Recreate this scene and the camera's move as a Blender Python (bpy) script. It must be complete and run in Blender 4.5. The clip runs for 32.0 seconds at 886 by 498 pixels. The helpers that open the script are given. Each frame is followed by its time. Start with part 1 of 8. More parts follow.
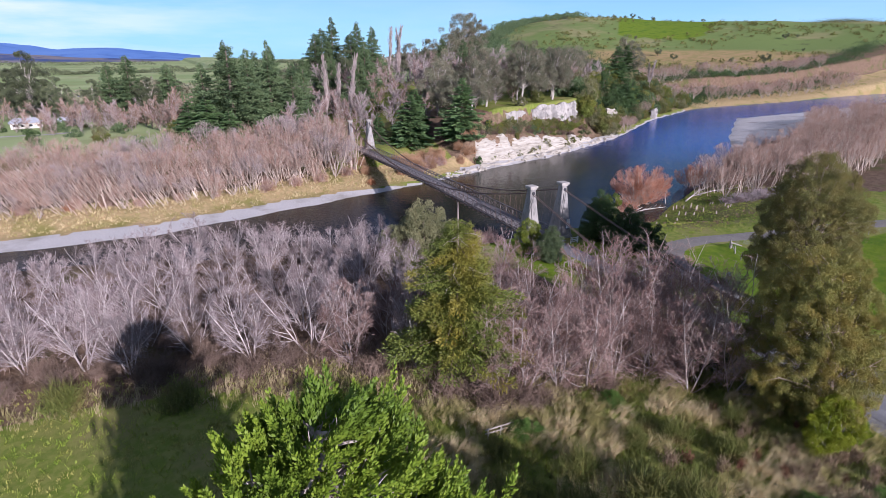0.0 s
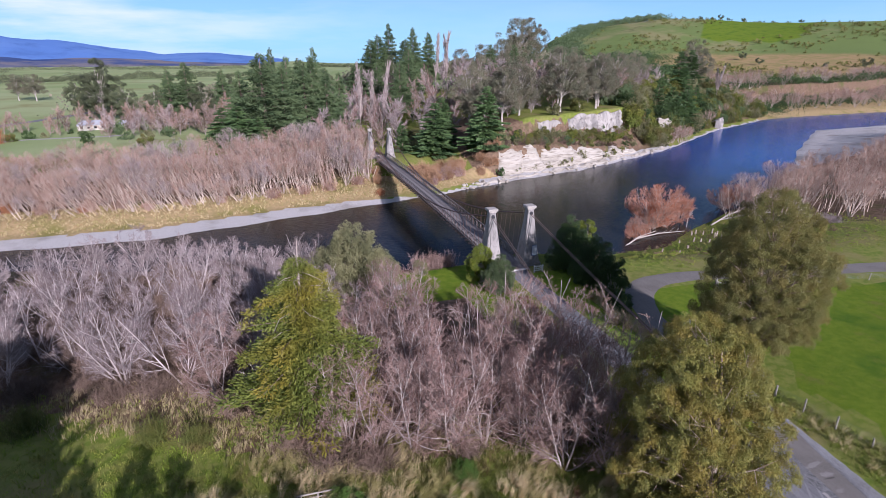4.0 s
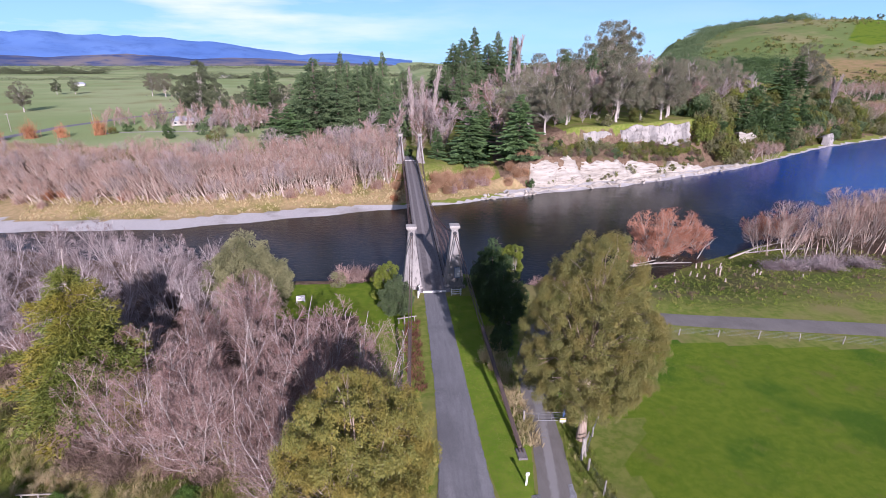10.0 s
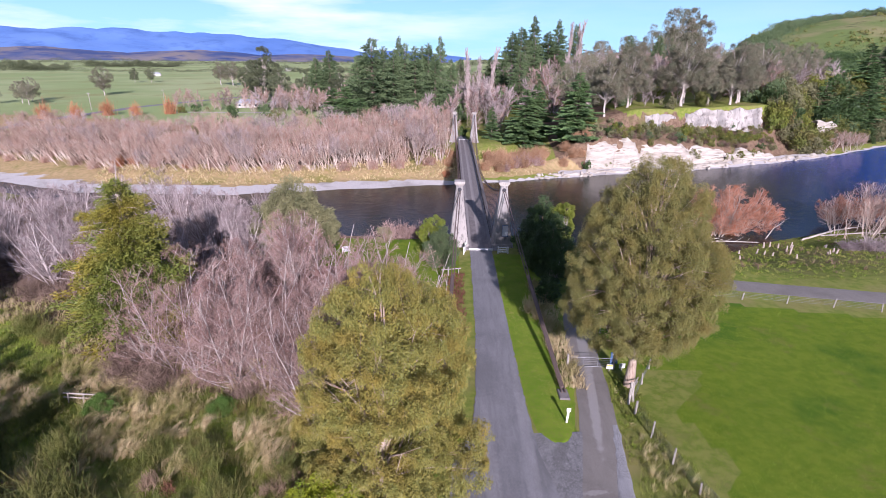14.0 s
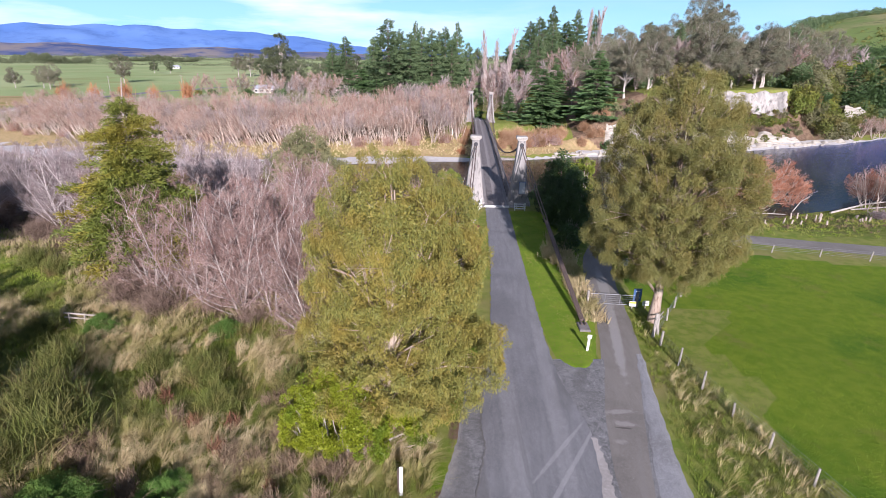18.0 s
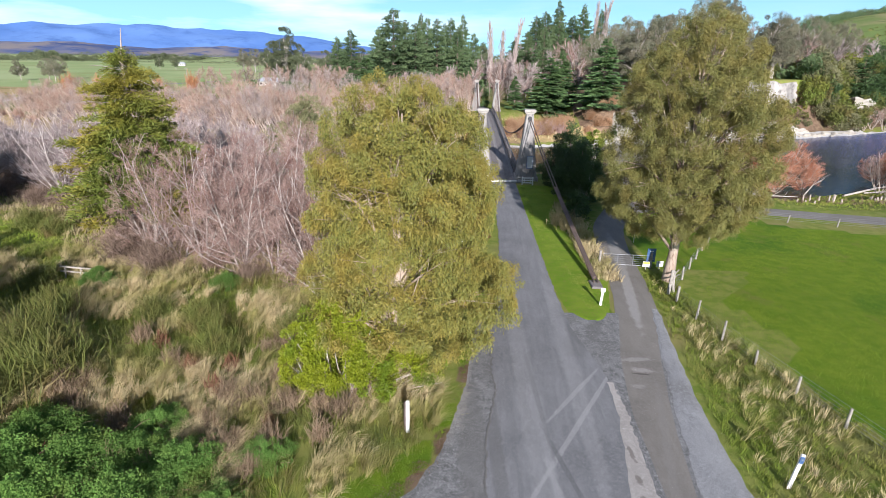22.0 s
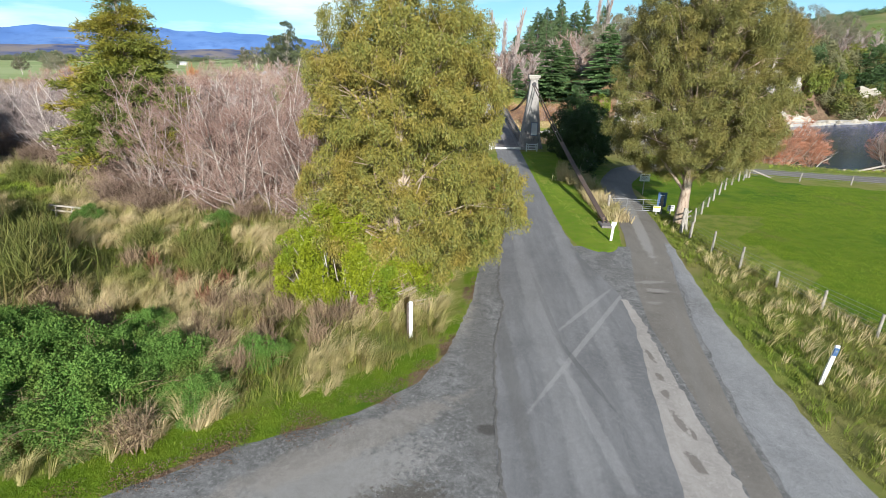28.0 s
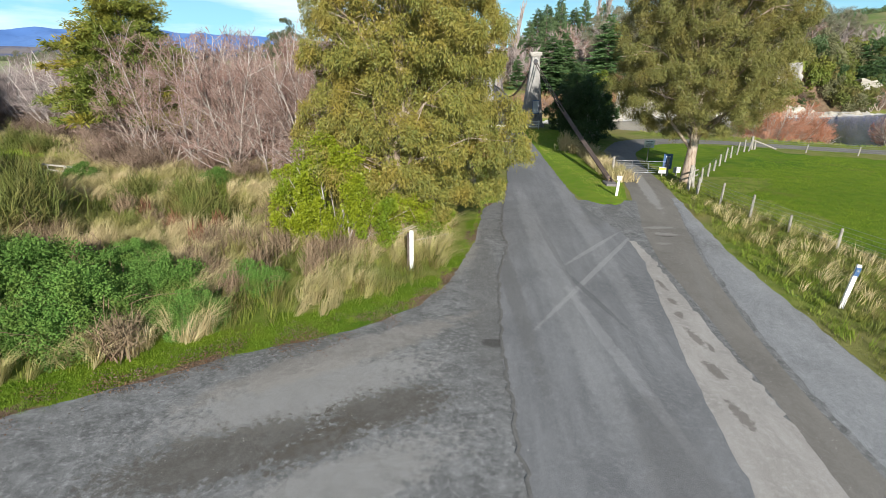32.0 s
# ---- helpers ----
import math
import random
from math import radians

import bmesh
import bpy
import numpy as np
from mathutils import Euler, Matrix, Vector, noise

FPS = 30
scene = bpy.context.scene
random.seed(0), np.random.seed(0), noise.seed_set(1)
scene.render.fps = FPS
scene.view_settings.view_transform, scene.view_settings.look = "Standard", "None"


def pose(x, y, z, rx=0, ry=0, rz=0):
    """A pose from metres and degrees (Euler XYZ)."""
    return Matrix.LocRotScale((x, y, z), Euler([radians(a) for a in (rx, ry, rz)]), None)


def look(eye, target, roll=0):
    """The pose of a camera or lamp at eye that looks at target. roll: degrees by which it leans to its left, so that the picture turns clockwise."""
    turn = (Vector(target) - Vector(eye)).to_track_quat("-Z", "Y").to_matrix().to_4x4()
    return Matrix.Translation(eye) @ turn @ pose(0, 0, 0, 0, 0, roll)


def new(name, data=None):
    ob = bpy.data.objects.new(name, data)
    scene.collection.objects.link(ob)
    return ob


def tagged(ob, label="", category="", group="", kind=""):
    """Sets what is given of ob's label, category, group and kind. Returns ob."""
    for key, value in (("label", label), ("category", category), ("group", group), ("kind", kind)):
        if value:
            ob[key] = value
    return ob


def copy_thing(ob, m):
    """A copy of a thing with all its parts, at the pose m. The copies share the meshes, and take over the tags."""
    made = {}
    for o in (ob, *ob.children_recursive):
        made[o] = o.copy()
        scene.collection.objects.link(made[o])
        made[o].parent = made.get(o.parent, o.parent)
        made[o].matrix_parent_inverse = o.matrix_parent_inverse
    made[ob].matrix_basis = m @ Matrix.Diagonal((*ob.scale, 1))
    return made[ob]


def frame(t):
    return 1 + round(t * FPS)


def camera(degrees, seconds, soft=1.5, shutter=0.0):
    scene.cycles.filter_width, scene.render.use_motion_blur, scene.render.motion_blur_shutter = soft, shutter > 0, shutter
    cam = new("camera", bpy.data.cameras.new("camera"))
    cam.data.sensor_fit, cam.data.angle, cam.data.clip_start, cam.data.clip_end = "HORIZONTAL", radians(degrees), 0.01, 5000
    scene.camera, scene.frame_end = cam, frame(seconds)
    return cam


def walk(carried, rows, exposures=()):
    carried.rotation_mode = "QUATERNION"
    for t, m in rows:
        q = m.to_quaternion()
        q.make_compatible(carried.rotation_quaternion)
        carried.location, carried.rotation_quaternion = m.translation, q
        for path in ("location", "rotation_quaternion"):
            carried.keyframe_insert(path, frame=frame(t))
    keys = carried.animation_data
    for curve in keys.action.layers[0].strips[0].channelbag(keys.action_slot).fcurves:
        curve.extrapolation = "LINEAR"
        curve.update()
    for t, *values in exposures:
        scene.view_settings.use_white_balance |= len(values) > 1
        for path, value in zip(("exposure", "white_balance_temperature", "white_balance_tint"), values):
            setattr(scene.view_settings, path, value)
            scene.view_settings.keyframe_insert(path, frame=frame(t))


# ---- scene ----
cam = camera(79.5, 32.0, soft=0.8)
METRES, EYE, TILT, LEAN, TURN = 79.5, 32.04, -20.0, 0.0, -25.93
OX, OY = -58.03, -76.32
ROWS = [
    (0.0, 0.0, 0.0, 0.0, -0.0, 0.0, -0.0),
    (0.5, 0.0313, 0.0106, 0.007, 0.95, 0.05, -0.31),
    (1.0, 0.0623, 0.0214, 0.0134, 1.95, 0.09, -0.67),
    (1.5, 0.0934, 0.032, 0.0197, 2.95, 0.12, -1.01),
    (2.0, 0.1246, 0.0426, 0.0258, 3.94, 0.15, -1.36),
    (2.5, 0.156, 0.0529, 0.0322, 4.93, 0.16, -1.7),
    (3.0, 0.1877, 0.0632, 0.0381, 5.86, 0.16, -2.02),
    (3.5, 0.2194, 0.074, 0.044, 6.8, 0.16, -2.35),
    (5.5, 0.3451, 0.1188, 0.0657, 10.89, 0.06, -3.84),
    (6.0, 0.3767, 0.1294, 0.0719, 11.96, -0.01, -4.22),
    (6.5, 0.4082, 0.1401, 0.0777, 13.02, -0.08, -4.61),
    (7.0, 0.4402, 0.1504, 0.0837, 14.1, -0.15, -5.0),
    (7.5, 0.4724, 0.1612, 0.0895, 15.22, -0.25, -5.4),
    (8.0, 0.5042, 0.1716, 0.0951, 16.3, -0.36, -5.79),
    (8.5, 0.5341, 0.1816, 0.1002, 17.33, -0.47, -6.17),
    (9.0, 0.566, 0.1924, 0.1061, 18.4, -0.58, -6.55),
    (9.5, 0.597, 0.2027, 0.1117, 19.3, -0.69, -7.06),
    (10.0, 0.615, 0.2075, 0.1156, 19.47, -0.71, -7.24),
    (10.5, 0.6236, 0.2104, 0.1123, 20.62, -0.88, -7.63),
    (11.0, 0.6291, 0.2146, 0.1057, 22.0, -1.08, -8.08),
    (11.5, 0.6306, 0.2181, 0.0979, 22.92, -1.22, -8.45),
    (12.0, 0.6298, 0.2219, 0.0877, 23.97, -1.39, -8.82),
    (12.5, 0.6283, 0.226, 0.0756, 24.66, -1.51, -9.12),
    (13.0, 0.6269, 0.2295, 0.0617, 24.77, -1.54, -9.21),
    (13.5, 0.6264, 0.2329, 0.0477, 24.91, -1.61, -9.31),
    (14.0, 0.6266, 0.2367, 0.0343, 25.14, -1.68, -9.43),
    (14.5, 0.6268, 0.2408, 0.0215, 25.49, -1.76, -9.61),
    (16.5, 0.6271, 0.2574, -0.0234, 26.1, -1.83, -9.92),
    (17.0, 0.6276, 0.2602, -0.0321, 26.24, -1.88, -10.03),
    (17.5, 0.6279, 0.2629, -0.04, 26.44, -1.93, -10.13),
    (18.0, 0.6274, 0.2659, -0.0472, 26.69, -2.0, -10.23),
    (18.5, 0.6265, 0.2695, -0.0545, 26.81, -2.01, -10.28),
    (19.0, 0.6254, 0.2726, -0.0615, 26.84, -2.01, -10.32),
    (19.5, 0.6247, 0.2752, -0.0678, 26.86, -1.99, -10.34),
    (20.0, 0.6241, 0.2772, -0.0736, 26.93, -2.0, -10.39),
    (20.5, 0.6239, 0.2789, -0.0794, 27.01, -2.02, -10.42),
    (21.0, 0.6241, 0.2805, -0.0849, 27.06, -2.02, -10.44),
    (21.5, 0.6241, 0.282, -0.0902, 27.09, -2.03, -10.47),
    (22.0, 0.6242, 0.2834, -0.0952, 27.12, -2.02, -10.5),
    (22.5, 0.6244, 0.285, -0.1004, 27.14, -2.0, -10.52),
    (23.0, 0.6245, 0.2869, -0.1056, 27.13, -1.97, -10.53),
    (23.5, 0.6246, 0.2887, -0.1109, 27.12, -1.97, -10.51),
    (24.0, 0.6245, 0.2904, -0.1163, 27.14, -1.95, -10.52),
    (24.5, 0.6244, 0.292, -0.1215, 27.15, -1.93, -10.54),
    (25.0, 0.6243, 0.2935, -0.1266, 27.17, -1.93, -10.53),
    (25.5, 0.6243, 0.295, -0.1315, 27.2, -1.92, -10.55),
    (27.5, 0.6244, 0.3013, -0.1528, 27.23, -1.76, -10.53),
    (28.0, 0.6245, 0.303, -0.1582, 27.26, -1.73, -10.51),
    (28.5, 0.6248, 0.3047, -0.1635, 27.27, -1.71, -10.46),
    (29.0, 0.6249, 0.3063, -0.1687, 27.28, -1.69, -10.48),
    (29.5, 0.6248, 0.3077, -0.174, 27.25, -1.65, -10.43),
    (30.0, 0.6246, 0.3092, -0.1788, 27.24, -1.64, -10.43),
    (30.5, 0.6245, 0.3109, -0.1838, 27.25, -1.62, -10.42),
    (31.0, 0.6246, 0.3127, -0.1889, 27.26, -1.58, -10.39),
    (31.5, 0.6248, 0.3143, -0.1937, 27.27, -1.56, -10.37),
    (32.0, 0.6252, 0.3156, -0.1984, 27.27, -1.55, -10.38),
]
walk(cam, [(t, pose(OX, OY, EYE, TILT, LEAN, TURN) @ pose(METRES * x, METRES * y, METRES * z, 90 + pitch, roll, yaw)) for t, x, y, z, yaw, pitch, roll in ROWS],
     exposures=[(0.0, 0.42, 5750, 30), (5.0, 0.33, 5740, 31), (9.0, 0.45, 5810, 35), (13.0, 0.62, 5830, 36), (19.0, 0.70, 6000, 24), (24.0, 0.76, 6080, 13), (28.0, 0.72, 6250, 9), (32.0, 0.62, 6350, 8)])

# ---- world and sun ----
SUN_EL, SUN_AZ = 21.0, 170.0          # degrees; azimuth clockwise from +y
world = bpy.data.worlds.new("sky_world")
scene.world = world
world.use_nodes = True
wt = world.node_tree
wt.nodes.clear()
w_out = wt.nodes.new("ShaderNodeOutputWorld")
w_bg = wt.nodes.new("ShaderNodeBackground")
w_sky = wt.nodes.new("ShaderNodeTexSky")
w_sky.sky_type = 'NISHITA'
w_sky.sun_disc = False
w_sky.sun_elevation = radians(SUN_EL)
w_sky.sun_rotation = radians(SUN_AZ)
w_sky.altitude = 50
w_sky.air_density = 1.0
w_sky.dust_density = 0.3
w_sky.ozone_density = 2.0
# thin stretched clouds low over the plain
w_tc = wt.nodes.new("ShaderNodeTexCoord")
w_map = wt.nodes.new("ShaderNodeMapping")
w_map.inputs["Scale"].default_value = (2.2, 2.2, 14.0)
w_noise = wt.nodes.new("ShaderNodeTexNoise")
w_noise.inputs["Scale"].default_value = 1.7
w_noise.inputs["Detail"].default_value = 7.0
w_noise.inputs["Roughness"].default_value = 0.55
w_ramp = wt.nodes.new("ShaderNodeValToRGB")
w_ramp.color_ramp.elements[0].position = 0.42
w_ramp.color_ramp.elements[1].position = 0.66
w_ramp.color_ramp.elements[1].color = (0.80, 0.80, 0.80, 1)
w_mix = wt.nodes.new("ShaderNodeMix")
w_mix.data_type = 'RGBA'
w_mix.inputs[7].default_value = (17.5, 19.6, 21.5, 1)
wt.links.new(w_tc.outputs["Generated"], w_map.inputs["Vector"])
wt.links.new(w_map.outputs["Vector"], w_noise.inputs["Vector"])
wt.links.new(w_noise.outputs["Fac"], w_ramp.inputs["Fac"])
# the cloud bank stands over the plain; the sky over the hills is clear
w_sepc = wt.nodes.new("ShaderNodeSeparateXYZ")
wt.links.new(w_tc.outputs["Generated"], w_sepc.inputs[0])
w_side = wt.nodes.new("ShaderNodeMapRange")
w_side.interpolation_type = 'SMOOTHSTEP'
w_side.inputs[1].default_value, w_side.inputs[2].default_value = -0.30, 0.28
w_side.inputs[3].default_value, w_side.inputs[4].default_value = 1.0, 0.12
wt.links.new(w_sepc.outputs["X"], w_side.inputs[0])
w_amt = wt.nodes.new("ShaderNodeMath")
w_amt.operation = 'MULTIPLY'
wt.links.new(w_ramp.outputs["Color"], w_amt.inputs[0])
wt.links.new(w_side.outputs[0], w_amt.inputs[1])
wt.links.new(w_amt.outputs[0], w_mix.inputs[0])
w_tint = wt.nodes.new("ShaderNodeMix")
w_tint.data_type, w_tint.blend_type = 'RGBA', 'MULTIPLY'
w_tint.inputs[0].default_value = 1.0
w_tint.inputs[7].default_value = (0.66, 0.97, 1.22, 1)
wt.links.new(w_sky.outputs["Color"], w_tint.inputs[6])
# pale haze towards the horizon
w_sep = wt.nodes.new("ShaderNodeSeparateXYZ")
wt.links.new(w_tc.outputs["Generated"], w_sep.inputs[0])
w_hz = wt.nodes.new("ShaderNodeMapRange")
w_hz.interpolation_type = 'SMOOTHSTEP'
w_hz.inputs[1].default_value, w_hz.inputs[2].default_value = 0.0, 0.26
w_hz.inputs[3].default_value, w_hz.inputs[4].default_value = 0.80, 0.0
wt.links.new(w_sep.outputs["Z"], w_hz.inputs[0])
w_haze = wt.nodes.new("ShaderNodeMix")
w_haze.data_type = 'RGBA'
w_haze.inputs[7].default_value = (8.4, 17.0, 21.4, 1)
wt.links.new(w_hz.outputs[0], w_haze.inputs[0])
wt.links.new(w_tint.outputs[2], w_haze.inputs[6])
wt.links.new(w_haze.outputs[2], w_mix.inputs[6])
wt.links.new(w_mix.outputs[2], w_bg.inputs["Color"])
w_bg.inputs["Strength"].default_value = 0.040
wt.links.new(w_bg.outputs["Background"], w_out.inputs["Surface"])

sun_data = bpy.data.lights.new("sun", 'SUN')
sun_data.energy, sun_data.angle, sun_data.color = 5.2, radians(0.53), (1.0, 0.95, 0.87)
sun = new("sun", sun_data)
SUN_DIR = Vector((math.sin(radians(SUN_AZ)) * math.cos(radians(SUN_EL)), math.cos(radians(SUN_AZ)) * math.cos(radians(SUN_EL)), math.sin(radians(SUN_EL))))
sun.matrix_world = look(SUN_DIR * 300, (0, 0, 0))

# ---- materials ----
def nodes_of(name):
    m = bpy.data.materials.new(name)
    m.use_nodes = True
    nt = m.node_tree
    return m, nt, nt.nodes["Principled BSDF"]


def mixer(nt, fac, a, b):
    n = nt.nodes.new("ShaderNodeMix")
    n.data_type = 'RGBA'
    for sock, v in ((n.inputs[0], fac), (n.inputs[6], a), (n.inputs[7], b)):
        if isinstance(v, bpy.types.NodeSocket):
            nt.links.new(v, sock)
        elif isinstance(v, (int, float)):
            sock.default_value = v
        else:
            sock.default_value = (*v, 1)
    return n.outputs[2]


def noise_tex(nt, scale, detail=4.0, rough=0.55, vector=None, stretch=None):
    n = nt.nodes.new("ShaderNodeTexNoise")
    n.inputs["Scale"].default_value = scale
    n.inputs["Detail"].default_value = detail
    n.inputs["Roughness"].default_value = rough
    if vector is None:
        vector = nt.nodes.new("ShaderNodeNewGeometry").outputs["Position"]
    if stretch:
        mp = nt.nodes.new("ShaderNodeMapping")
        mp.inputs["Scale"].default_value = stretch
        nt.links.new(vector, mp.inputs["Vector"])
        vector = mp.outputs["Vector"]
    nt.links.new(vector, n.inputs["Vector"])
    return n.outputs["Fac"]


def ramp(nt, fac, lo, hi):
    n = nt.nodes.new("ShaderNodeMapRange")
    n.interpolation_type = 'SMOOTHSTEP'
    nt.links.new(fac, n.inputs[0])
    n.inputs[1].default_value, n.inputs[2].default_value = lo, hi
    return n.outputs[0]


def bumped(nt, bsdf, height, strength, distance=0.05):
    b = nt.nodes.new("ShaderNodeBump")
    b.inputs["Strength"].default_value = strength
    b.inputs["Distance"].default_value = distance
    nt.links.new(height, b.inputs["Height"])
    nt.links.new(b.outputs["Normal"], bsdf.inputs["Normal"])


def surface(name, c1, c2, c3, big=0.6, small=12.0, rough=0.85, bump=0.5, dist=0.03, spec=0.2, metal=0.0, stretch=None, local=True):
    """Two scales of colour change, with grain and relief."""
    m, nt, bsdf = nodes_of(name)
    vec = nt.nodes.new("ShaderNodeTexCoord").outputs["Object"] if local else None
    a = ramp(nt, noise_tex(nt, big, 5, 0.6, vec, stretch), 0.35, 0.65)
    b = noise_tex(nt, small, 5, 0.65, vec, stretch)
    col = mixer(nt, a, c1, c2)
    col = mixer(nt, ramp(nt, b, 0.48, 0.72), col, c3)
    nt.links.new(col, bsdf.inputs["Base Color"])
    bsdf.inputs["Roughness"].default_value = rough
    bsdf.inputs["Specular IOR Level"].default_value = spec
    bsdf.inputs["Metallic"].default_value = metal
    bumped(nt, bsdf, b, bump, dist)
    return m


def foliage(name, c1, c2, c3, rough=0.6, spec=0.25, glow=0.25, clump=0.35):
    """Leaves: each leaf and each tree its own tint, light passing through in part."""
    m, nt, bsdf = nodes_of(name)
    geo = nt.nodes.new("ShaderNodeNewGeometry")
    info = nt.nodes.new("ShaderNodeObjectInfo")
    obj = nt.nodes.new("ShaderNodeTexCoord").outputs["Object"]
    col = mixer(nt, geo.outputs["Random Per Island"], c1, c2)
    col = mixer(nt, ramp(nt, noise_tex(nt, clump, 3, 0.5, obj), 0.42, 0.68), col, c3)
    hsv = nt.nodes.new("ShaderNodeHueSaturation")
    mr = nt.nodes.new("ShaderNodeMapRange")
    nt.links.new(info.outputs["Random"], mr.inputs[0])
    mr.inputs[3].default_value, mr.inputs[4].default_value = 0.8, 1.22
    nt.links.new(mr.outputs[0], hsv.inputs["Value"])
    nt.links.new(col, hsv.inputs["Color"])
    nt.links.new(hsv.outputs[0], bsdf.inputs["Base Color"])
    bsdf.inputs["Roughness"].default_value = rough
    bsdf.inputs["Specular IOR Level"].default_value = spec
    tr = nt.nodes.new("ShaderNodeBsdfTranslucent")
    nt.links.new(hsv.outputs[0], tr.inputs["Color"])
    mx = nt.nodes.new("ShaderNodeMixShader")
    mx.inputs[0].default_value = glow
    nt.links.new(bsdf.outputs[0], mx.inputs[1])
    nt.links.new(tr.outputs[0], mx.inputs[2])
    nt.links.new(mx.outputs[0], nt.nodes["Material Output"].inputs["Surface"])
    return m


M = {}
M["bark_pale"] = surface("bark_pale", (0.37, 0.305, 0.265), (0.50, 0.43, 0.385), (0.18, 0.14, 0.12), 0.8, 9, 0.85)
M["bark_willow"] = surface("bark_willow", (0.40, 0.33, 0.27), (0.50, 0.43, 0.36), (0.22, 0.17, 0.14), 0.5, 6, 0.85)
M["bark_brown"] = surface("bark_brown", (0.20, 0.15, 0.12), (0.28, 0.21, 0.17), (0.11, 0.08, 0.06), 0.8, 9, 0.9)
M["bark_gum"] = surface("bark_gum", (0.43, 0.35, 0.275), (0.30, 0.22, 0.165), (0.17, 0.11, 0.075), 0.9, 7, 0.8, stretch=(1, 1, 0.25))
M["bark_white"] = surface("bark_white", (0.50, 0.45, 0.39), (0.38, 0.34, 0.30), (0.20, 0.17, 0.15), 0.7, 6, 0.8)
M["bark_grey"] = surface("bark_grey", (0.36, 0.31, 0.275), (0.50, 0.44, 0.40), (0.18, 0.145, 0.125), 0.8, 9, 0.85)
M["bark_silver"] = surface("bark_silver", (0.50, 0.435, 0.40), (0.64, 0.57, 0.53), (0.30, 0.245, 0.215), 0.8, 9, 0.85)
M["twig_grey"] = foliage("twig_grey", (0.28, 0.225, 0.215), (0.43, 0.365, 0.345), (0.19, 0.14, 0.13), 0.9, 0.1, 0.0)
M["twig_willow"] = foliage("twig_willow", (0.46, 0.38, 0.31), (0.64, 0.545, 0.455), (0.38, 0.28, 0.21), 0.9, 0.1, 0.0, 0.12)
M["twig_red"] = foliage("twig_red", (0.275, 0.185, 0.155), (0.40, 0.295, 0.25), (0.205, 0.115, 0.095), 0.9, 0.1, 0.0)
M["twig_pink"] = foliage("twig_pink", (0.315, 0.21, 0.16), (0.42, 0.31, 0.25), (0.285, 0.16, 0.11), 0.9, 0.1, 0.0)
M["twig_orange"] = foliage("twig_orange", (0.43, 0.20, 0.09), (0.36, 0.175, 0.095), (0.30, 0.13, 0.07), 0.9, 0.1, 0.0)
M["leaf_gum"] = foliage("leaf_gum", (0.235, 0.202, 0.042), (0.128, 0.15, 0.038), (0.225, 0.175, 0.036), 0.5, 0.25, 0.06, 0.55)
M["leaf_bronze"] = foliage("leaf_bronze", (0.278, 0.25, 0.068), (0.158, 0.175, 0.055), (0.25, 0.205, 0.055), 0.5, 0.25, 0.06, 0.55)
M["twig_brown"] = foliage("twig_brown", (0.17, 0.115, 0.085), (0.27, 0.20, 0.155), (0.11, 0.08, 0.055), 0.9, 0.1, 0.0)
M["twig_osier"] = foliage("twig_osier", (0.33, 0.20, 0.115), (0.42, 0.275, 0.165), (0.27, 0.14, 0.07), 0.9, 0.1, 0.0)
M["twig_rose"] = foliage("twig_rose", (0.43, 0.20, 0.12), (0.50, 0.27, 0.18), (0.37, 0.14, 0.075), 0.9, 0.1, 0.0)
M["leaf_cedar"] = foliage("leaf_cedar", (0.08, 0.145, 0.052), (0.13, 0.205, 0.07), (0.062, 0.112, 0.045), 0.6, 0.2, 0.05)
M["leaf_gum_far"] = foliage("leaf_gum_far", (0.195, 0.195, 0.12), (0.145, 0.155, 0.095), (0.235, 0.20, 0.135), 0.6, 0.25, 0.15)
M["leaf_conifer"] = foliage("leaf_conifer", (0.105, 0.16, 0.068), (0.15, 0.205, 0.09), (0.075, 0.12, 0.055), 0.6, 0.2, 0.08)
M["leaf_cypress"] = foliage("leaf_cypress", (0.155, 0.24, 0.020), (0.245, 0.325, 0.030), (0.11, 0.18, 0.018), 0.55, 0.3, 0.15)
M["leaf_golden"] = foliage("leaf_golden", (0.105, 0.140, 0.026), (0.165, 0.195, 0.034), (0.25, 0.205, 0.028), 0.55, 0.3, 0.15, 0.16)
M["leaf_bright"] = foliage("leaf_bright", (0.24, 0.29, 0.014), (0.32, 0.36, 0.022), (0.16, 0.235, 0.018), 0.5, 0.3, 0.25)
# greens darkened to carry the shade that the bridge-side bushes stand in
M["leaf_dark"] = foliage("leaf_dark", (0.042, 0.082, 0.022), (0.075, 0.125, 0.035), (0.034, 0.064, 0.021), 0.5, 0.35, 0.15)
M["leaf_shrub"] = foliage("leaf_shrub", (0.075, 0.115, 0.045), (0.125, 0.165, 0.07), (0.06, 0.09, 0.04), 0.5, 0.35, 0.12, 0.6)
M["leaf_lemon"] = foliage("leaf_lemon", (0.15, 0.19, 0.022), (0.215, 0.245, 0.035), (0.11, 0.15, 0.022), 0.5, 0.3, 0.2, 0.6)
M["leaf_evergreen"] = foliage("leaf_evergreen", (0.10, 0.125, 0.06), (0.15, 0.165, 0.085), (0.08, 0.095, 0.055), 0.6, 0.25, 0.12)
M["leaf_bramble"] = foliage("leaf_bramble", (0.085, 0.185, 0.036), (0.165, 0.275, 0.062), (0.13, 0.20, 0.04), 0.8, 0.1, 0.2, 1.3)
M["leaf_broom"] = foliage("leaf_broom", (0.09, 0.115, 0.025), (0.15, 0.165, 0.04), (0.17, 0.135, 0.05), 0.6, 0.2, 0.1)
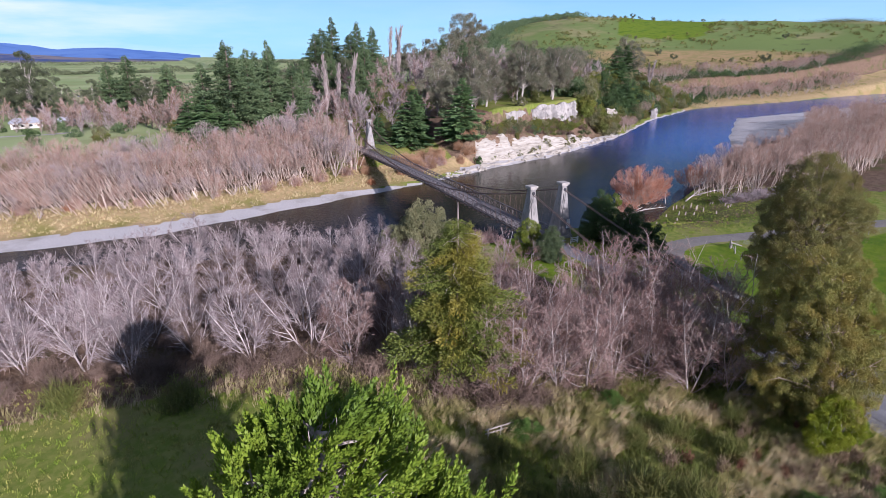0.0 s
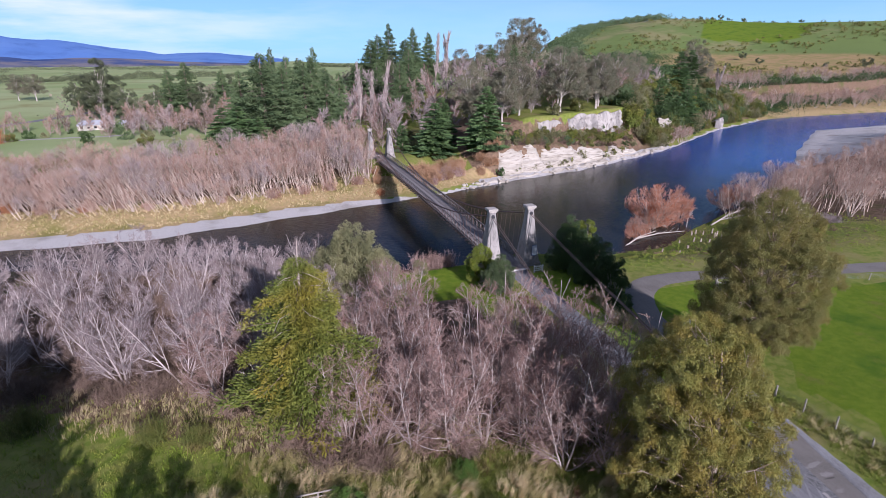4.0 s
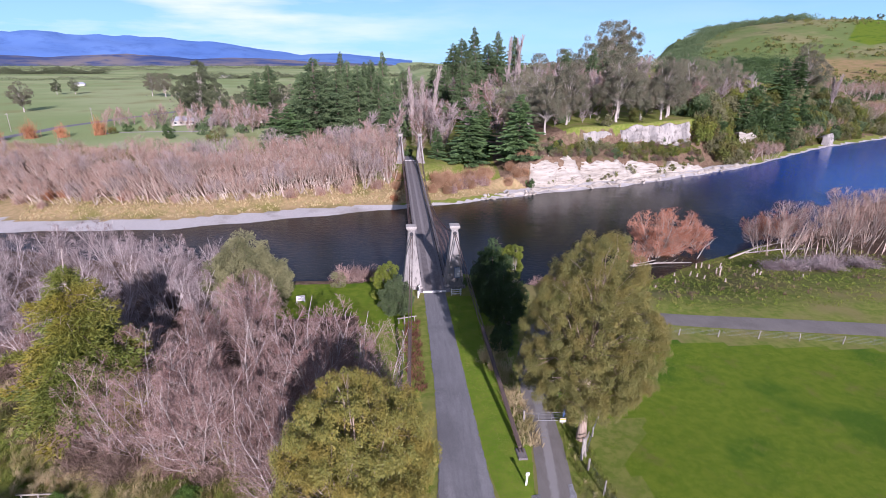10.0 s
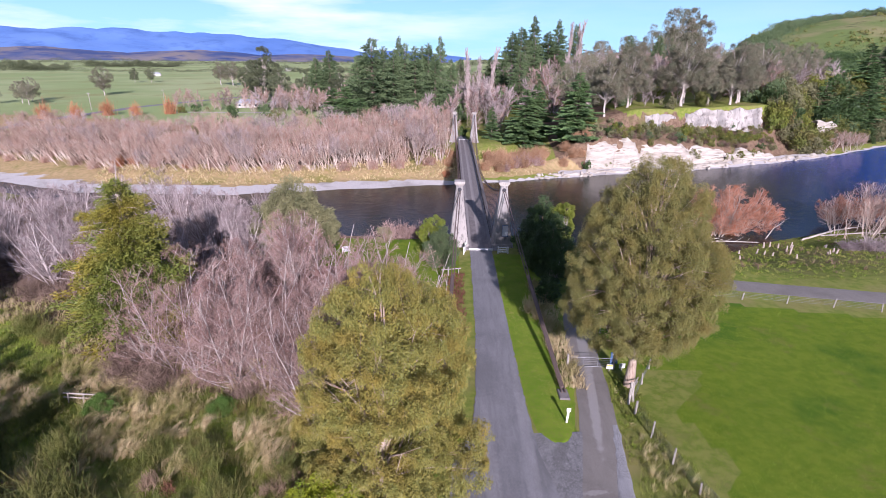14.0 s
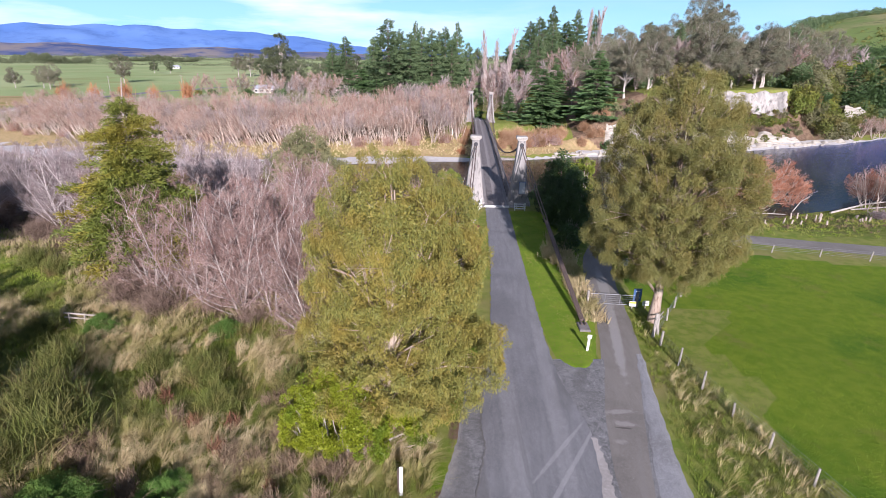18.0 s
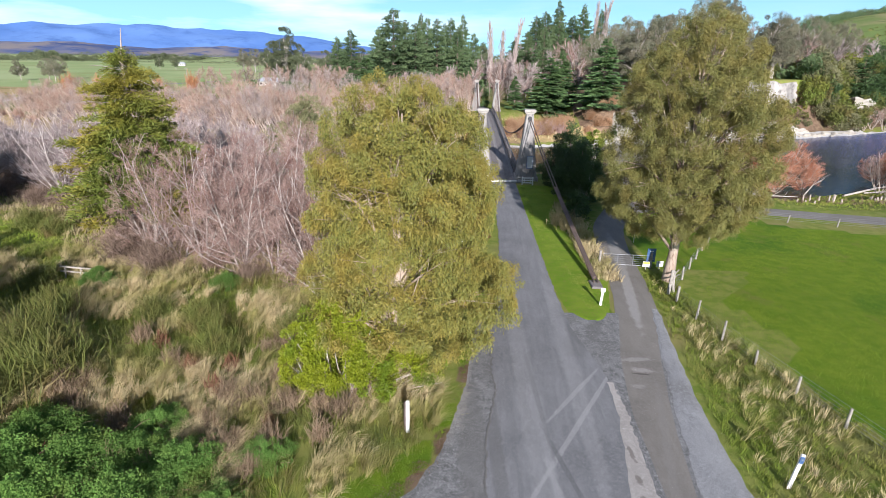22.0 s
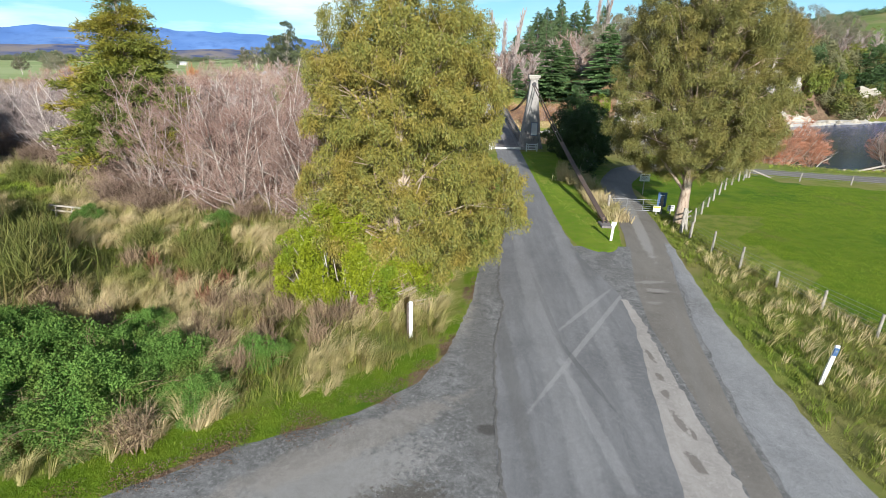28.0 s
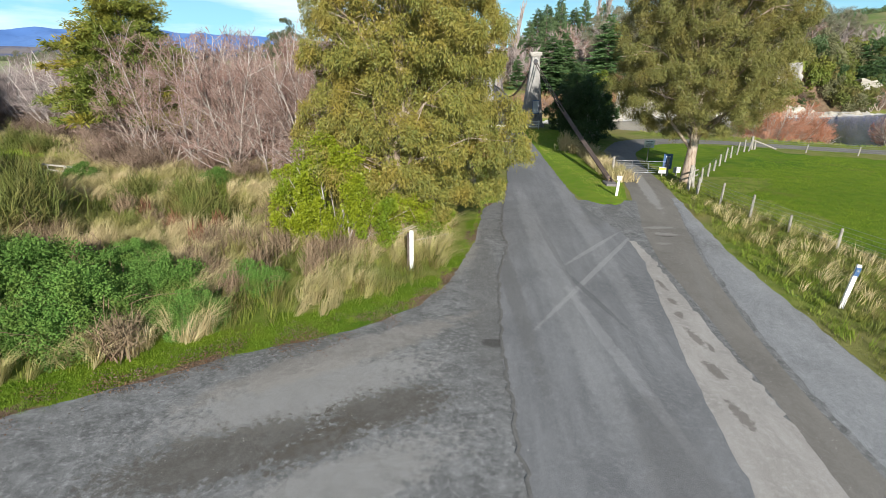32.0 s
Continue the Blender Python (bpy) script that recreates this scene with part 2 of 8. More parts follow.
M["leaf_olive"] = foliage("leaf_olive", (0.18, 0.18, 0.085), (0.26, 0.25, 0.125), (0.125, 0.13, 0.06), 0.6, 0.2, 0.15)
M["straw"] = foliage("straw", (0.49, 0.395, 0.215), (0.62, 0.51, 0.30), (0.33, 0.30, 0.11), 0.8, 0.15, 0.2, 0.35)
M["grass_blade"] = foliage("grass_blade", (0.145, 0.222, 0.022), (0.22, 0.265, 0.035), (0.275, 0.25, 0.07), 0.7, 0.2, 0.2, 0.3)
M["pasture_blade"] = foliage("pasture_blade", (0.132, 0.205, 0.012), (0.185, 0.246, 0.022), (0.10, 0.17, 0.014), 0.7, 0.2, 0.25, 0.15)
M["dock_red"] = foliage("dock_red", (0.19, 0.085, 0.05), (0.16, 0.09, 0.055), (0.22, 0.12, 0.065), 0.8, 0.1, 0.1)
M["weed_brown"] = foliage("weed_brown", (0.20, 0.14, 0.09), (0.29, 0.215, 0.14), (0.15, 0.095, 0.06), 0.9, 0.1, 0.05)
M["concrete"] = surface("concrete", (0.345, 0.325, 0.30), (0.245, 0.23, 0.215), (0.135, 0.128, 0.12), 0.45, 3.0, 0.9, 0.4, 0.05, stretch=(1, 1, 0.3))
M["concrete_pale"] = surface("concrete_pale", (0.46, 0.425, 0.375), (0.36, 0.335, 0.30), (0.24, 0.22, 0.195), 0.9, 6, 0.9, 0.3, 0.02)
M["timber_grey"] = surface("timber_grey", (0.22, 0.20, 0.19), (0.16, 0.145, 0.14), (0.10, 0.09, 0.085), 1.2, 9, 0.85, 0.5, 0.02)
M["timber_dark"] = surface("timber_dark", (0.085, 0.065, 0.055), (0.13, 0.10, 0.085), (0.05, 0.04, 0.035), 1.0, 7, 0.85, 0.5, 0.02)
M["deck_wood"] = surface("deck_wood", (0.27, 0.25, 0.24), (0.20, 0.185, 0.18), (0.13, 0.12, 0.12), 0.5, 5, 0.85, 0.5, 0.02)
M["cable"] = surface("cable", (0.15, 0.085, 0.065), (0.10, 0.065, 0.055), (0.06, 0.05, 0.045), 1.5, 14, 0.7, 0.4, 0.01, 0.4)
M["stay_cover"] = surface("stay_cover", (0.15, 0.105, 0.088), (0.115, 0.088, 0.076), (0.065, 0.052, 0.046), 0.6, 6, 0.8, 0.5, 0.03)
M["white_paint"] = surface("white_paint", (0.80, 0.79, 0.76), (0.72, 0.71, 0.68), (0.52, 0.50, 0.46), 1.5, 14, 0.6, 0.15, 0.005, 0.4)
M["fence_wood"] = surface("fence_wood", (0.36, 0.33, 0.285), (0.27, 0.245, 0.21), (0.16, 0.145, 0.125), 2.0, 11, 0.9, 0.5, 0.01)
M["steel"] = surface("steel", (0.30, 0.31, 0.32), (0.24, 0.25, 0.26), (0.17, 0.17, 0.18), 2.0, 16, 0.55, 0.1, 0.004, 0.4, 0.5)
M["sign_blue"] = surface("sign_blue", (0.05, 0.11, 0.24), (0.04, 0.09, 0.20), (0.08, 0.12, 0.2), 3, 20, 0.4, 0.05, 0.002, 0.5)
M["sign_white"] = surface("sign_white", (0.60, 0.60, 0.59), (0.54, 0.54, 0.53), (0.45, 0.45, 0.44), 3, 20, 0.4, 0.05, 0.002, 0.5)
M["sign_yellow"] = surface("sign_yellow", (0.72, 0.52, 0.04), (0.66, 0.46, 0.04), (0.5, 0.36, 0.05), 3, 20, 0.4, 0.05, 0.002, 0.5)
M["ink"] = surface("ink", (0.03, 0.03, 0.035), (0.04, 0.04, 0.045), (0.05, 0.05, 0.05), 3, 20, 0.5, 0.05, 0.002, 0.4)
M["limestone"] = surface("limestone", (0.46, 0.425, 0.36), (0.34, 0.31, 0.255), (0.20, 0.175, 0.14), 0.5, 1.3, 0.95, 0.9, 0.3, 0.1, stretch=(0.22, 0.22, 1.5), local=False)
M["limestone_grey"] = surface("limestone_grey", (0.42, 0.39, 0.345), (0.22, 0.208, 0.19), (0.13, 0.118, 0.104), 0.16, 0.9, 0.95, 0.9, 0.25, 0.1, stretch=(1, 1, 0.4), local=False)
M["rock"] = surface("rock", (0.44, 0.40, 0.34), (0.36, 0.33, 0.28), (0.24, 0.22, 0.19), 0.5, 3, 0.95, 0.6, 0.1, 0.1)
M["roof_tin"] = surface("roof_tin", (0.42, 0.44, 0.47), (0.36, 0.38, 0.41), (0.30, 0.30, 0.31), 0.5, 4, 0.5, 0.1, 0.01, 0.4)
M["roof_red"] = surface("roof_red", (0.30, 0.14, 0.10), (0.25, 0.12, 0.09), (0.2, 0.1, 0.08), 0.5, 4, 0.6, 0.1, 0.01, 0.3)
M["wall_cream"] = surface("wall_cream", (0.66, 0.62, 0.54), (0.60, 0.57, 0.50), (0.5, 0.47, 0.41), 0.5, 5, 0.8, 0.1, 0.01)
M["glass_dark"] = surface("glass_dark", (0.03, 0.035, 0.04), (0.035, 0.04, 0.05), (0.05, 0.05, 0.06), 1, 8, 0.1, 0.0, 0.001, 0.6)


def water_mat():
    m, nt, bsdf = nodes_of("river_water")
    big = noise_tex(nt, 0.02, 4, 0.5)
    col = mixer(nt, ramp(nt, big, 0.35, 0.65), (0.012, 0.016, 0.020), (0.024, 0.021, 0.010))
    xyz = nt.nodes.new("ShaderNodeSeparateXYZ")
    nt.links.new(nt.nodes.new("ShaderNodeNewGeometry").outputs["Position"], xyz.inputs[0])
    # upstream, the blue of the reflected sky is painted into the base colour
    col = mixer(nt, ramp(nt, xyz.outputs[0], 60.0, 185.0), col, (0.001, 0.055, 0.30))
    nt.links.new(col, bsdf.inputs["Base Color"])
    bsdf.inputs["Roughness"].default_value = 0.13
    bsdf.inputs["IOR"].default_value = 1.33
    bsdf.inputs["Specular IOR Level"].default_value = 0.33
    rip = noise_tex(nt, 0.9, 6, 0.6, None, (0.55, 1.3, 1))
    b1 = nt.nodes.new("ShaderNodeBump")
    b1.inputs["Strength"].default_value, b1.inputs["Distance"].default_value = 0.3, 0.25
    nt.links.new(rip, b1.inputs["Height"])
    nt.links.new(b1.outputs["Normal"], bsdf.inputs["Normal"])
    return m


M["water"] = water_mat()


def ground_mat():
    """Grass, with gravel, dry grass, leaf litter and lush pasture laid over it by the cover weights of the sheet."""
    m, nt, bsdf = nodes_of("ground_cover")
    pos = nt.nodes.new("ShaderNodeNewGeometry").outputs["Position"]
    cov = nt.nodes.new("ShaderNodeVertexColor")
    cov.layer_name = "cover"
    sep = nt.nodes.new("ShaderNodeSeparateColor")
    nt.links.new(cov.outputs["Color"], sep.inputs[0])
    cov2 = nt.nodes.new("ShaderNodeVertexColor")
    cov2.layer_name = "cover_far"
    sep2 = nt.nodes.new("ShaderNodeSeparateColor")
    nt.links.new(cov2.outputs["Color"], sep2.inputs[0])
    fine = noise_tex(nt, 9.0, 6, 0.7, pos)
    mid = noise_tex(nt, 0.9, 5, 0.6, pos)
    big = noise_tex(nt, 0.09, 5, 0.6, pos)
    huge = noise_tex(nt, 0.006, 4, 0.5, pos)
    grass = mixer(nt, ramp(nt, mid, 0.38, 0.62), (0.14, 0.19, 0.028), (0.215, 0.235, 0.055))
    grass = mixer(nt, ramp(nt, big, 0.45, 0.7), grass, (0.24, 0.21, 0.08))
    lush = mixer(nt, ramp(nt, mid, 0.35, 0.65), (0.108, 0.178, 0.012), (0.152, 0.212, 0.018))
    lush = mixer(nt, ramp(nt, big, 0.50, 0.66), lush, (0.068, 0.140, 0.011))
    lush = mixer(nt, ramp(nt, noise_tex(nt, 0.25, 6, 0.7, pos), 0.54, 0.70), lush, (0.155, 0.170, 0.032))
    dry = mixer(nt, ramp(nt, mid, 0.35, 0.65), (0.40, 0.29, 0.15), (0.30, 0.235, 0.11))
    dry = mixer(nt, ramp(nt, big, 0.5, 0.68), dry, (0.21, 0.19, 0.06))
    litter = mixer(nt, ramp(nt, mid, 0.35, 0.65), (0.13, 0.085, 0.055), (0.21, 0.145, 0.095))
    litter = mixer(nt, ramp(nt, big, 0.5, 0.7), litter, (0.10, 0.105, 0.035))
    gravel = mixer(nt, ramp(nt, fine, 0.35, 0.65), (0.38, 0.365, 0.35), (0.54, 0.52, 0.495))
    gravel = mixer(nt, ramp(nt, big, 0.5, 0.7), gravel, (0.30, 0.28, 0.25))
    plain = mixer(nt, ramp(nt, huge, 0.4, 0.6), (0.26, 0.335, 0.13), (0.35, 0.40, 0.19))
    plain = mixer(nt, ramp(nt, noise_tex(nt, 0.02, 6, 0.65, pos), 0.48, 0.75), plain, (0.26, 0.25, 0.10))
    hill = mixer(nt, ramp(nt, noise_tex(nt, 0.0055, 9, 0.68, pos), 0.47, 0.60), (0.15, 0.205, 0.06), (0.25, 0.235, 0.105))
    hill = mixer(nt, ramp(nt, noise_tex(nt, 0.03, 6, 0.7, pos), 0.56, 0.68), hill, (0.11, 0.13, 0.05))
    plain = mixer(nt, ramp(nt, cov2.outputs["Alpha"], 0.25, 0.75), hill, plain)
    brown = mixer(nt, ramp(nt, big, 0.4, 0.6), (0.36, 0.25, 0.12), (0.27, 0.225, 0.085))

    def edge(w):
        add = nt.nodes.new("ShaderNodeMath")
        add.operation = 'MULTIPLY_ADD'
        nt.links.new(mid, add.inputs[0])
        add.inputs[1].default_value = 0.5
        sub = nt.nodes.new("ShaderNodeMath")
        sub.operation = 'SUBTRACT'
        nt.links.new(w, sub.inputs[0])
        sub.inputs[1].default_value = 0.25
        nt.links.new(sub.outputs[0], add.inputs[2])
        return ramp(nt, add.outputs[0], 0.38, 0.62)
    col = mixer(nt, edge(sep2.outputs[0]), grass, plain)
    col = mixer(nt, edge(sep2.outputs[1]), col, brown)
    col = mixer(nt, edge(sep2.outputs[2]), col, lush)
    col = mixer(nt, edge(sep.outputs[2]), col, litter)
    col = mixer(nt, edge(sep.outputs[1]), col, dry)
    col = mixer(nt, edge(sep.outputs[0]), col, gravel)
    nt.links.new(col, bsdf.inputs["Base Color"])
    bsdf.inputs["Roughness"].default_value = 0.95
    bsdf.inputs["Specular IOR Level"].default_value = 0.1
    bumped(nt, bsdf, fine, 0.7, 0.12)
    return m


M["ground"] = ground_mat()


def blotch(nt, pos, centre, size, turn=0.0, rag=0.6, grain=1.6):
    """A ragged patch about a centre of the plan: 1 inside, 0 outside."""
    mp = nt.nodes.new("ShaderNodeMapping")
    mp.vector_type = 'TEXTURE'
    mp.inputs["Location"].default_value = (*centre, 0)
    mp.inputs["Rotation"].default_value = (0, 0, radians(turn))
    mp.inputs["Scale"].default_value = (*size, 1000)
    nt.links.new(pos, mp.inputs["Vector"])
    ln = nt.nodes.new("ShaderNodeVectorMath")
    ln.operation = 'LENGTH'
    nt.links.new(mp.outputs[0], ln.inputs[0])
    nz = noise_tex(nt, 5.0 if rag > 1.2 else grain, 6, 0.75, pos)
    ad = nt.nodes.new("ShaderNodeMath")
    ad.operation = 'MULTIPLY_ADD'
    nt.links.new(nz, ad.inputs[0])
    ad.inputs[1].default_value = rag * 2
    nt.links.new(ln.outputs["Value"], ad.inputs[2])
    mr = nt.nodes.new("ShaderNodeMapRange")
    mr.interpolation_type = 'SMOOTHSTEP'
    nt.links.new(ad.outputs[0], mr.inputs[0])
    mr.inputs[1].default_value, mr.inputs[2].default_value = 0.75 + rag, 1.2 + rag
    mr.inputs[3].default_value, mr.inputs[4].default_value = 1.0, 0.0
    return mr.outputs[0]


def road_mat(name, c1, c2, c3, streak, stones, speck=0.6, marks=()):
    """Chips and dust at three scales, with worn marks and darker patches (centre, half sizes, turn, colour, weight,
    raggedness).
    """
    m, nt, bsdf = nodes_of(name)
    pos = nt.nodes.new("ShaderNodeNewGeometry").outputs["Position"]
    chip = noise_tex(nt, 55.0, 2, 0.6, pos)
    fine = noise_tex(nt, 7.0, 7, 0.8, pos)
    mid = noise_tex(nt, 1.1, 6, 0.65, pos, streak)
    big = noise_tex(nt, 0.22, 5, 0.6, pos)
    col = mixer(nt, ramp(nt, mid, 0.32, 0.70), c1, c2)
    col = mixer(nt, ramp(nt, big, 0.45, 0.72), col, c3)
    col = mixer(nt, ramp(nt, fine, 0.46, 0.72), col, stones)
    for centre, size, turn, tint, weight, rag in marks:
        w = nt.nodes.new("ShaderNodeMath")
        w.operation = 'MULTIPLY'
        w.inputs[1].default_value = weight
        nt.links.new(blotch(nt, pos, centre, size, turn, rag), w.inputs[0])
        col = mixer(nt, w.outputs[0], col, tint)
    dark = nt.nodes.new("ShaderNodeMix")
    dark.data_type, dark.blend_type = 'RGBA', 'MULTIPLY'
    dark.inputs[0].default_value = speck
    nt.links.new(col, dark.inputs[6])
    g = nt.nodes.new("ShaderNodeMapRange")
    nt.links.new(chip, g.inputs[0])
    g.inputs[1].default_value, g.inputs[2].default_value, g.inputs[3].default_value, g.inputs[4].default_value = 0.33, 0.67, 0.45, 1.5
    nt.links.new(g.outputs[0], dark.inputs[7])
    nt.links.new(dark.outputs[2], bsdf.inputs["Base Color"])
    bsdf.inputs["Roughness"].default_value = 0.88
    bsdf.inputs["Specular IOR Level"].default_value = 0.2
    bumped(nt, bsdf, chip, 0.6, 0.012)
    return m


MUD = (0.17, 0.152, 0.13)
GREY = (0.37, 0.365, 0.36)
# marks at (-1.7, -37.5) and near (2.3, -50) only darken the seal
M["asphalt"] = road_mat("asphalt", (0.165, 0.165, 0.168), (0.215, 0.215, 0.218), (0.145, 0.145, 0.148), (2.2, 0.22, 1), (0.245, 0.245, 0.248), 0.5,
                        (((0.6, -58.9), (0.14, 7.2), -29.5, (0.33, 0.325, 0.32), 0.55, 0.5), ((0.9, -56.2), (0.14, 3.2), -35, (0.33, 0.325, 0.32), 0.5, 0.5), ((-0.6, -66.5), (0.22, 5.5), 8, GREY, 0.3, 0.6), ((-1.2, -56.2), (0.13, 5.0), 3, (0.13, 0.13, 0.132), 0.65, 0.6), ((-0.5, -62.0), (0.13, 3.0), 14, (0.13, 0.13, 0.132), 0.7, 0.6), ((2.5, -49.5), (0.7, 2.1), 12, (0.13, 0.13, 0.13), 0.7, 0.7), ((-1.7, -37.5), (1.6, 4.0), 0, (0.14, 0.14, 0.142), 0.6, 0.8),
                         ((-3.6, -60), (0.35, 9.0), 3, (0.14, 0.136, 0.132), 0.55, 0.7), ((2.1, -50.5), (0.8, 2.0), -20, (0.15, 0.148, 0.145), 0.5, 0.9), ((-1.6, -58), (0.6, 16), 1, GREY, 0.22, 0.7), ((1.2, -52), (0.5, 14), -1, GREY, 0.22, 0.7), ((-0.4, -74), (0.9, 5), 0, (0.15, 0.146, 0.143), 0.5, 0.7)))
M["asphalt_old"] = road_mat("asphalt_old", (0.185, 0.170, 0.150), (0.215, 0.199, 0.176), (0.155, 0.142, 0.126), (2.0, 0.3, 1), (0.23, 0.213, 0.19), 0.35,
                            (((7.75, -42.0), (0.42, 6.5), -9, (0.30, 0.287, 0.27), 0.85, 0.7), ((5.3, -52.3), (1.1, 0.22), 8, (0.28, 0.265, 0.245), 0.8, 1.3), ((5.4, -53.5), (0.7, 0.25), -6, (0.29, 0.27, 0.25), 0.8, 1.4), ((5.2, -53.9), (0.5, 0.08), -6, (0.07, 0.063, 0.055), 0.7, 0.8), ((4.7, -55.2), (0.35, 0.2), 0, (0.27, 0.255, 0.235), 0.7, 1.3), ((4.5, -60.5), (0.2, 6), -13, (0.21, 0.198, 0.18), 0.5, 0.9), ((9.0, -33), (0.5, 6.0), -6, (0.28, 0.27, 0.25), 0.7, 0.6)))
# the mark at (-4.4, -66.2) paints the dark inside of a small hole
M["gravel_road"] = road_mat("gravel_road", (0.115, 0.114, 0.111), (0.225, 0.224, 0.221), (0.125, 0.122, 0.116), (1.6, 1.6, 1), (0.33, 0.328, 0.323), 1.0,
                            (((-9.5, -69.3), (3.6, 1.3), 32, (0.32, 0.306, 0.288), 0.65, 1.5), ((-8.5, -73.2), (3.5, 1.0), 38, (0.32, 0.306, 0.288), 0.6, 1.5), ((-7.4, -69.9), (1.7, 0.8), 25, (0.10, 0.088, 0.072), 0.75, 1.8), ((-10.8, -71.9), (2.6, 0.9), 30, (0.10, 0.088, 0.072), 0.7, 1.8), ((-8.8, -71.4), (1.3, 0.5), 40, (0.10, 0.088, 0.072), 0.7, 1.9),
                             ((-4.6, -62), (0.7, 7.0), 2, (0.15, 0.145, 0.138), 0.6, 0.8), ((-5.6, -54), (0.8, 6), 0, (0.33, 0.31, 0.28), 0.5, 0.8), ((3.6, -48.6), (0.5, 1.7), -18, (0.13, 0.127, 0.122), 0.6, 0.9), ((-9.0, -67.2), (4.5, 0.7), 38, (0.30, 0.27, 0.235), 0.5, 0.9), ((-4.4, -66.2), (0.4, 0.3), 0, (0.06, 0.056, 0.05), 0.7, 0.9)))
M["gravel_pale"] = road_mat("gravel_pale", (0.36, 0.335, 0.315), (0.42, 0.392, 0.368), (0.30, 0.28, 0.262), (2, 0.3, 1), (0.48, 0.455, 0.432), 0.5,
                            (((2.9, -67), (0.22, 4.5), 0, MUD, 0.8, 0.9),))
M["mud_pale"] = road_mat("mud_pale", (0.32, 0.295, 0.268), (0.40, 0.372, 0.345), (0.27, 0.25, 0.228), (2, 0.3, 1), (0.44, 0.412, 0.385), 0.4,
                         tuple(((x, y), (a, b), t, (0.15, 0.132, 0.115), 0.7, 1.6) for x, y, a, b, t in ((2.75, -60.8, 0.10, 0.5, 4), (2.6, -62.4, 0.13, 0.35, 8), (2.45, -63.6, 0.16, 0.3, 4), (2.35, -65.3, 0.14, 0.6, 6), (2.6, -66.0, 0.08, 0.3, 0), (2.15, -67.4, 0.2, 0.5, 8), (1.9, -69.6, 0.16, 0.6, 4))))
M["verge_turf"] = surface("verge_turf", (0.115, 0.205, 0.014), (0.165, 0.235, 0.022), (0.165, 0.175, 0.04), 0.5, 6.0, 0.95, 0.7, 0.05, 0.1, local=False)
M["gravel_blue"] = road_mat("gravel_blue", (0.235, 0.236, 0.238), (0.285, 0.286, 0.288), (0.185, 0.182, 0.178), (1.4, 0.4, 1), (0.37, 0.37, 0.372), 1.0)
M["tar"] = road_mat("tar", (0.13, 0.125, 0.118), (0.16, 0.154, 0.146), (0.115, 0.11, 0.104), (1, 1, 1), (0.19, 0.185, 0.175), 0.3)
M["shingle"] = road_mat("shingle", (0.36, 0.345, 0.33), (0.47, 0.45, 0.43), (0.30, 0.285, 0.265), (1, 1, 1), (0.55, 0.53, 0.51), 0.4)

# ---- mesh builders ----
def mesh_np(name, V, F, smooth=False):
    """A mesh from arrays; F holds faces of one size."""
    me = bpy.data.meshes.new(name)
    V = np.asarray(V, dtype=np.float32)
    F = np.asarray(F, dtype=np.int32)
    n, k = F.shape
    me.vertices.add(len(V))
    me.vertices.foreach_set("co", V.ravel())
    me.loops.add(n * k)
    me.loops.foreach_set("vertex_index", F.ravel())
    me.polygons.add(n)
    me.polygons.foreach_set("loop_start", np.arange(0, n * k, k, dtype=np.int32))
    me.polygons.foreach_set("loop_total", np.full(n, k, dtype=np.int32))
    if smooth:
        me.polygons.foreach_set("use_smooth", np.ones(n, dtype=bool))
    me.update(calc_edges=True)
    return me


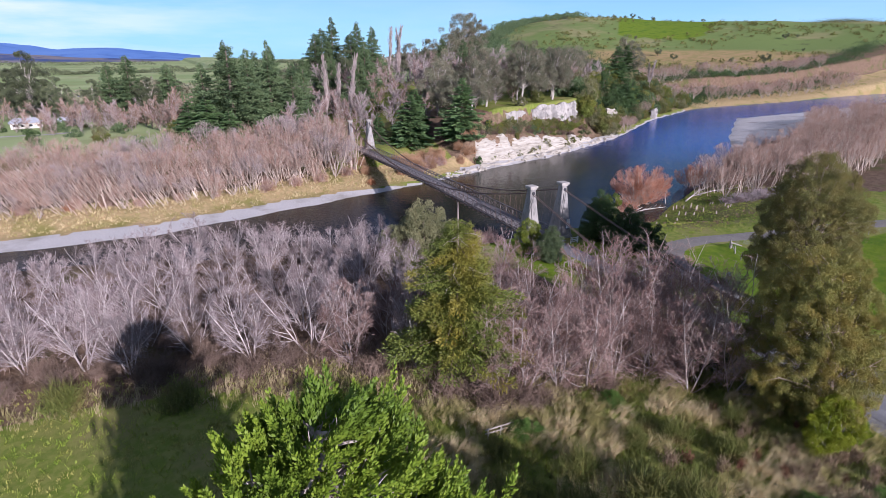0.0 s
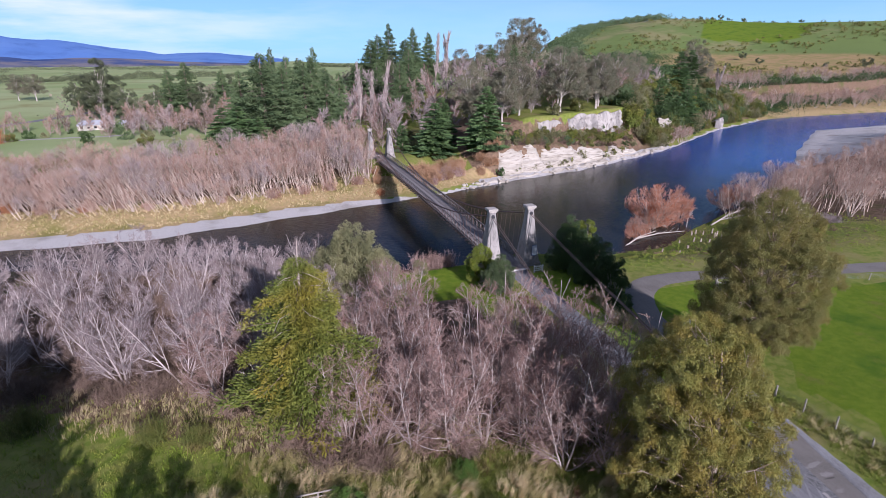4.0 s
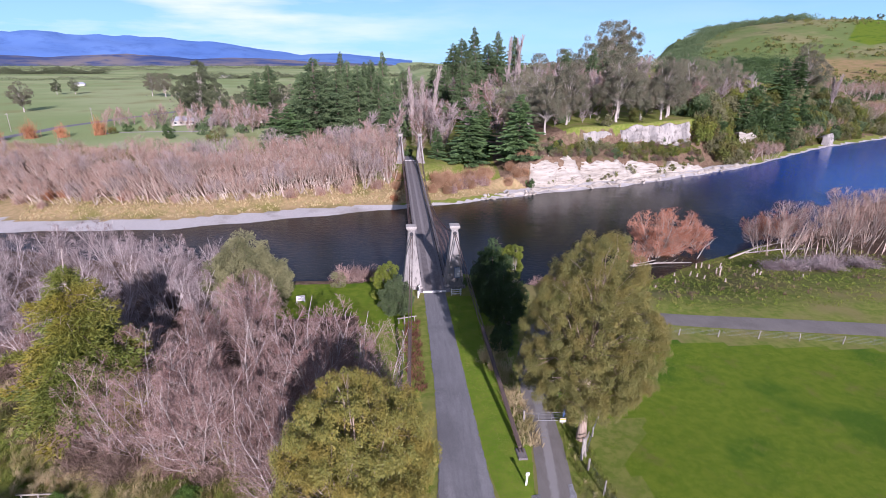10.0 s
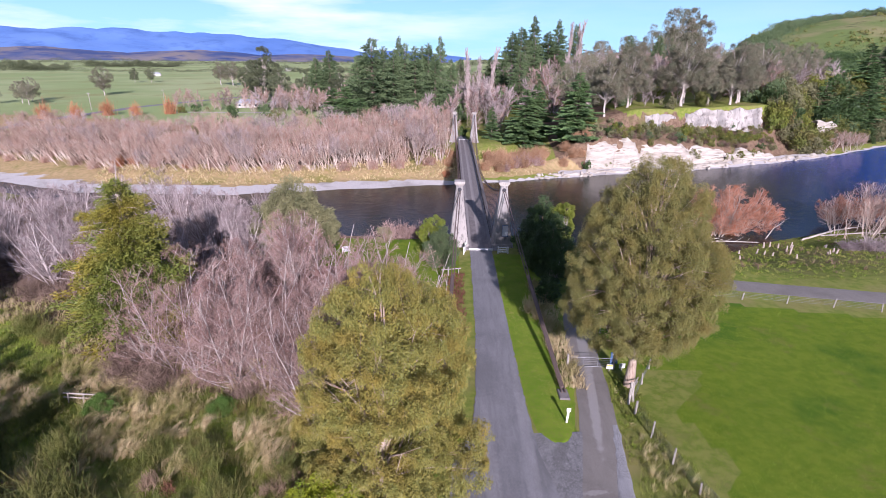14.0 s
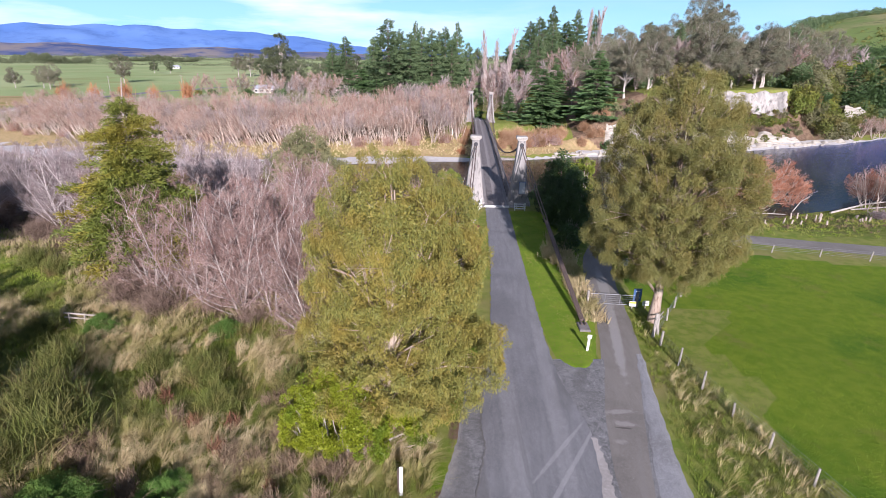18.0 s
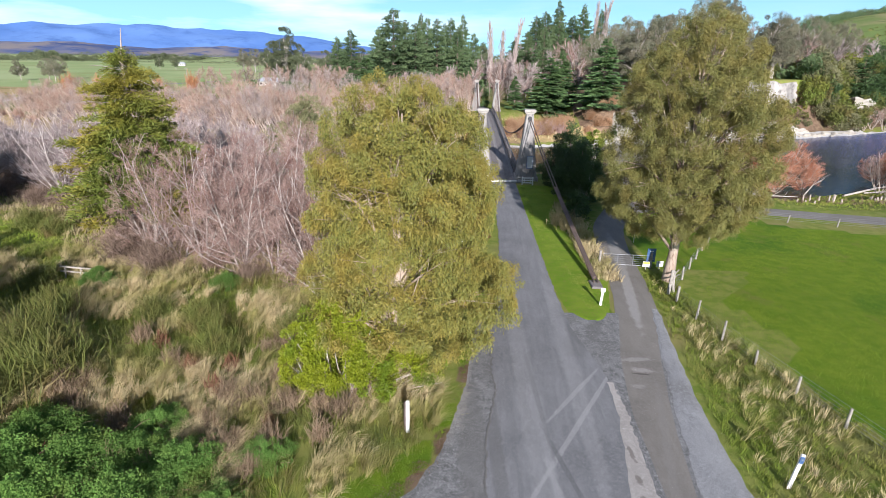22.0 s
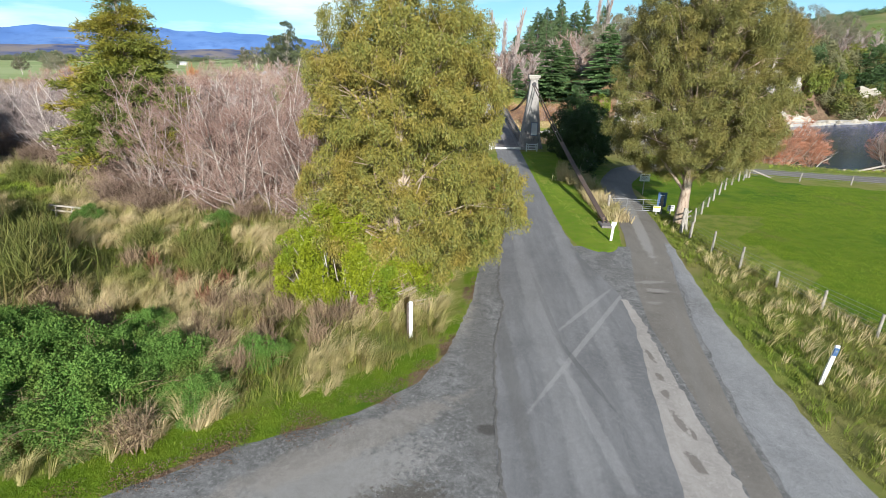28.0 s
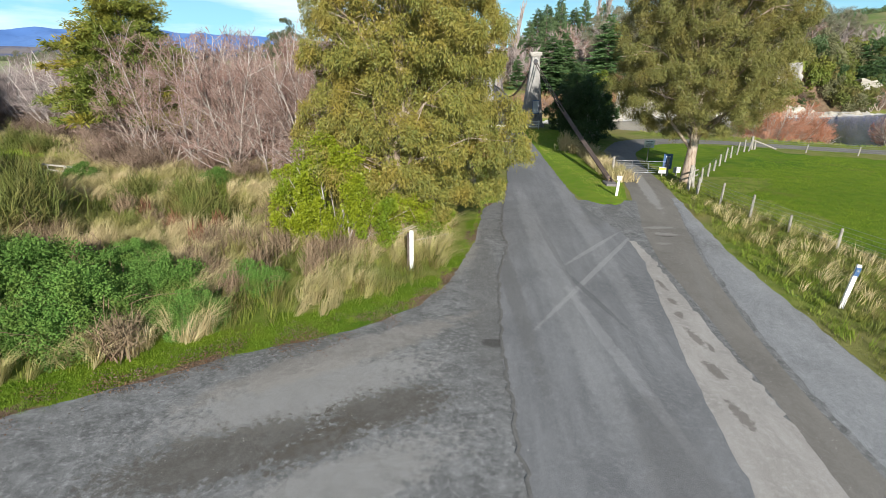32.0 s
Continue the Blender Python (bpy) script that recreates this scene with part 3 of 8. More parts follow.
class Kit:
    """Collects boxes, tubes and prisms into one mesh."""
    def __init__(self):
        self.v, self.f = [], []

    def add(self, pts, faces):
        o = len(self.v)
        self.v += [tuple(p) for p in pts]
        self.f += [tuple(i + o for i in f) for f in faces]
        return self

    def box(self, c, s, m=None, taper=1.0, bevel=0.0):
        x, y, z = s[0] / 2, s[1] / 2, s[2] / 2
        if bevel:
            b = bevel
            pts = []
            for zz, q in ((-z, b), (-z + b, 0), (z - b, 0), (z, b)):
                k = taper if zz > 0 else 1
                pts += [(sx * (x - q) * k, sy * (y - q) * k, zz) for sx, sy in ((-1, -1), (1, -1), (1, 1), (-1, 1))]
            fs = [(3, 2, 1, 0), (12, 13, 14, 15)]
            for r in range(3):
                fs += [(4 * r + i, 4 * r + (i + 1) % 4, 4 * r + 4 + (i + 1) % 4, 4 * r + 4 + i) for i in range(4)]
        else:
            pts = [(-x, -y, -z), (x, -y, -z), (x, y, -z), (-x, y, -z), (-x * taper, -y * taper, z), (x * taper, -y * taper, z), (x * taper, y * taper, z), (-x * taper, y * taper, z)]
            fs = [(3, 2, 1, 0), (4, 5, 6, 7), (0, 1, 5, 4), (1, 2, 6, 5), (2, 3, 7, 6), (3, 0, 4, 7)]
        pts = [Vector(p) for p in pts]
        if m is not None:
            pts = [m @ p for p in pts]
        return self.add([p + Vector(c) for p in pts], fs)

    def beam(self, a, b, w, h):
        """A squared timber from a to b."""
        a, b = Vector(a), Vector(b)
        d = (b - a).normalized()
        side = d.cross(Vector((0, 0, 1)))
        side = Vector((1, 0, 0)) if side.length < 1e-4 else side.normalized()
        up = side.cross(d)
        pts = []
        for p in (a, b):
            pts += [p + side * (sx * w / 2) + up * (sz * h / 2) for sx, sz in ((-1, -1), (1, -1), (1, 1), (-1, 1))]
        return self.add(pts, [(0, 1, 2, 3), (7, 6, 5, 4), (0, 4, 5, 1), (1, 5, 6, 2), (2, 6, 7, 3), (3, 7, 4, 0)])

    def tube(self, pts, radii, n=8):
        pts = [Vector(p) for p in pts]
        if not hasattr(radii, "__len__"):
            radii = [radii] * len(pts)
        rings = []
        for i, p in enumerate(pts):
            d = (pts[min(i + 1, len(pts) - 1)] - pts[max(i - 1, 0)]).normalized()
            a = d.cross(Vector((0.31, 0.95, 0.05)))
            a = a.normalized() if a.length > 1e-3 else Vector((1, 0, 0))
            b = d.cross(a)
            rings += [p + (a * math.cos(2 * math.pi * k / n) + b * math.sin(2 * math.pi * k / n)) * radii[i] for k in range(n)]
        fs = [tuple(reversed(range(n))), tuple(range((len(pts) - 1) * n, len(pts) * n))]
        for i in range(len(pts) - 1):
            fs += [(i * n + k, i * n + (k + 1) % n, (i + 1) * n + (k + 1) % n, (i + 1) * n + k) for k in range(n)]
        return self.add(rings, fs)

    def mesh(self, name, smooth=False):
        me = bpy.data.meshes.new(name)
        me.from_pydata([tuple(p) for p in self.v], [], self.f)
        if smooth:
            me.polygons.foreach_set("use_smooth", [True] * len(me.polygons))
        me.update()
        return me


def part(name, me, material, parent=None, label="", at=None):
    """One mesh object under a thing or a part."""
    if isinstance(me, Kit):
        me = me.mesh(name)
    if material and not me.materials:
        me.materials.append(M[material])
    ob = new(name, me)
    if parent:
        ob.parent = parent
    if at is not None:
        ob.matrix_basis = at
    if label:
        tagged(ob, label)
    return ob


def thing(name, at, label, category, group="", kind=""):
    ob = new(name)
    ob.empty_display_size = 0.3
    ob.matrix_basis = at
    return tagged(ob, label, category, group, kind)


def tubes_np(segs, n):
    """Open tubes for rows of p0, p1, r0, r1."""
    S = np.asarray(segs, dtype=float)
    p0, p1, r0, r1 = S[:, :3], S[:, 3:6], S[:, 6], S[:, 7]
    d = p1 - p0
    d /= np.linalg.norm(d, axis=1)[:, None] + 1e-9
    ref = np.where(np.abs(d[:, 2:3]) > 0.9, np.array([[1.0, 0, 0]]), np.array([[0, 0, 1.0]]))
    a = np.cross(d, ref)
    a /= np.linalg.norm(a, axis=1)[:, None] + 1e-9
    b = np.cross(d, a)
    m = len(S)
    V = np.zeros((m, 2 * n, 3))
    for k in range(n):
        o = a * math.cos(2 * math.pi * k / n) + b * math.sin(2 * math.pi * k / n)
        V[:, k] = p0 + o * r0[:, None]
        V[:, n + k] = p1 + o * r1[:, None]
    base = (np.arange(m) * 2 * n)[:, None]
    F = np.concatenate([base + np.array([[k, (k + 1) % n, n + (k + 1) % n, n + k]]) for k in range(n)])
    return V.reshape(-1, 3), F


def ribbons_np(segs, rng):
    """Slivers for twigs: a narrow two-sided blade for each row."""
    S = np.asarray(segs, dtype=float)
    p0, p1 = S[:, :3], S[:, 3:6]
    a = unit(np.cross(p1 - p0, rng.normal(size=(len(S), 3))))
    V = np.stack([p0 - a * S[:, 6:7], p0 + a * S[:, 6:7], p1 + a * S[:, 7:8], p1 - a * S[:, 7:8]], 1)
    return V.reshape(-1, 3), np.arange(4 * len(S)).reshape(-1, 4)


def merge_np(*pairs):
    Vs, Fs, o = [], [], 0
    for V, F in pairs:
        Vs.append(V)
        Fs.append(F + o)
        o += len(V)
    return np.concatenate(Vs), np.concatenate(Fs)


def unit(v):
    return v / (np.linalg.norm(v, axis=-1, keepdims=True) + 1e-9)


def leaves_np(C, U, L, W, rng):
    """Diamond leaves at C pointing along U, of length L and half-width W."""
    n = len(C)
    U = unit(U)
    side = unit(np.cross(U, rng.normal(size=(n, 3))))
    nrm = np.cross(U, side)
    L, W = np.broadcast_to(L, n)[:, None], np.broadcast_to(W, n)[:, None]
    V = np.stack([C, C + U * L * 0.45 + side * W + nrm * L * 0.06, C + U * L, C + U * L * 0.45 - side * W + nrm * L * 0.06], axis=1)
    return V.reshape(-1, 3), np.arange(4 * n).reshape(n, 4)


def grow(rng, base, height, radius, direction, depth, kids, spread, wander, lift, ratio, steps, out, level=0, start=0.25):
    """Adds rows (p0, p1, r0, r1, level) of a branching stem to out."""
    p = np.array(base, dtype=float)
    d = unit(np.array(direction, dtype=float))
    length = height / steps
    for i in range(steps):
        r0, r1 = radius * (1 - 0.85 * i / steps), radius * (1 - 0.85 * (i + 1) / steps)
        d = unit(d + rng.normal(size=3) * wander + np.array([0, 0, lift]))
        q = p + d * length
        out.append((*p, *q, r0, r1, level))
        if level < depth and (i + 1) / steps > start:
            k = kids[level] / (steps * (1 - start))
            for _ in range(int(k) + (rng.random() < k % 1)):
                side = unit(np.cross(d, rng.normal(size=3)))
                ang = rng.uniform(0.6, 1.25) * spread
                nd = d * math.cos(ang) + side * math.sin(ang)
                grow(rng, p + (q - p) * rng.random(), height * ratio * rng.uniform(0.7, 1.15) * (1.15 - 0.5 * (i + 1) / steps), r1 * 0.68, nd, depth, kids, spread, wander * 1.15, lift, ratio,
                     max(2, steps - 1 if level else steps - 2), out, level + 1, 0.15)
        p = q


def bare_tree(seed, height, stems, spread=0.6, lean=0.25, kids=(9, 6, 4), depth=3, lift=0.06, wander=0.12, ratio=0.45, radius=0.13, steps=6, thin=0.011, start=0.25):
    """Meshes of a leafless tree: stems and limbs, and its twigs."""
    rng = np.random.default_rng(seed)
    rows = []
    for s in range(stems):
        a = 2 * math.pi * (s + rng.random() * 0.6) / stems
        d = (math.cos(a) * lean * rng.uniform(0.5, 1.3), math.sin(a) * lean * rng.uniform(0.5, 1.3), 1)
        grow(rng, (math.cos(a) * 0.15 * (stems > 1), math.sin(a) * 0.15 * (stems > 1), -0.3), height * rng.uniform(0.8, 1.02), radius * rng.uniform(0.75, 1.1), d, depth, kids, spread, wander, lift, ratio, steps, rows, 0, start)
    R = np.array(rows)
    R[:, 6:8] = np.maximum(R[:, 6:8], thin)
    limbs, twigs = R[R[:, 8] <= 1], R[R[:, 8] > 1]
    limbs[:, 6:8] = np.maximum(limbs[:, 6:8], thin * 2.2)
    twigs[twigs[:, 8] == 2, 6:8] *= 1.45
    return mesh_np("trunk", *tubes_np(limbs, 4), smooth=True), mesh_np("crown", *ribbons_np(twigs, rng))


def fan_tree(seed, height, width, stems, lean=0.35, kids=(10, 9, 6), start=0.25, radius=0.12, thin=0.011, depth=3, bend=0.06):
    """Meshes of a leafless tree whose stems fan up into a rounded crown: stems and limbs, and its twigs."""
    rng = np.random.default_rng(seed)
    rows, up = [], np.array([0, 0, 1.0])
    cz, rz = 0.54 * height, 0.48 * height

    def go(p, d, length, r, level):
        n = (8, 6, 4, 3)[level]
        for i in range(n):
            d = unit(d + rng.normal(size=3) * (0.07, 0.12, 0.17, 0.2)[level] + up * (bend, 0.10, 0.08, 0.05)[level])
            q = p + d * (length / n)
            if level and q[2] > cz * 0.5 and (q[0] ** 2 + q[1] ** 2) / width ** 2 + ((q[2] - cz) / rz) ** 2 > 1.0:
                return
            r0, r1 = r * (1 - 0.8 * i / n), r * (1 - 0.8 * (i + 1) / n)
            rows.append((*p, *q, r0, r1, level))
            if level < depth and (i + 1) / n > (start, 0.2, 0.1)[level]:
                k = kids[level] / (n * (1 - (start, 0.2, 0.1)[level]))
                for _ in range(int(k) + (rng.random() < k % 1)):
                    side = unit(unit(np.cross(d, rng.normal(size=3))) + 0.45 * unit(np.array([p[0], p[1], 0.0])))
                    a = rng.uniform(0.5, 1.15)
                    go(p + (q - p) * rng.random(), d * math.cos(a) + side * math.sin(a), length * (0.46, 0.50, 0.50)[level] * (1.12 - 0.5 * (i + 1) / n) * rng.uniform(0.7, 1.2), max(r1, 0.02) * 0.6, level + 1)
            p = q
    for s in range(stems):
        a = 2 * math.pi * (s + rng.random() * 0.6) / stems
        w = lean * rng.uniform(0.45, 1.25)
        go(np.array([math.cos(a) * 0.18, math.sin(a) * 0.18, -0.3]) * (stems > 1) + np.array([0, 0, -0.3]) * (stems == 1), unit(np.array([math.cos(a) * w, math.sin(a) * w, 1])), height * rng.uniform(0.84, 1.0), radius * rng.uniform(0.75, 1.1), 0)
    R = np.array(rows)
    R[:, 6:8] = np.maximum(R[:, 6:8], thin)
    limbs, twigs = R[R[:, 8] <= 1], R[R[:, 8] > 1]
    limbs[:, 6:8] = np.maximum(limbs[:, 6:8], thin * 1.6)
    return mesh_np("trunk", *tubes_np(limbs, 4), smooth=True), mesh_np("crown", *ribbons_np(twigs, rng))


def crown_points(rng, lobes, count, shell=0.55):
    """Points in the outer shell of a set of ellipsoids (cx, cy, cz, rx, ry, rz)."""
    L = np.array(lobes, dtype=float)
    vol = (L[:, 3] * L[:, 4] * L[:, 5]) ** (2 / 3)
    pick = rng.choice(len(L), size=count, p=vol / vol.sum())
    d = unit(rng.normal(size=(count, 3)))
    r = (shell + (1 - shell) * rng.random(count) ** 0.6)[:, None]
    return L[pick, :3] + d * r * L[pick, 3:6], d


def gum_tree(seed, height, lobes, trunk_r, n_clumps, per, leaf, droop, clump_r, limbs=14, trunk_to=0.75, hang=1.0, core=0):
    """A broadleaf evergreen: trunk, limbs that reach into the crown, hanging leaves in clumps."""
    rng = np.random.default_rng(seed)
    C, D = crown_points(rng, lobes, n_clumps)
    top = np.array([0.2, 0.1, height * trunk_to])
    rows, prev = [], np.array([0, 0, -0.3])
    for i in range(8):
        q = top * (i + 1) / 8 + rng.normal(size=3) * np.array([0.12, 0.12, 0]) * height / 15
        rows.append((*prev, *q, trunk_r * (1.25 if i == 0 else 1 - i / 10), trunk_r * (1 - (i + 1) / 10)))
        prev = q
    for c in C[rng.choice(len(C), size=min(limbs * 3, len(C)), replace=False)]:
        s = top * np.clip(c[2] / height * rng.uniform(0.45, 0.8), rng.uniform(0.2, 0.45), 0.98)
        mid = s + (c - s) * 0.5 + np.array([0, 0, 0.12]) * np.linalg.norm(c - s) + rng.normal(size=3) * 0.25
        r = trunk_r * rng.uniform(0.13, 0.32)
        rows += [(*s, *mid, r, r * 0.6), (*mid, *c, r * 0.6, r * 0.15)]
    trunk = mesh_np("trunk", *tubes_np(rows, 7), smooth=True)
    k = rng.poisson(per, size=len(C)).clip(3)
    idx = np.repeat(np.arange(len(C)), k)
    n = len(idx)
    sz = rng.uniform(0.6, 1.35, size=len(C))[idx]
    off = unit(rng.normal(size=(n, 3)) + np.array([0, 0, 0.25])) * (clump_r * sz * (0.5 + 0.5 * rng.random(n) ** 0.5))[:, None] * np.array([1, 1, 0.8])
    fall = rng.random(n) * hang * sz
    P = C[idx] + off + np.stack([np.zeros(n), np.zeros(n), -fall], axis=1) + D[idx] * (0.2 * clump_r)
    U = rng.normal(size=(n, 3)) * 0.55 + D[idx] * 0.35 + np.array([0, 0, -droop])
    V, F = leaves_np(P, U, leaf[0] * rng.uniform(0.7, 1.3, n), leaf[1] * rng.uniform(0.7, 1.3, n), rng)
    if core:
        Q, _ = crown_points(rng, [(*l[:3], l[3] * 0.5, l[4] * 0.5, l[5] * 0.5) for l in lobes], core, 0.0)
        V, F = merge_np((V, F), leaves_np(Q, rng.normal(size=Q.shape), leaf[0] * 1.1, leaf[1] * 1.6, rng))
    return trunk, mesh_np("crown", V, F)


def conifer(seed, height, radius, whorls, per, clear=0.06, droop=0.15, tip=0.4, shape=0.85, sprays=16, leaf=(0.55, 0.14), gap=0.0, flat=0.3, up=0.0):
    """A conifer in whorls of branches, each with sprays of needles."""
    rng = np.random.default_rng(seed)
    tr = [(0, 0, -0.3, 0, 0, height * 0.5, height * 0.018 + 0.08, height * 0.011 + 0.04), (0, 0, height * 0.5, 0, 0, height, height * 0.011 + 0.04, 0.02)]
    P, U, S = [], [], []
    for i in range(whorls):
        f = min((i + rng.random() * 0.8) / whorls, 0.995)
        h = height * (clear + (1 - clear) * f)
        R = radius * (1 - f) ** shape * (1 if not gap else 1 + gap * math.sin(i * 2.4)) + tip * (1 - f) + 0.1
        for b in range(per):
            if rng.random() < 0.08:
                continue
            a = 2 * math.pi * (b / per + rng.random() * 0.8)
            h = height * min(clear + (1 - clear) * f + rng.normal() * 0.4 / whorls, 0.99)
            L = R * rng.uniform(0.55, 1.15)
            d = np.array([math.cos(a), math.sin(a), 0])
            end = d * L + np.array([0, 0, h - droop * L + up * L * rng.random()])
            s = np.array([0, 0, h])
            if i % 2 == 0 and b % 2 == 0:
                tr.append((*s, *end, 0.03 + L * 0.008, 0.012))
            n = max(4, int(sprays * L / radius))
            t = rng.uniform(0.18, 1.0, n) ** 0.8
            pts = s + (end - s) * t[:, None]
            w = (L * 0.22 * (1.1 - t * 0.6))[:, None]
            side = np.array([-d[1], d[0], 0])
            q = rng.uniform(-1, 1, n)[:, None]
            pts = pts + side * q * w + rng.normal(size=(n, 3)) * 0.12 * np.array([1, 1, flat * 2])
            P.append(pts)
            U.append(d * 0.8 + side * q * 0.9 + rng.normal(size=(n, 3)) * np.array([0.35, 0.35, flat]) + np.array([0, 0, up - droop * 0.6]))
            S.append(np.full(n, 1.0) * (0.65 + 0.5 * L / radius))
    P, U, S = np.concatenate(P), np.concatenate(U), np.concatenate(S)
    V, F = leaves_np(P, U, leaf[0] * S * rng.uniform(0.7, 1.4, len(P)), leaf[1] * S, rng)
    return mesh_np("trunk", *tubes_np(tr, 5), smooth=True), mesh_np("crown", V, F)


def bush_mesh(seed, lobes, n, leaf, up=0.2, shell=0.5):
    """Leaves gathered in clumps over a set of lobes, with gaps between the clumps."""
    rng = np.random.default_rng(seed)
    m = max(10, n // (240 if n > 8000 else 40))
    K, D = crown_points(rng, lobes, m, max(shell, 0.6))
    idx = rng.integers(0, m, n)
    r = 0.19 * float(np.mean([l[3] + l[4] + l[5] for l in lobes])) / 1.8 * rng.uniform(0.6, 1.5, m)
    w = unit(rng.normal(size=(n, 3)) + D[idx] * 0.6)
    C = K[idx] + w * (r[idx] * (0.3 + 0.7 * rng.random(n) ** 0.5))[:, None]
    C[:, 2] = np.maximum(C[:, 2], 0.03)
    U = w * 0.8 + rng.normal(size=C.shape) * 0.6 + np.array([0, 0, up])
    V, F = leaves_np(C, U, leaf[0] * rng.uniform(0.6, 1.4, n), leaf[1] * rng.uniform(0.6, 1.4, n), rng)
    return mesh_np("foliage", V, F)


def mound_mesh(seed, width, height, heads, per, leaf):
    """A low uneven mound of many leafy heads with gaps between them."""
    rng = np.random.default_rng(seed)
    a, r = rng.random(heads) * 2 * np.pi, rng.random(heads) ** 0.5
    C = np.stack([np.cos(a) * r * width, np.sin(a) * r * width * 0.8, height * (1.05 - 0.8 * r ** 2) * rng.uniform(0.45, 1.1, heads)], -1)
    size = rng.uniform(0.16, 0.42, heads)
    idx = np.repeat(np.arange(heads), per)
    n = len(idx)
    d = unit(rng.normal(size=(n, 3)) + np.array([0, 0, 0.35]))
    P = C[idx] + d * (size[idx] * (0.35 + 0.65 * rng.random(n)))[:, None] * np.array([1.1, 1.1, 0.85])
    P[:, 2] = np.maximum(P[:, 2] - 0.25 * height * rng.random(n) ** 3, 0.02)
    U = d * 0.7 + rng.normal(size=(n, 3)) * 0.6
    V, F = leaves_np(P, U, leaf[0] * rng.uniform(0.5, 1.5, n), leaf[1] * rng.uniform(0.6, 1.4, n), rng)
    return mesh_np("foliage", V, F)


def twig_bush(seed, radius, height, stems, twig=0.012):
    """A leafless thicket fanning up from its foot."""
    rng = np.random.default_rng(seed)
    rows = []
    for _ in range(stems):
        a, l = rng.random() * 2 * math.pi, rng.random() ** 0.5
        d = np.array([math.cos(a) * l * radius, math.sin(a) * l * radius, height * rng.uniform(0.6, 1.05) * (1.1 - 0.5 * l)])
        b = np.array([*(rng.normal(size=2) * radius * 0.4), 0.0])
        d = d * rng.uniform(0.55, 1.1) + b * 0.6
        m = b + (d - b) * 0.5 + rng.normal(size=3) * 0.12 * height + np.array([0, 0, 0.1 * height])
        rows += [(*b, *m, twig * 2, twig * 1.5), (*m, *d, twig * 1.5, twig * 0.6)]
        for _ in range(3):
            s = m + (d - m) * rng.random()
            rows.append((*s, *(s + (d - b) * rng.uniform(0.15, 0.35) + rng.normal(size=3) * 0.2 * height / 3), twig, twig * 0.5))
    return mesh_np("foliage", *ribbons_np(rows, rng))


def plant(name, meshes, mats, at, label, category, group="", names=("trunk", "crown")):
    ob = thing(name, at, label, category, group)
    for nm, me, mt in zip(names, meshes, mats):
        if not me.materials:
            me.materials.append(M[mt])
        part(nm, me, None, ob)
    return ob


def put(x, y, s=1.0, turn=None, z=None, rng=None, tall=1.0):
    """A pose on the ground, turned about the upright."""
    turn = turn if turn is not None else (rng.random() * 360 if rng is not None else 0)
    return Matrix.LocRotScale((x, y, (ground_z(x, y) if z is None else z)), Euler((0, 0, radians(turn))), (s, s, s * tall))


def copies(ob, m):
    """A further thing like ob at the pose m, scale included."""
    c = copy_thing(ob, m)
    c.matrix_basis = m
    return c

# ---- the land ----
WATER = -7.7
NEAR_X = [-4000, -200, -92, -54, -24, -10, 20, 47, 77, 101, 166, 201, 276, 400, 700, 4000]
NEAR_Y = [300, 75, 36, 25, 13, 13, 16, 23, 39, 49, 90, 116, 168, 178, 196, 400]
FAR_X = [-4000, -200, -108, -67, -31, -8.5, 11, 31, 53, 76, 114, 144, 220, 301, 334, 447, 570, 4000]
FAR_Y = [330, 95, 61, 60, 69.5, 76, 81, 88.5, 96, 102, 119, 134, 184, 223, 229, 237, 256, 480]


def sstep(t):
    t = np.clip(t, 0, 1)
    return t * t * (3 - 2 * t)


def wob(x, y, s, seed=0.0):
    return (np.sin(x * s + seed) * np.cos(y * s * 1.31 + seed * 2.1) + 0.5 * np.sin(x * s * 2.3 + y * s * 1.7 + seed * 3)) / 1.5


def bank_far(x):
    return np.interp(x, FAR_X, FAR_Y) + 0.5 * np.sin(np.asarray(x) * 0.31)


def bank_near(x):
    return np.interp(x, NEAR_X, NEAR_Y) + 0.6 * np.sin(np.asarray(x) * 0.23)


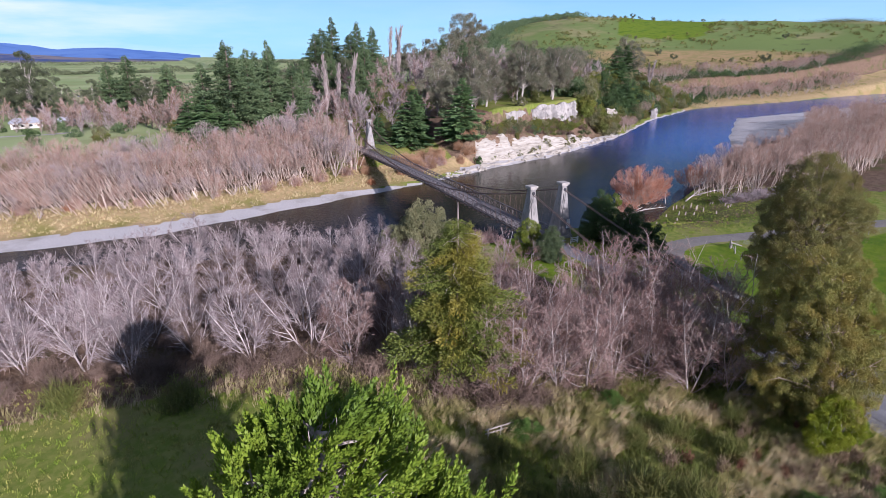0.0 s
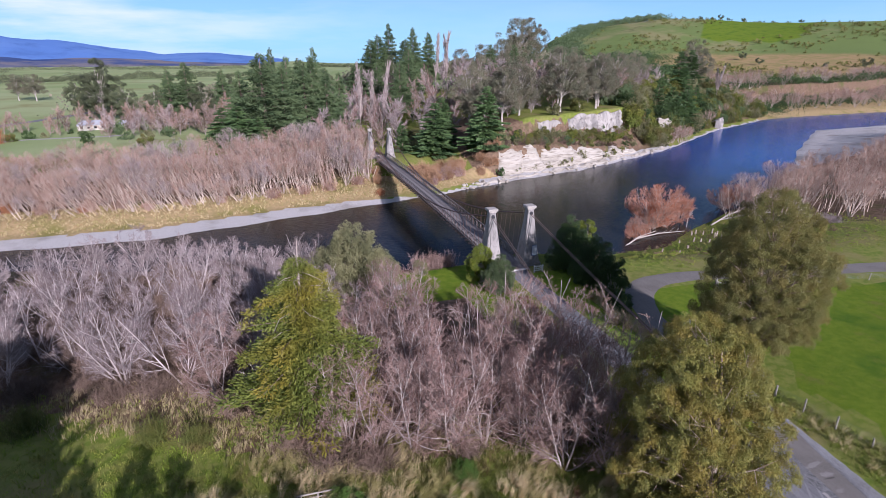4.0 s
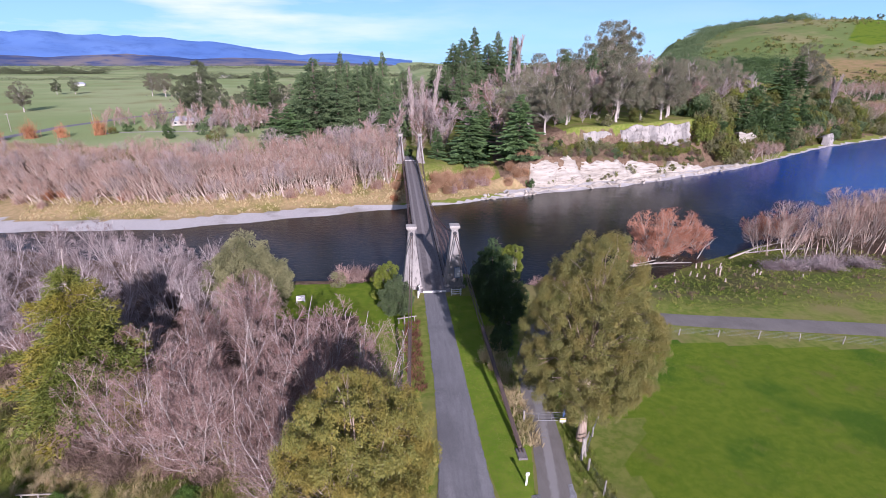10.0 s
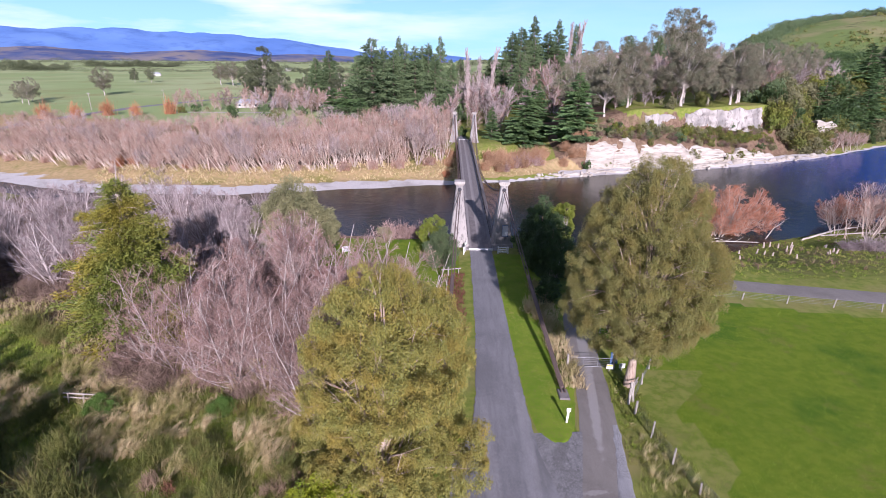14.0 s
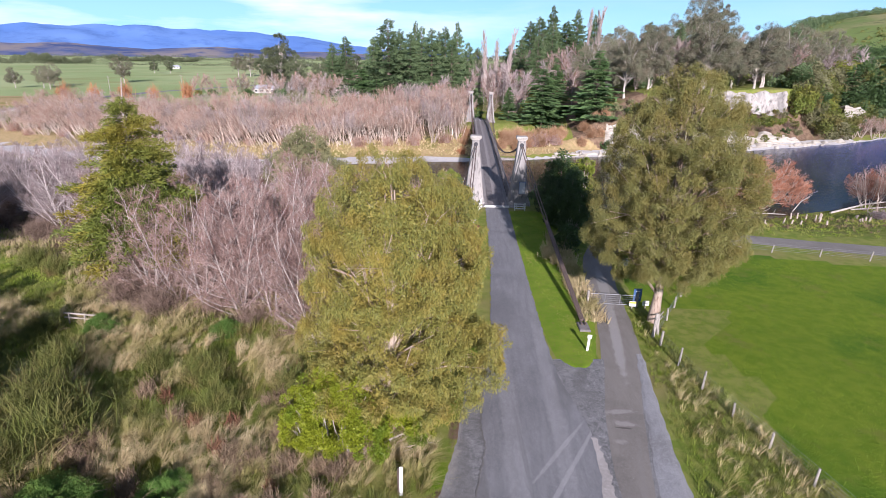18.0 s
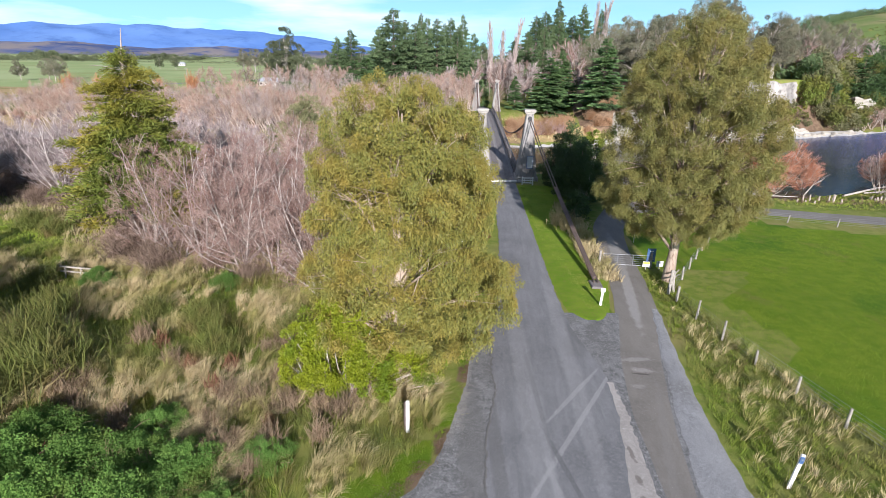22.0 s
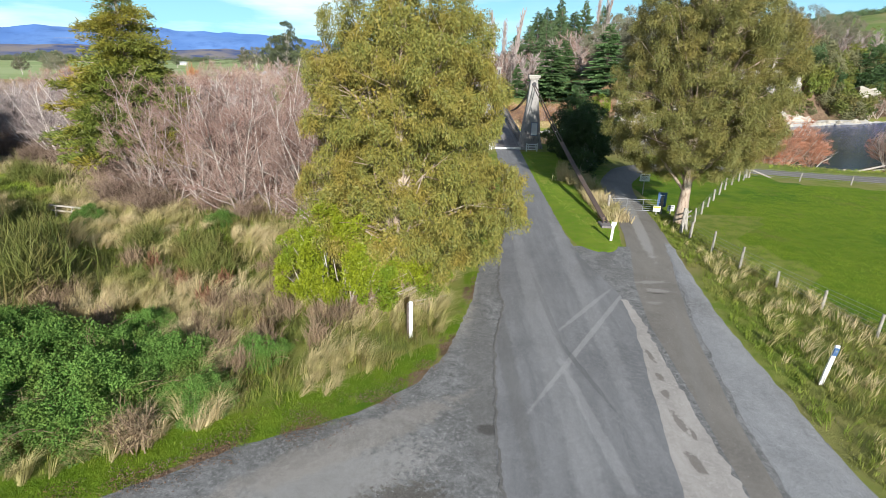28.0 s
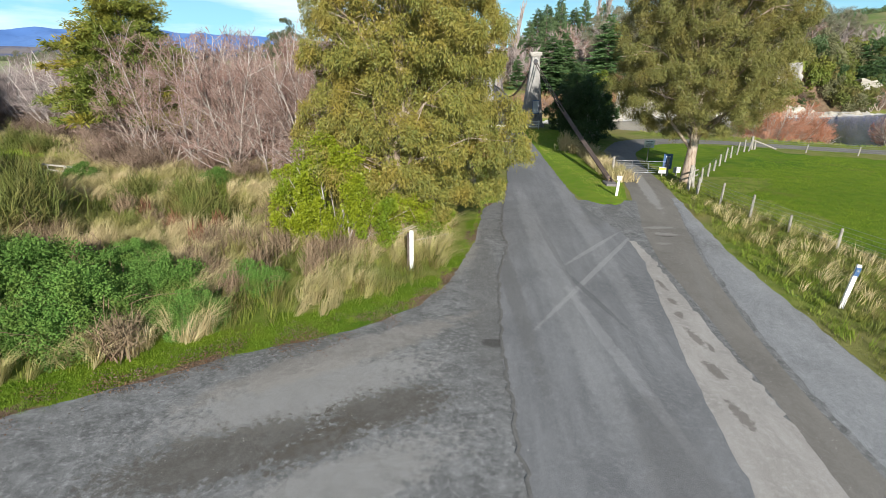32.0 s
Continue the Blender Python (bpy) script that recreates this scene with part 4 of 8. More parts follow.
def land(x, y):
    x, y = np.asarray(x, dtype=float), np.asarray(y, dtype=float)
    dn, df = bank_near(x) - y, y - bank_far(x)
    wn = np.interp(x, [-60, 5, 25, 50, 100, 200, 400], [11, 11, 24, 38, 62, 120, 150])
    near = WATER + (0 - WATER) * sstep(dn / wn) - 0.5 * sstep((x - 15) / 30) * sstep((y + 60) / 40)
    near = near + 0.95 * sstep((x - 150) / 40) * np.clip(dn / 7, 0, 1)
    near = near + 0.12 * wob(x, y, 0.22) * sstep((-x - 12) / 6)
    shelf = np.interp(x, [-60, -30, 0, 30], [8, 7, 3, 2])
    low = WATER + 0.9 * np.clip(df / shelf, 0, 1) + 2.0 * sstep((df - shelf) / 8)
    rise = np.interp(x, [-40, -12, 8, 30], [60, 18, 18, 40])
    low = low + 4.8 * sstep((df - 12) / rise)
    t1 = np.interp(x, [24, 33, 40, 60, 80, 110, 140, 300], [-5, -2, 4.0, 2.4, -0.3, -3.6, -4.5, -5])
    cliff = WATER + 1.2 * np.clip(df / 4, 0, 1) + (t1 - WATER - 1.2) * sstep((df - 6.2) / 3.0)
    top = np.interp(x, [24, 45, 62, 250, 330], [3, 7, 11.3, 12, 6])
    ledge = np.interp(x, [30, 45, 62, 125, 160], [0, 4.5, 3.4, 3.2, 2.5])
    cliff = cliff + (np.maximum(ledge, t1) - t1) * sstep((df - 9) / 8) + (top - np.maximum(ledge, t1)) * sstep((df - 16.5) / np.interp(x, [40, 62, 125, 160], [20, 3.5, 3.5, 18])) + 5 * sstep((df - 40) / 120)
    c = sstep((x - 20) / 16) * (1 - sstep((x - 240) / 90))
    far = low * (1 - c) + cliff * c + 0.25 * wob(x, y, 0.11, 2.0) * sstep((df - 8) / 10)
    z = np.where(df > 0, far, np.where(dn > 0, near, WATER - 1.2 * sstep(np.minimum(-dn, -df) / 7)))
    # the green hill beyond the bend
    dist = np.hypot(x, y)
    bear = np.degrees(np.arctan2(x, y))
    crest = np.interp(bear, [26.3, 27.3, 28.4, 30.5, 35.5, 39, 44, 47, 51, 57, 60, 75, 100, 130], [0, 22, 56, 73, 94, 100, 99, 94, 88, 86, 78, 70, 60, 0])
    z = z + sstep((dist - 520) / 820) * crest * (1 + 0.07 * wob(x, y, 0.006, 1.0) + 0.035 * wob(x, y, 0.017, 4.0)) * np.where(df > 0, 1, 0)
    z = z + 14 * sstep((dist - 250) / 250) * sstep((bear - 16) / 12) * (1 - sstep((bear - 100) / 30)) * np.where(df > 40, 1, 0)
    return z


def ground_z(x, y):
    return float(land(x, y))


def spaced(stops):
    """Coordinates at graded steps: (from, to, step) runs."""
    out = []
    for a, b, s in stops:
        out += list(np.arange(a, b, s))
    return np.array(out + [stops[-1][1]])


gx = spaced([(-4600, -900, 185), (-900, -300, 40), (-300, -110, 8), (-110, 70, 1.0), (70, 160, 2.0), (160, 420, 3), (420, 1700, 24), (1700, 4600, 145)])
gy = spaced([(-900, -200, 70), (-200, -96, 8), (-96, 30, 1.0), (30, 60, 2), (60, 190, 1.4), (190, 320, 4), (320, 1700, 26), (1700, 4700, 150)])
GX, GY = np.meshgrid(gx, gy)
GZ = land(GX, GY)
nx, ny = len(gx), len(gy)
ii = (np.arange(ny - 1)[:, None] * nx + np.arange(nx - 1)[None, :]).ravel()
ground_me = mesh_np("ground", np.stack([GX, GY, GZ], -1).reshape(-1, 3), np.stack([ii, ii + 1, ii + nx + 1, ii + nx], -1), smooth=True)
DF, DN = GY - bank_far(GX), bank_near(GX) - GY
BEAR, DIST = np.degrees(np.arctan2(GX, GY)), np.hypot(GX, GY)
shore = ((GX < 290) & (DF > -3) & (DF < np.interp(GX, [-60, -30, -8, 5], [7, 6.5, 3.5, 1.0]))) | ((DN > -3) & (DN < 1.2))
bar = (GX > 150) & (DN > -3) & (DN < np.interp(GX, [150, 200, 276, 400], [4, 30, 58, 60]))
upbar = (GX > 300) & (DF > -3) & (DF < 9)
cliffy = (GX > 30) & (GX < 150) & (DF > -3) & (DF < 5)
COV = np.zeros((ny, nx, 4))
COV[..., 3] = 1
COV[..., 0] = shore | bar | cliffy
dry = (DF > 3) & (DF < np.interp(GX, [-60, 0, 30, 50], [24, 18, 10, 0]))
COV[..., 1] = dry | ((DF > 52) & (DF < np.interp(GX, [-300, -140, -60, -40], [80, 88, 74, 60])) & (GX < -44)) | ((DF > -1) & (DF < 34) & (GX > 290))
wood = (GX > -96) & (GX < -11.5) & (GY > np.interp(GX, [-96, -60, -45, -32, -22, -12], [-20, -24, -34, -41, -42, -38])) & (DN > 0) & ~((GX > -27) & (GY > -11) & (GY < 2))
bushy = 0.7 * ((DF > 4.5) & (GX > 30) & (GX < 330) & (DF < 60) & (GZ < 10.3))
rwood = (GX > 85) & (DN > 2) & (DN < np.interp(GX, [85, 120, 300], [30, 80, 110])) & (DF < 0)
COV[..., 2] = np.maximum(bushy, wood | ((GX > 260) & (DF > 12) & (DF < 95)) | rwood | ((DF > 20) & (DF < 62) & (GX < -12) & (GX > -160)))
COV2 = np.zeros((ny, nx, 4))
COV2[..., 3] = 1
COV2[..., 0] = ((BEAR > 27) & (DIST > 450)) | (DF > 150) & (BEAR < 24) | (DF > 84) & (GX < -44)
COV2[..., 3] = np.where((BEAR > 26) & (DIST > 400), 0.0, 1.0)
COV2[..., 1] = np.where((BEAR > 27) & (DIST > 480), sstep((DIST - 560) / 120) * sstep((900 - DIST) / 160) * sstep((BEAR - 36) / 6) * (0.95 + 0.3 * wob(GX, GY, 0.012, 5.0)), 0.0)
fenceline = np.interp(GY, [-80, -62, -51, -42, -21, -19], [19.5, 15.2, 12.6, 12.3, 26, 29])
COV2[..., 2] = ((DF < 0) & (GX > fenceline + 1.6 + 1.6 * wob(GX, GY, 0.35, 2.0) + 2.2 * sstep((GY + 52) / 6) * sstep((-34 - GY) / 4)) & (GY < np.interp(GX, [10, 28, 60, 200], [-19.5, -20.5, -25.5, -60]))) | ((GX > -27) & (GX < -3) & (GY > -16) & (GY < 3)) | ((GX > 2.3) & (GX < 5.6) & (GY < -8) & (GY > -47)) | ((GX > 11) & (GX < 30) & (GY < -16) & (GY > -37))
verge = GY - np.interp(GX, [-60, -30, -17, -12.7, -9.6, -7.4, -6.2, -5.2, -4.6, -2.6], [-96, -79, -71, -67.7, -66, -63.8, -61, -56, -49, -44])
COV2[..., 2] = np.maximum(COV2[..., 2], (BEAR > 43.5) & (BEAR < 51.5 + 0.006 * (DIST - 950)) & (DIST > 930) & (DIST < 1400) & (DF > 0))
COV2[..., 2] = np.maximum(COV2[..., 2], (GX > -24) & (GX < -3) & (GY < -44) & (verge > 0.2) & (verge < 2.6))
COV[..., 2] = np.maximum(COV[..., 2], (GX > -30) & (GX < -3) & (GY < -44) & (verge > -1.5) & (verge < 0.2))
for nm, arr in (("cover", COV), ("cover_far", COV2)):
    at = ground_me.color_attributes.new(nm, 'FLOAT_COLOR', 'POINT')
    at.data.foreach_set("color", arr.astype(np.float32).ravel())
ground = part("ground", ground_me, "ground")
tagged(ground, "grassy riverside ground with gravel shores and leaf litter", "ground", kind="structure")

wx = spaced([(-700, -120, 40), (-120, 320, 8), (320, 1500, 40)])
wy0, wy1 = bank_near(wx) - 6, bank_far(wx) + 6
rowsn = 12
WV = np.stack([np.stack([wx, wy0 + (wy1 - wy0) * k / rowsn, np.full(len(wx), WATER)], -1) for k in range(rowsn + 1)])
jj = (np.arange(rowsn)[:, None] * len(wx) + np.arange(len(wx) - 1)[None, :]).ravel()
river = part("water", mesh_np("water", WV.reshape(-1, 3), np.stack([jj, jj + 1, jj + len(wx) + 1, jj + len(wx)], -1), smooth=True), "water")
tagged(river, "dark blue-green river with small ripples", "river", kind="structure")


def strip(name, left, right, material, lift, label, category, kind="structure", width_steps=6, skirt=0.035):
    """A sheet between two edge lines of equal length, laid on the ground, with a skirt."""
    n = len(left)
    V, F = [], []
    for (ax, ay), (bx, by) in zip(left, right):
        for k in range(width_steps + 1):
            f = k / width_steps
            x, y = ax + (bx - ax) * f, ay + (by - ay) * f
            V.append((x, y, ground_z(x, y) + lift - (skirt if k in (0, width_steps) else 0)))
    w = width_steps + 1
    for i in range(n - 1):
        for k in range(width_steps):
            F.append((i * w + k, i * w + k + 1, (i + 1) * w + k + 1, (i + 1) * w + k))
    ob = part(name, mesh_np(name, V, F, smooth=True), material)
    return tagged(ob, label, category, kind=kind)


def resample(pts, n, jitter=0.0, seed=0):
    rng = np.random.default_rng(seed)
    P = np.array(pts, dtype=float)
    s = np.concatenate([[0], np.cumsum(np.linalg.norm(np.diff(P, axis=0), axis=1))])
    t = np.linspace(0, s[-1], n)
    Q = np.stack([np.interp(t, s, P[:, k]) for k in range(2)], -1)
    for _ in range(2):
        Q[1:-1] = (Q[:-2] + 2 * Q[1:-1] + Q[2:]) / 4
    Q[1:-1] += rng.normal(size=(n - 2, 2)) * jitter
    return Q


gravel_l = resample([(-3.4, -46.6), (-4.6, -49), (-5.2, -56), (-6.2, -61), (-7.4, -63.8), (-8.4, -64.9)], 60, 0.04, 1)
gravel_r = resample([(9.0, -45.6), (8.9, -46.4), (8.2, -51), (7.6, -56), (7.35, -60), (7.25, -63), (7.1, -67)], 60, 0.04, 2)
strip("gravel_apron", gravel_l, gravel_r, "gravel_road", 0.03, "loose grey gravel apron where the roads meet", "gravel", width_steps=14)
turn_l = resample([(-7.2, -63.6), (-8.4, -64.9), (-9.6, -66), (-12.7, -67.7), (-17, -71), (-30, -79), (-60, -96)], 110, 0.04, 9)
turn_r = resample([(7.1, -66), (7.0, -69), (7.2, -74), (8.4, -84), (4, -96), (-12, -110), (-40, -130)], 110, 0.04, 10)
strip("gravel_turning", turn_l, turn_r, "gravel_road", 0.034, "wide loose grey gravel turning area beside the road", "gravel", width_steps=14)
road_l = resample([(-1.7, -3), (-1.8, -15), (-2.0, -30), (-2.5, -42), (-3.3, -49.5), (-3.6, -54), (-3.35, -56.2), (-4.0, -60), (-4.1, -64.4), (-4.2, -66.5), (-4.05, -69), (-3.8, -76), (-3, -100)], 260, 0.04, 3)
road_r = resample([(1.7, -3), (1.7, -20), (1.75, -33), (1.85, -43), (2.05, -48.6), (2.6, -51.6), (3.15, -54.5), (3.1, -57.2), (2.7, -60.4), (2.25, -62.6), (1.95, -64.9), (1.55, -67), (1.1, -71), (0.7, -76), (0.2, -84), (-0.6, -100)], 260, 0.035, 4)
strip("road", road_l, road_r, "asphalt", 0.06, "worn grey sealed road leading onto the bridge", "road", width_steps=16, skirt=0.016)
side_l = resample([(1.4, -100), (2.1, -84), (2.6, -74), (2.95, -70.3), (3.25, -66.5), (3.45, -62.7), (3.4, -59), (3.7, -55), (4.6, -50.5), (5.6, -46.5), (6.6, -41), (7.3, -33), (8.6, -24), (12.0, -15.5), (17, -11.8), (25, -11.4), (45, -14.5), (62, -17.8), (95, -26), (160, -50)], 160, 0.03, 5)
side_r = resample([(4.6, -100), (4.2, -84), (4.15, -74), (4.2, -70.2), (4.4, -66.7), (4.87, -63.1), (6.06, -56.7), (7.4, -51), (8.8, -46.5), (9.6, -41), (10.3, -33), (11.6, -25), (15.0, -18.5), (19, -15.6), (26, -15.2), (44, -18.4), (60, -21.5), (92, -30), (157, -54)], 160, 0.03, 6)
strip("side_road", side_l, side_r, "asphalt_old", 0.045, "brown-grey farm road with gravelled wheel tracks", "road", width_steps=8)
verge_a = resample([(3.5, -47.25), (2.75, -46.75), (2.2, -45.4), (1.9, -42.2), (1.8, -31), (1.75, -16), (1.8, -5)], 120, 0.05, 41)
verge_b = resample([(4.1, -47.25), (4.9, -46.9), (5.45, -45.2), (6.1, -42.2), (6.6, -39.7), (7.2, -34), (8.2, -26), (8.4, -5)], 120, 0.05, 42)
strip("grass_verge", verge_a, verge_b, "verge_turf", 0.08, "rounded green grass verge between the two roads", "verge", width_steps=6, skirt=0.075)
far_l = resample([(-1.7, 112), (-3, 125), (-8, 145), (-20, 175)], 24, 0.03, 7)
far_r = resample([(1.7, 112), (1.2, 125), (-3.5, 146), (-16, 178)], 24, 0.03, 8)
strip("far_road", far_l, far_r, "asphalt", 0.05, "narrow sealed road beyond the bridge", "road")

# ---- the suspension bridge ----
SPAN = 111.2
bridge = thing("suspension_bridge", Matrix.Identity(4), "old suspension bridge with concrete towers and timber deck", "bridge")


def deck_z(y):
    return 0.28 + 0.55 * math.sin(math.pi * min(max(y / SPAN, 0), 1))


def tower(x, y):
    k = Kit()
    h = 9.7
    levels = [(-3.0, 1.95, 2.1), (0.0, 1.75, 1.95), (0.5, 1.70, 1.9), (0.52, 1.52, 1.72), (3.2, 1.20, 1.36), (6.5, 0.82, 0.95), (h, 0.52, 0.62)]
    c, rings = 0.12, []
    for z, a, b in levels:
        rings += [(-a + c, -b, z), (a - c, -b, z), (a, -b + c, z), (a, b - c, z), (a - c, b, z), (-a + c, b, z), (-a, b - c, z), (-a, -b + c, z)]
    k.add([Vector(p) + Vector((x, y, 0)) for p in rings], [(8 * r + i, 8 * r + (i + 1) % 8, 8 * r + 8 + (i + 1) % 8, 8 * r + 8 + i) for r in range(len(levels) - 1) for i in range(8)])
    t = part("tower", k, "concrete", bridge, "weathered tapering concrete tower")
    c = Kit()
    c.box((x, y, h + 0.10), (1.30, 1.42, 0.20), bevel=0.03)
    c.box((x, y, h + 0.32), (1.62, 1.72, 0.24), bevel=0.05)
    c.box((x, y, h + 0.52), (1.70, 1.80, 0.18), taper=0.94, bevel=0.04)
    part("tower_cap", c, "concrete_pale", t, "pale moulded concrete cap")
    for s in (-1, 1):
        # solid black stub painted as the cable hole's shade; the shaft is unpierced
        e = Kit()
        e.tube([(x, y + s * 0.60, 9.05), (x, y + s * 0.82, 9.05)], [0.34, 0.30], 12)
        part("saddle", e, "ink", t, "black disc standing in for the shaded cable opening")
        p = Kit()
        p.add([(x - 0.80, y + s * 1.66, 1.2), (x + 0.80, y + s * 1.66, 1.2), (x + 0.32, y + s * 0.80, 8.2), (x - 0.32, y + s * 0.80, 8.2),
               (x - 0.80, y + s * 1.74, 1.2), (x + 0.80, y + s * 1.74, 1.2), (x + 0.32, y + s * 0.88, 8.2), (x - 0.32, y + s * 0.88, 8.2)],
              [(4, 5, 6, 7), (0, 1, 5, 4), (1, 2, 6, 5), (2, 3, 7, 6), (3, 0, 4, 7)])
        part("raised_panel", p, "concrete", t)
    return t


for ty in (0.0, SPAN):
    for tx in (-3.45, 3.45):
        tower(tx, ty)

deck_edge = 1.85
n_plank = 278
plank_me = Kit().box((0, 0, 0), (2 * deck_edge, 0.34, 0.10)).mesh("deck_plank")
plank_me.materials.append(M["deck_wood"])
under = Kit()
for sx in (-1.5, -0.5, 0.5, 1.5):
    for i in range(28):
        y0, y1 = SPAN * i / 28, SPAN * (i + 1) / 28
        under.beam((sx, y0, deck_z(y0) - 0.24), (sx, y1, deck_z(y1) - 0.24), 0.16, 0.3)
part("stringers", under, "timber_dark", bridge)
for i in range(57):
    y = 1.0 + i * (SPAN - 2) / 56
    part("cross_beam", Kit().beam((-2.75, y, deck_z(y) - 0.5), (2.75, y, deck_z(y) - 0.5), 0.24, 0.32), "timber_dark", bridge)
for s in (-1, 1):
    for a in range(8):
        y0, y1 = -3.2 + (SPAN + 6) * a / 8, -3.2 + (SPAN + 6) * (a + 1) / 8
        k = Kit()
        for b in range(4):
            u, v = y0 + (y1 - y0) * b / 4, y0 + (y1 - y0) * (b + 1) / 4
            k.beam((s * 0.85, u, deck_z(u) + 0.055), (s * 0.85, v, deck_z(v) + 0.055), 0.95, 0.04)
        part("running_board", k, "timber_grey", bridge)

# stiffening trusses along both sides
N_PANEL = 48
for s in (-1, 1):
    x = s * 2.15
    truss = tagged(part("truss", Kit().beam((x, 0.4, deck_z(0) - 0.15), (x, 0.8, deck_z(0) - 0.15), 0.1, 0.2), "timber_grey", bridge), "weathered timber lattice truss along the deck")
    for z, w, h, nm in ((1.42, 0.2, 0.14, "top_chord"), (-0.22, 0.2, 0.2, "bottom_chord")):
        k = Kit()
        for i in range(N_PANEL):
            y0, y1 = SPAN * i / N_PANEL, SPAN * (i + 1) / N_PANEL
            k.beam((x, y0, deck_z(y0) + z), (x, y1, deck_z(y1) + z), w, h)
        part(nm, k, "timber_grey", truss)
    for i in range(N_PANEL + 1):
        y = 0.5 + (SPAN - 1) * i / N_PANEL
        part("truss_post", Kit().beam((x, y, deck_z(y) - 0.55), (x, y, deck_z(y) + 1.46), 0.14, 0.14), "timber_grey", truss)
        if i < N_PANEL:
            y2 = 0.5 + (SPAN - 1) * (i + 1) / N_PANEL
            part("brace", Kit().beam((x - 0.06, y, deck_z(y) - 0.15), (x - 0.06, y2, deck_z(y2) + 1.36), 0.07, 0.12), "timber_grey", truss)
            part("brace", Kit().beam((x + 0.06, y, deck_z(y) + 1.36), (x + 0.06, y2, deck_z(y2) - 0.15), 0.07, 0.12), "timber_grey", truss)

# main cables, hangers and back stays
def cable_z(y):
    u = 2 * y / SPAN - 1
    return 1.35 + (9.05 - 1.35) * u * u


for s in (-1, 1):
    def cable_x(y):
        u = abs(2 * y / SPAN - 1)
        return s * (2.75 + 0.70 * u)
    ys = np.linspace(0, SPAN, 61)
    for off in (-0.13, 0.13):
        part("main_cable", Kit().tube([(cable_x(y) + off, y, cable_z(y)) for y in ys], 0.085, 6), "cable", bridge, "thick dark wire cable")
    for i in range(1, 56):
        y = 1.0 + i * (SPAN - 2) / 56
        part("hanger", Kit().tube([(cable_x(y), y, cable_z(y)), (s * 2.68, y, deck_z(y) - 0.4)], 0.032, 5), "cable", bridge)
    for near in (True, False):
        y0, y1 = (0, -41.0) if near else (SPAN, SPAN + 36)
        z1 = 0.35
        x1 = s * 5.35
        for off in (-0.16, 0.16):
            pts = []
            for f in np.linspace(0, 1, 15):
                pts.append((s * 3.45 + off + (x1 - s * 3.45) * f, y0 + (y1 - y0) * f, 9.05 + (z1 - 9.05) * f - 0.45 * math.sin(math.pi * f)))
            part("back_stay", Kit().tube(pts, 0.065, 7), "stay_cover", bridge, "rust-brown bundled back stay cable")
        # boxed lower length of the stay
        k = Kit()
        a, b = 0.55, 0.985
        f0 = lambda f: (s * 3.45 + (x1 - s * 3.45) * f, y0 + (y1 - y0) * f, 9.05 + (z1 - 9.05) * f - 0.45 * math.sin(math.pi * f))
        k.tube([f0(a + (b - a) * q / 6) for q in range(7)], 0.19, 4)
        part("stay_casing", k, "stay_cover", bridge, "weathered timber casing round the stay")
        blk = Kit().box((x1, y1, 0.0), (0.9, 1.5, 0.5), bevel=0.07)
        part("anchor_block", blk, "timber_grey", bridge, "low mossy concrete anchor block")

# bridge ends: white kerb and guard rails
for y in (-3.3, SPAN + 3.2):
    part("end_kerb", Kit().box((0, y, 0.22), (3.7, 0.24, 0.28), bevel=0.03), "white_paint", bridge, "white-painted kerb across the deck end")
abut = Kit().box((0, -1.6, -1.4), (5.2, 3.2, 3.1), bevel=0.05).box((0, SPAN + 1.6, -1.4), (5.2, 3.2, 3.1), bevel=0.05)
part("abutment", abut, "concrete", bridge)


def rail_panel(x, y, turn, w=1.9, mat="white_paint"):
    """A short white gate-like barrier beside the deck end."""
    b = thing("barrier", Matrix.LocRotScale((x, y, ground_z(x, y)), Euler((0, 0, radians(turn))), None), "short white-painted timber barrier beside the bridge end", "barrier", "bridge end barriers")
    for sx in (-1, 1):
        part("post", Kit().box((sx * w / 2, 0, 0.6), (0.14, 0.14, 1.2), bevel=0.01), mat, b)
    for z in (0.35, 0.7, 1.05):
        part("rail", Kit().box((0, -0.09, z), (w + 0.2, 0.05, 0.16), bevel=0.008), mat, b)
    for sx in (-0.32, 0.32):
        part("upright", Kit().box((sx * w, -0.13, 0.7), (0.1, 0.03, 0.75)), mat, b)
    return b


rail_panel(3.3, -4.6, 0, 1.5)
rail_panel(-2.55, -4.4, 78, 1.4)
rail_panel(-2.4, -2.2, 85, 1.5)

# ---- trees ----
TR = np.random.default_rng(11)
first = {}


def stand(kind, meshes, mats, x, y, s, label, group, names=("trunk", "crown"), tall=1.0, z=None, name="bare_tree", category="tree", turn=None):
    """The first thing of a kind with its parts, then copies of it."""
    key = (kind, label)
    m = put(x, y, s, turn, z, TR, tall)
    if key in first:
        return copies(first[key], m)
    me2 = []
    for me, mt in zip(meshes, mats):
        if me.materials and me.materials[0] != M[mt]:
            me = me.copy()
            me.materials.clear()
        me2.append(me)
    first[key] = plant(name, me2, mats, m, label, category, group, names)
    return first[key]


def scatter(n, xs, ys, keep, gap, have=()):
    """Random places at least gap apart where keep(x, y) holds."""
    out = []
    for _ in range(n):
        x, y = TR.uniform(*xs), TR.uniform(*ys)
        if keep(x, y) and all((x - a) ** 2 + (y - b) ** 2 > gap * gap for a, b in out) and all((x - a) ** 2 + (y - b) ** 2 > g * g for a, b, g in have):
            out.append((x, y))
    return out


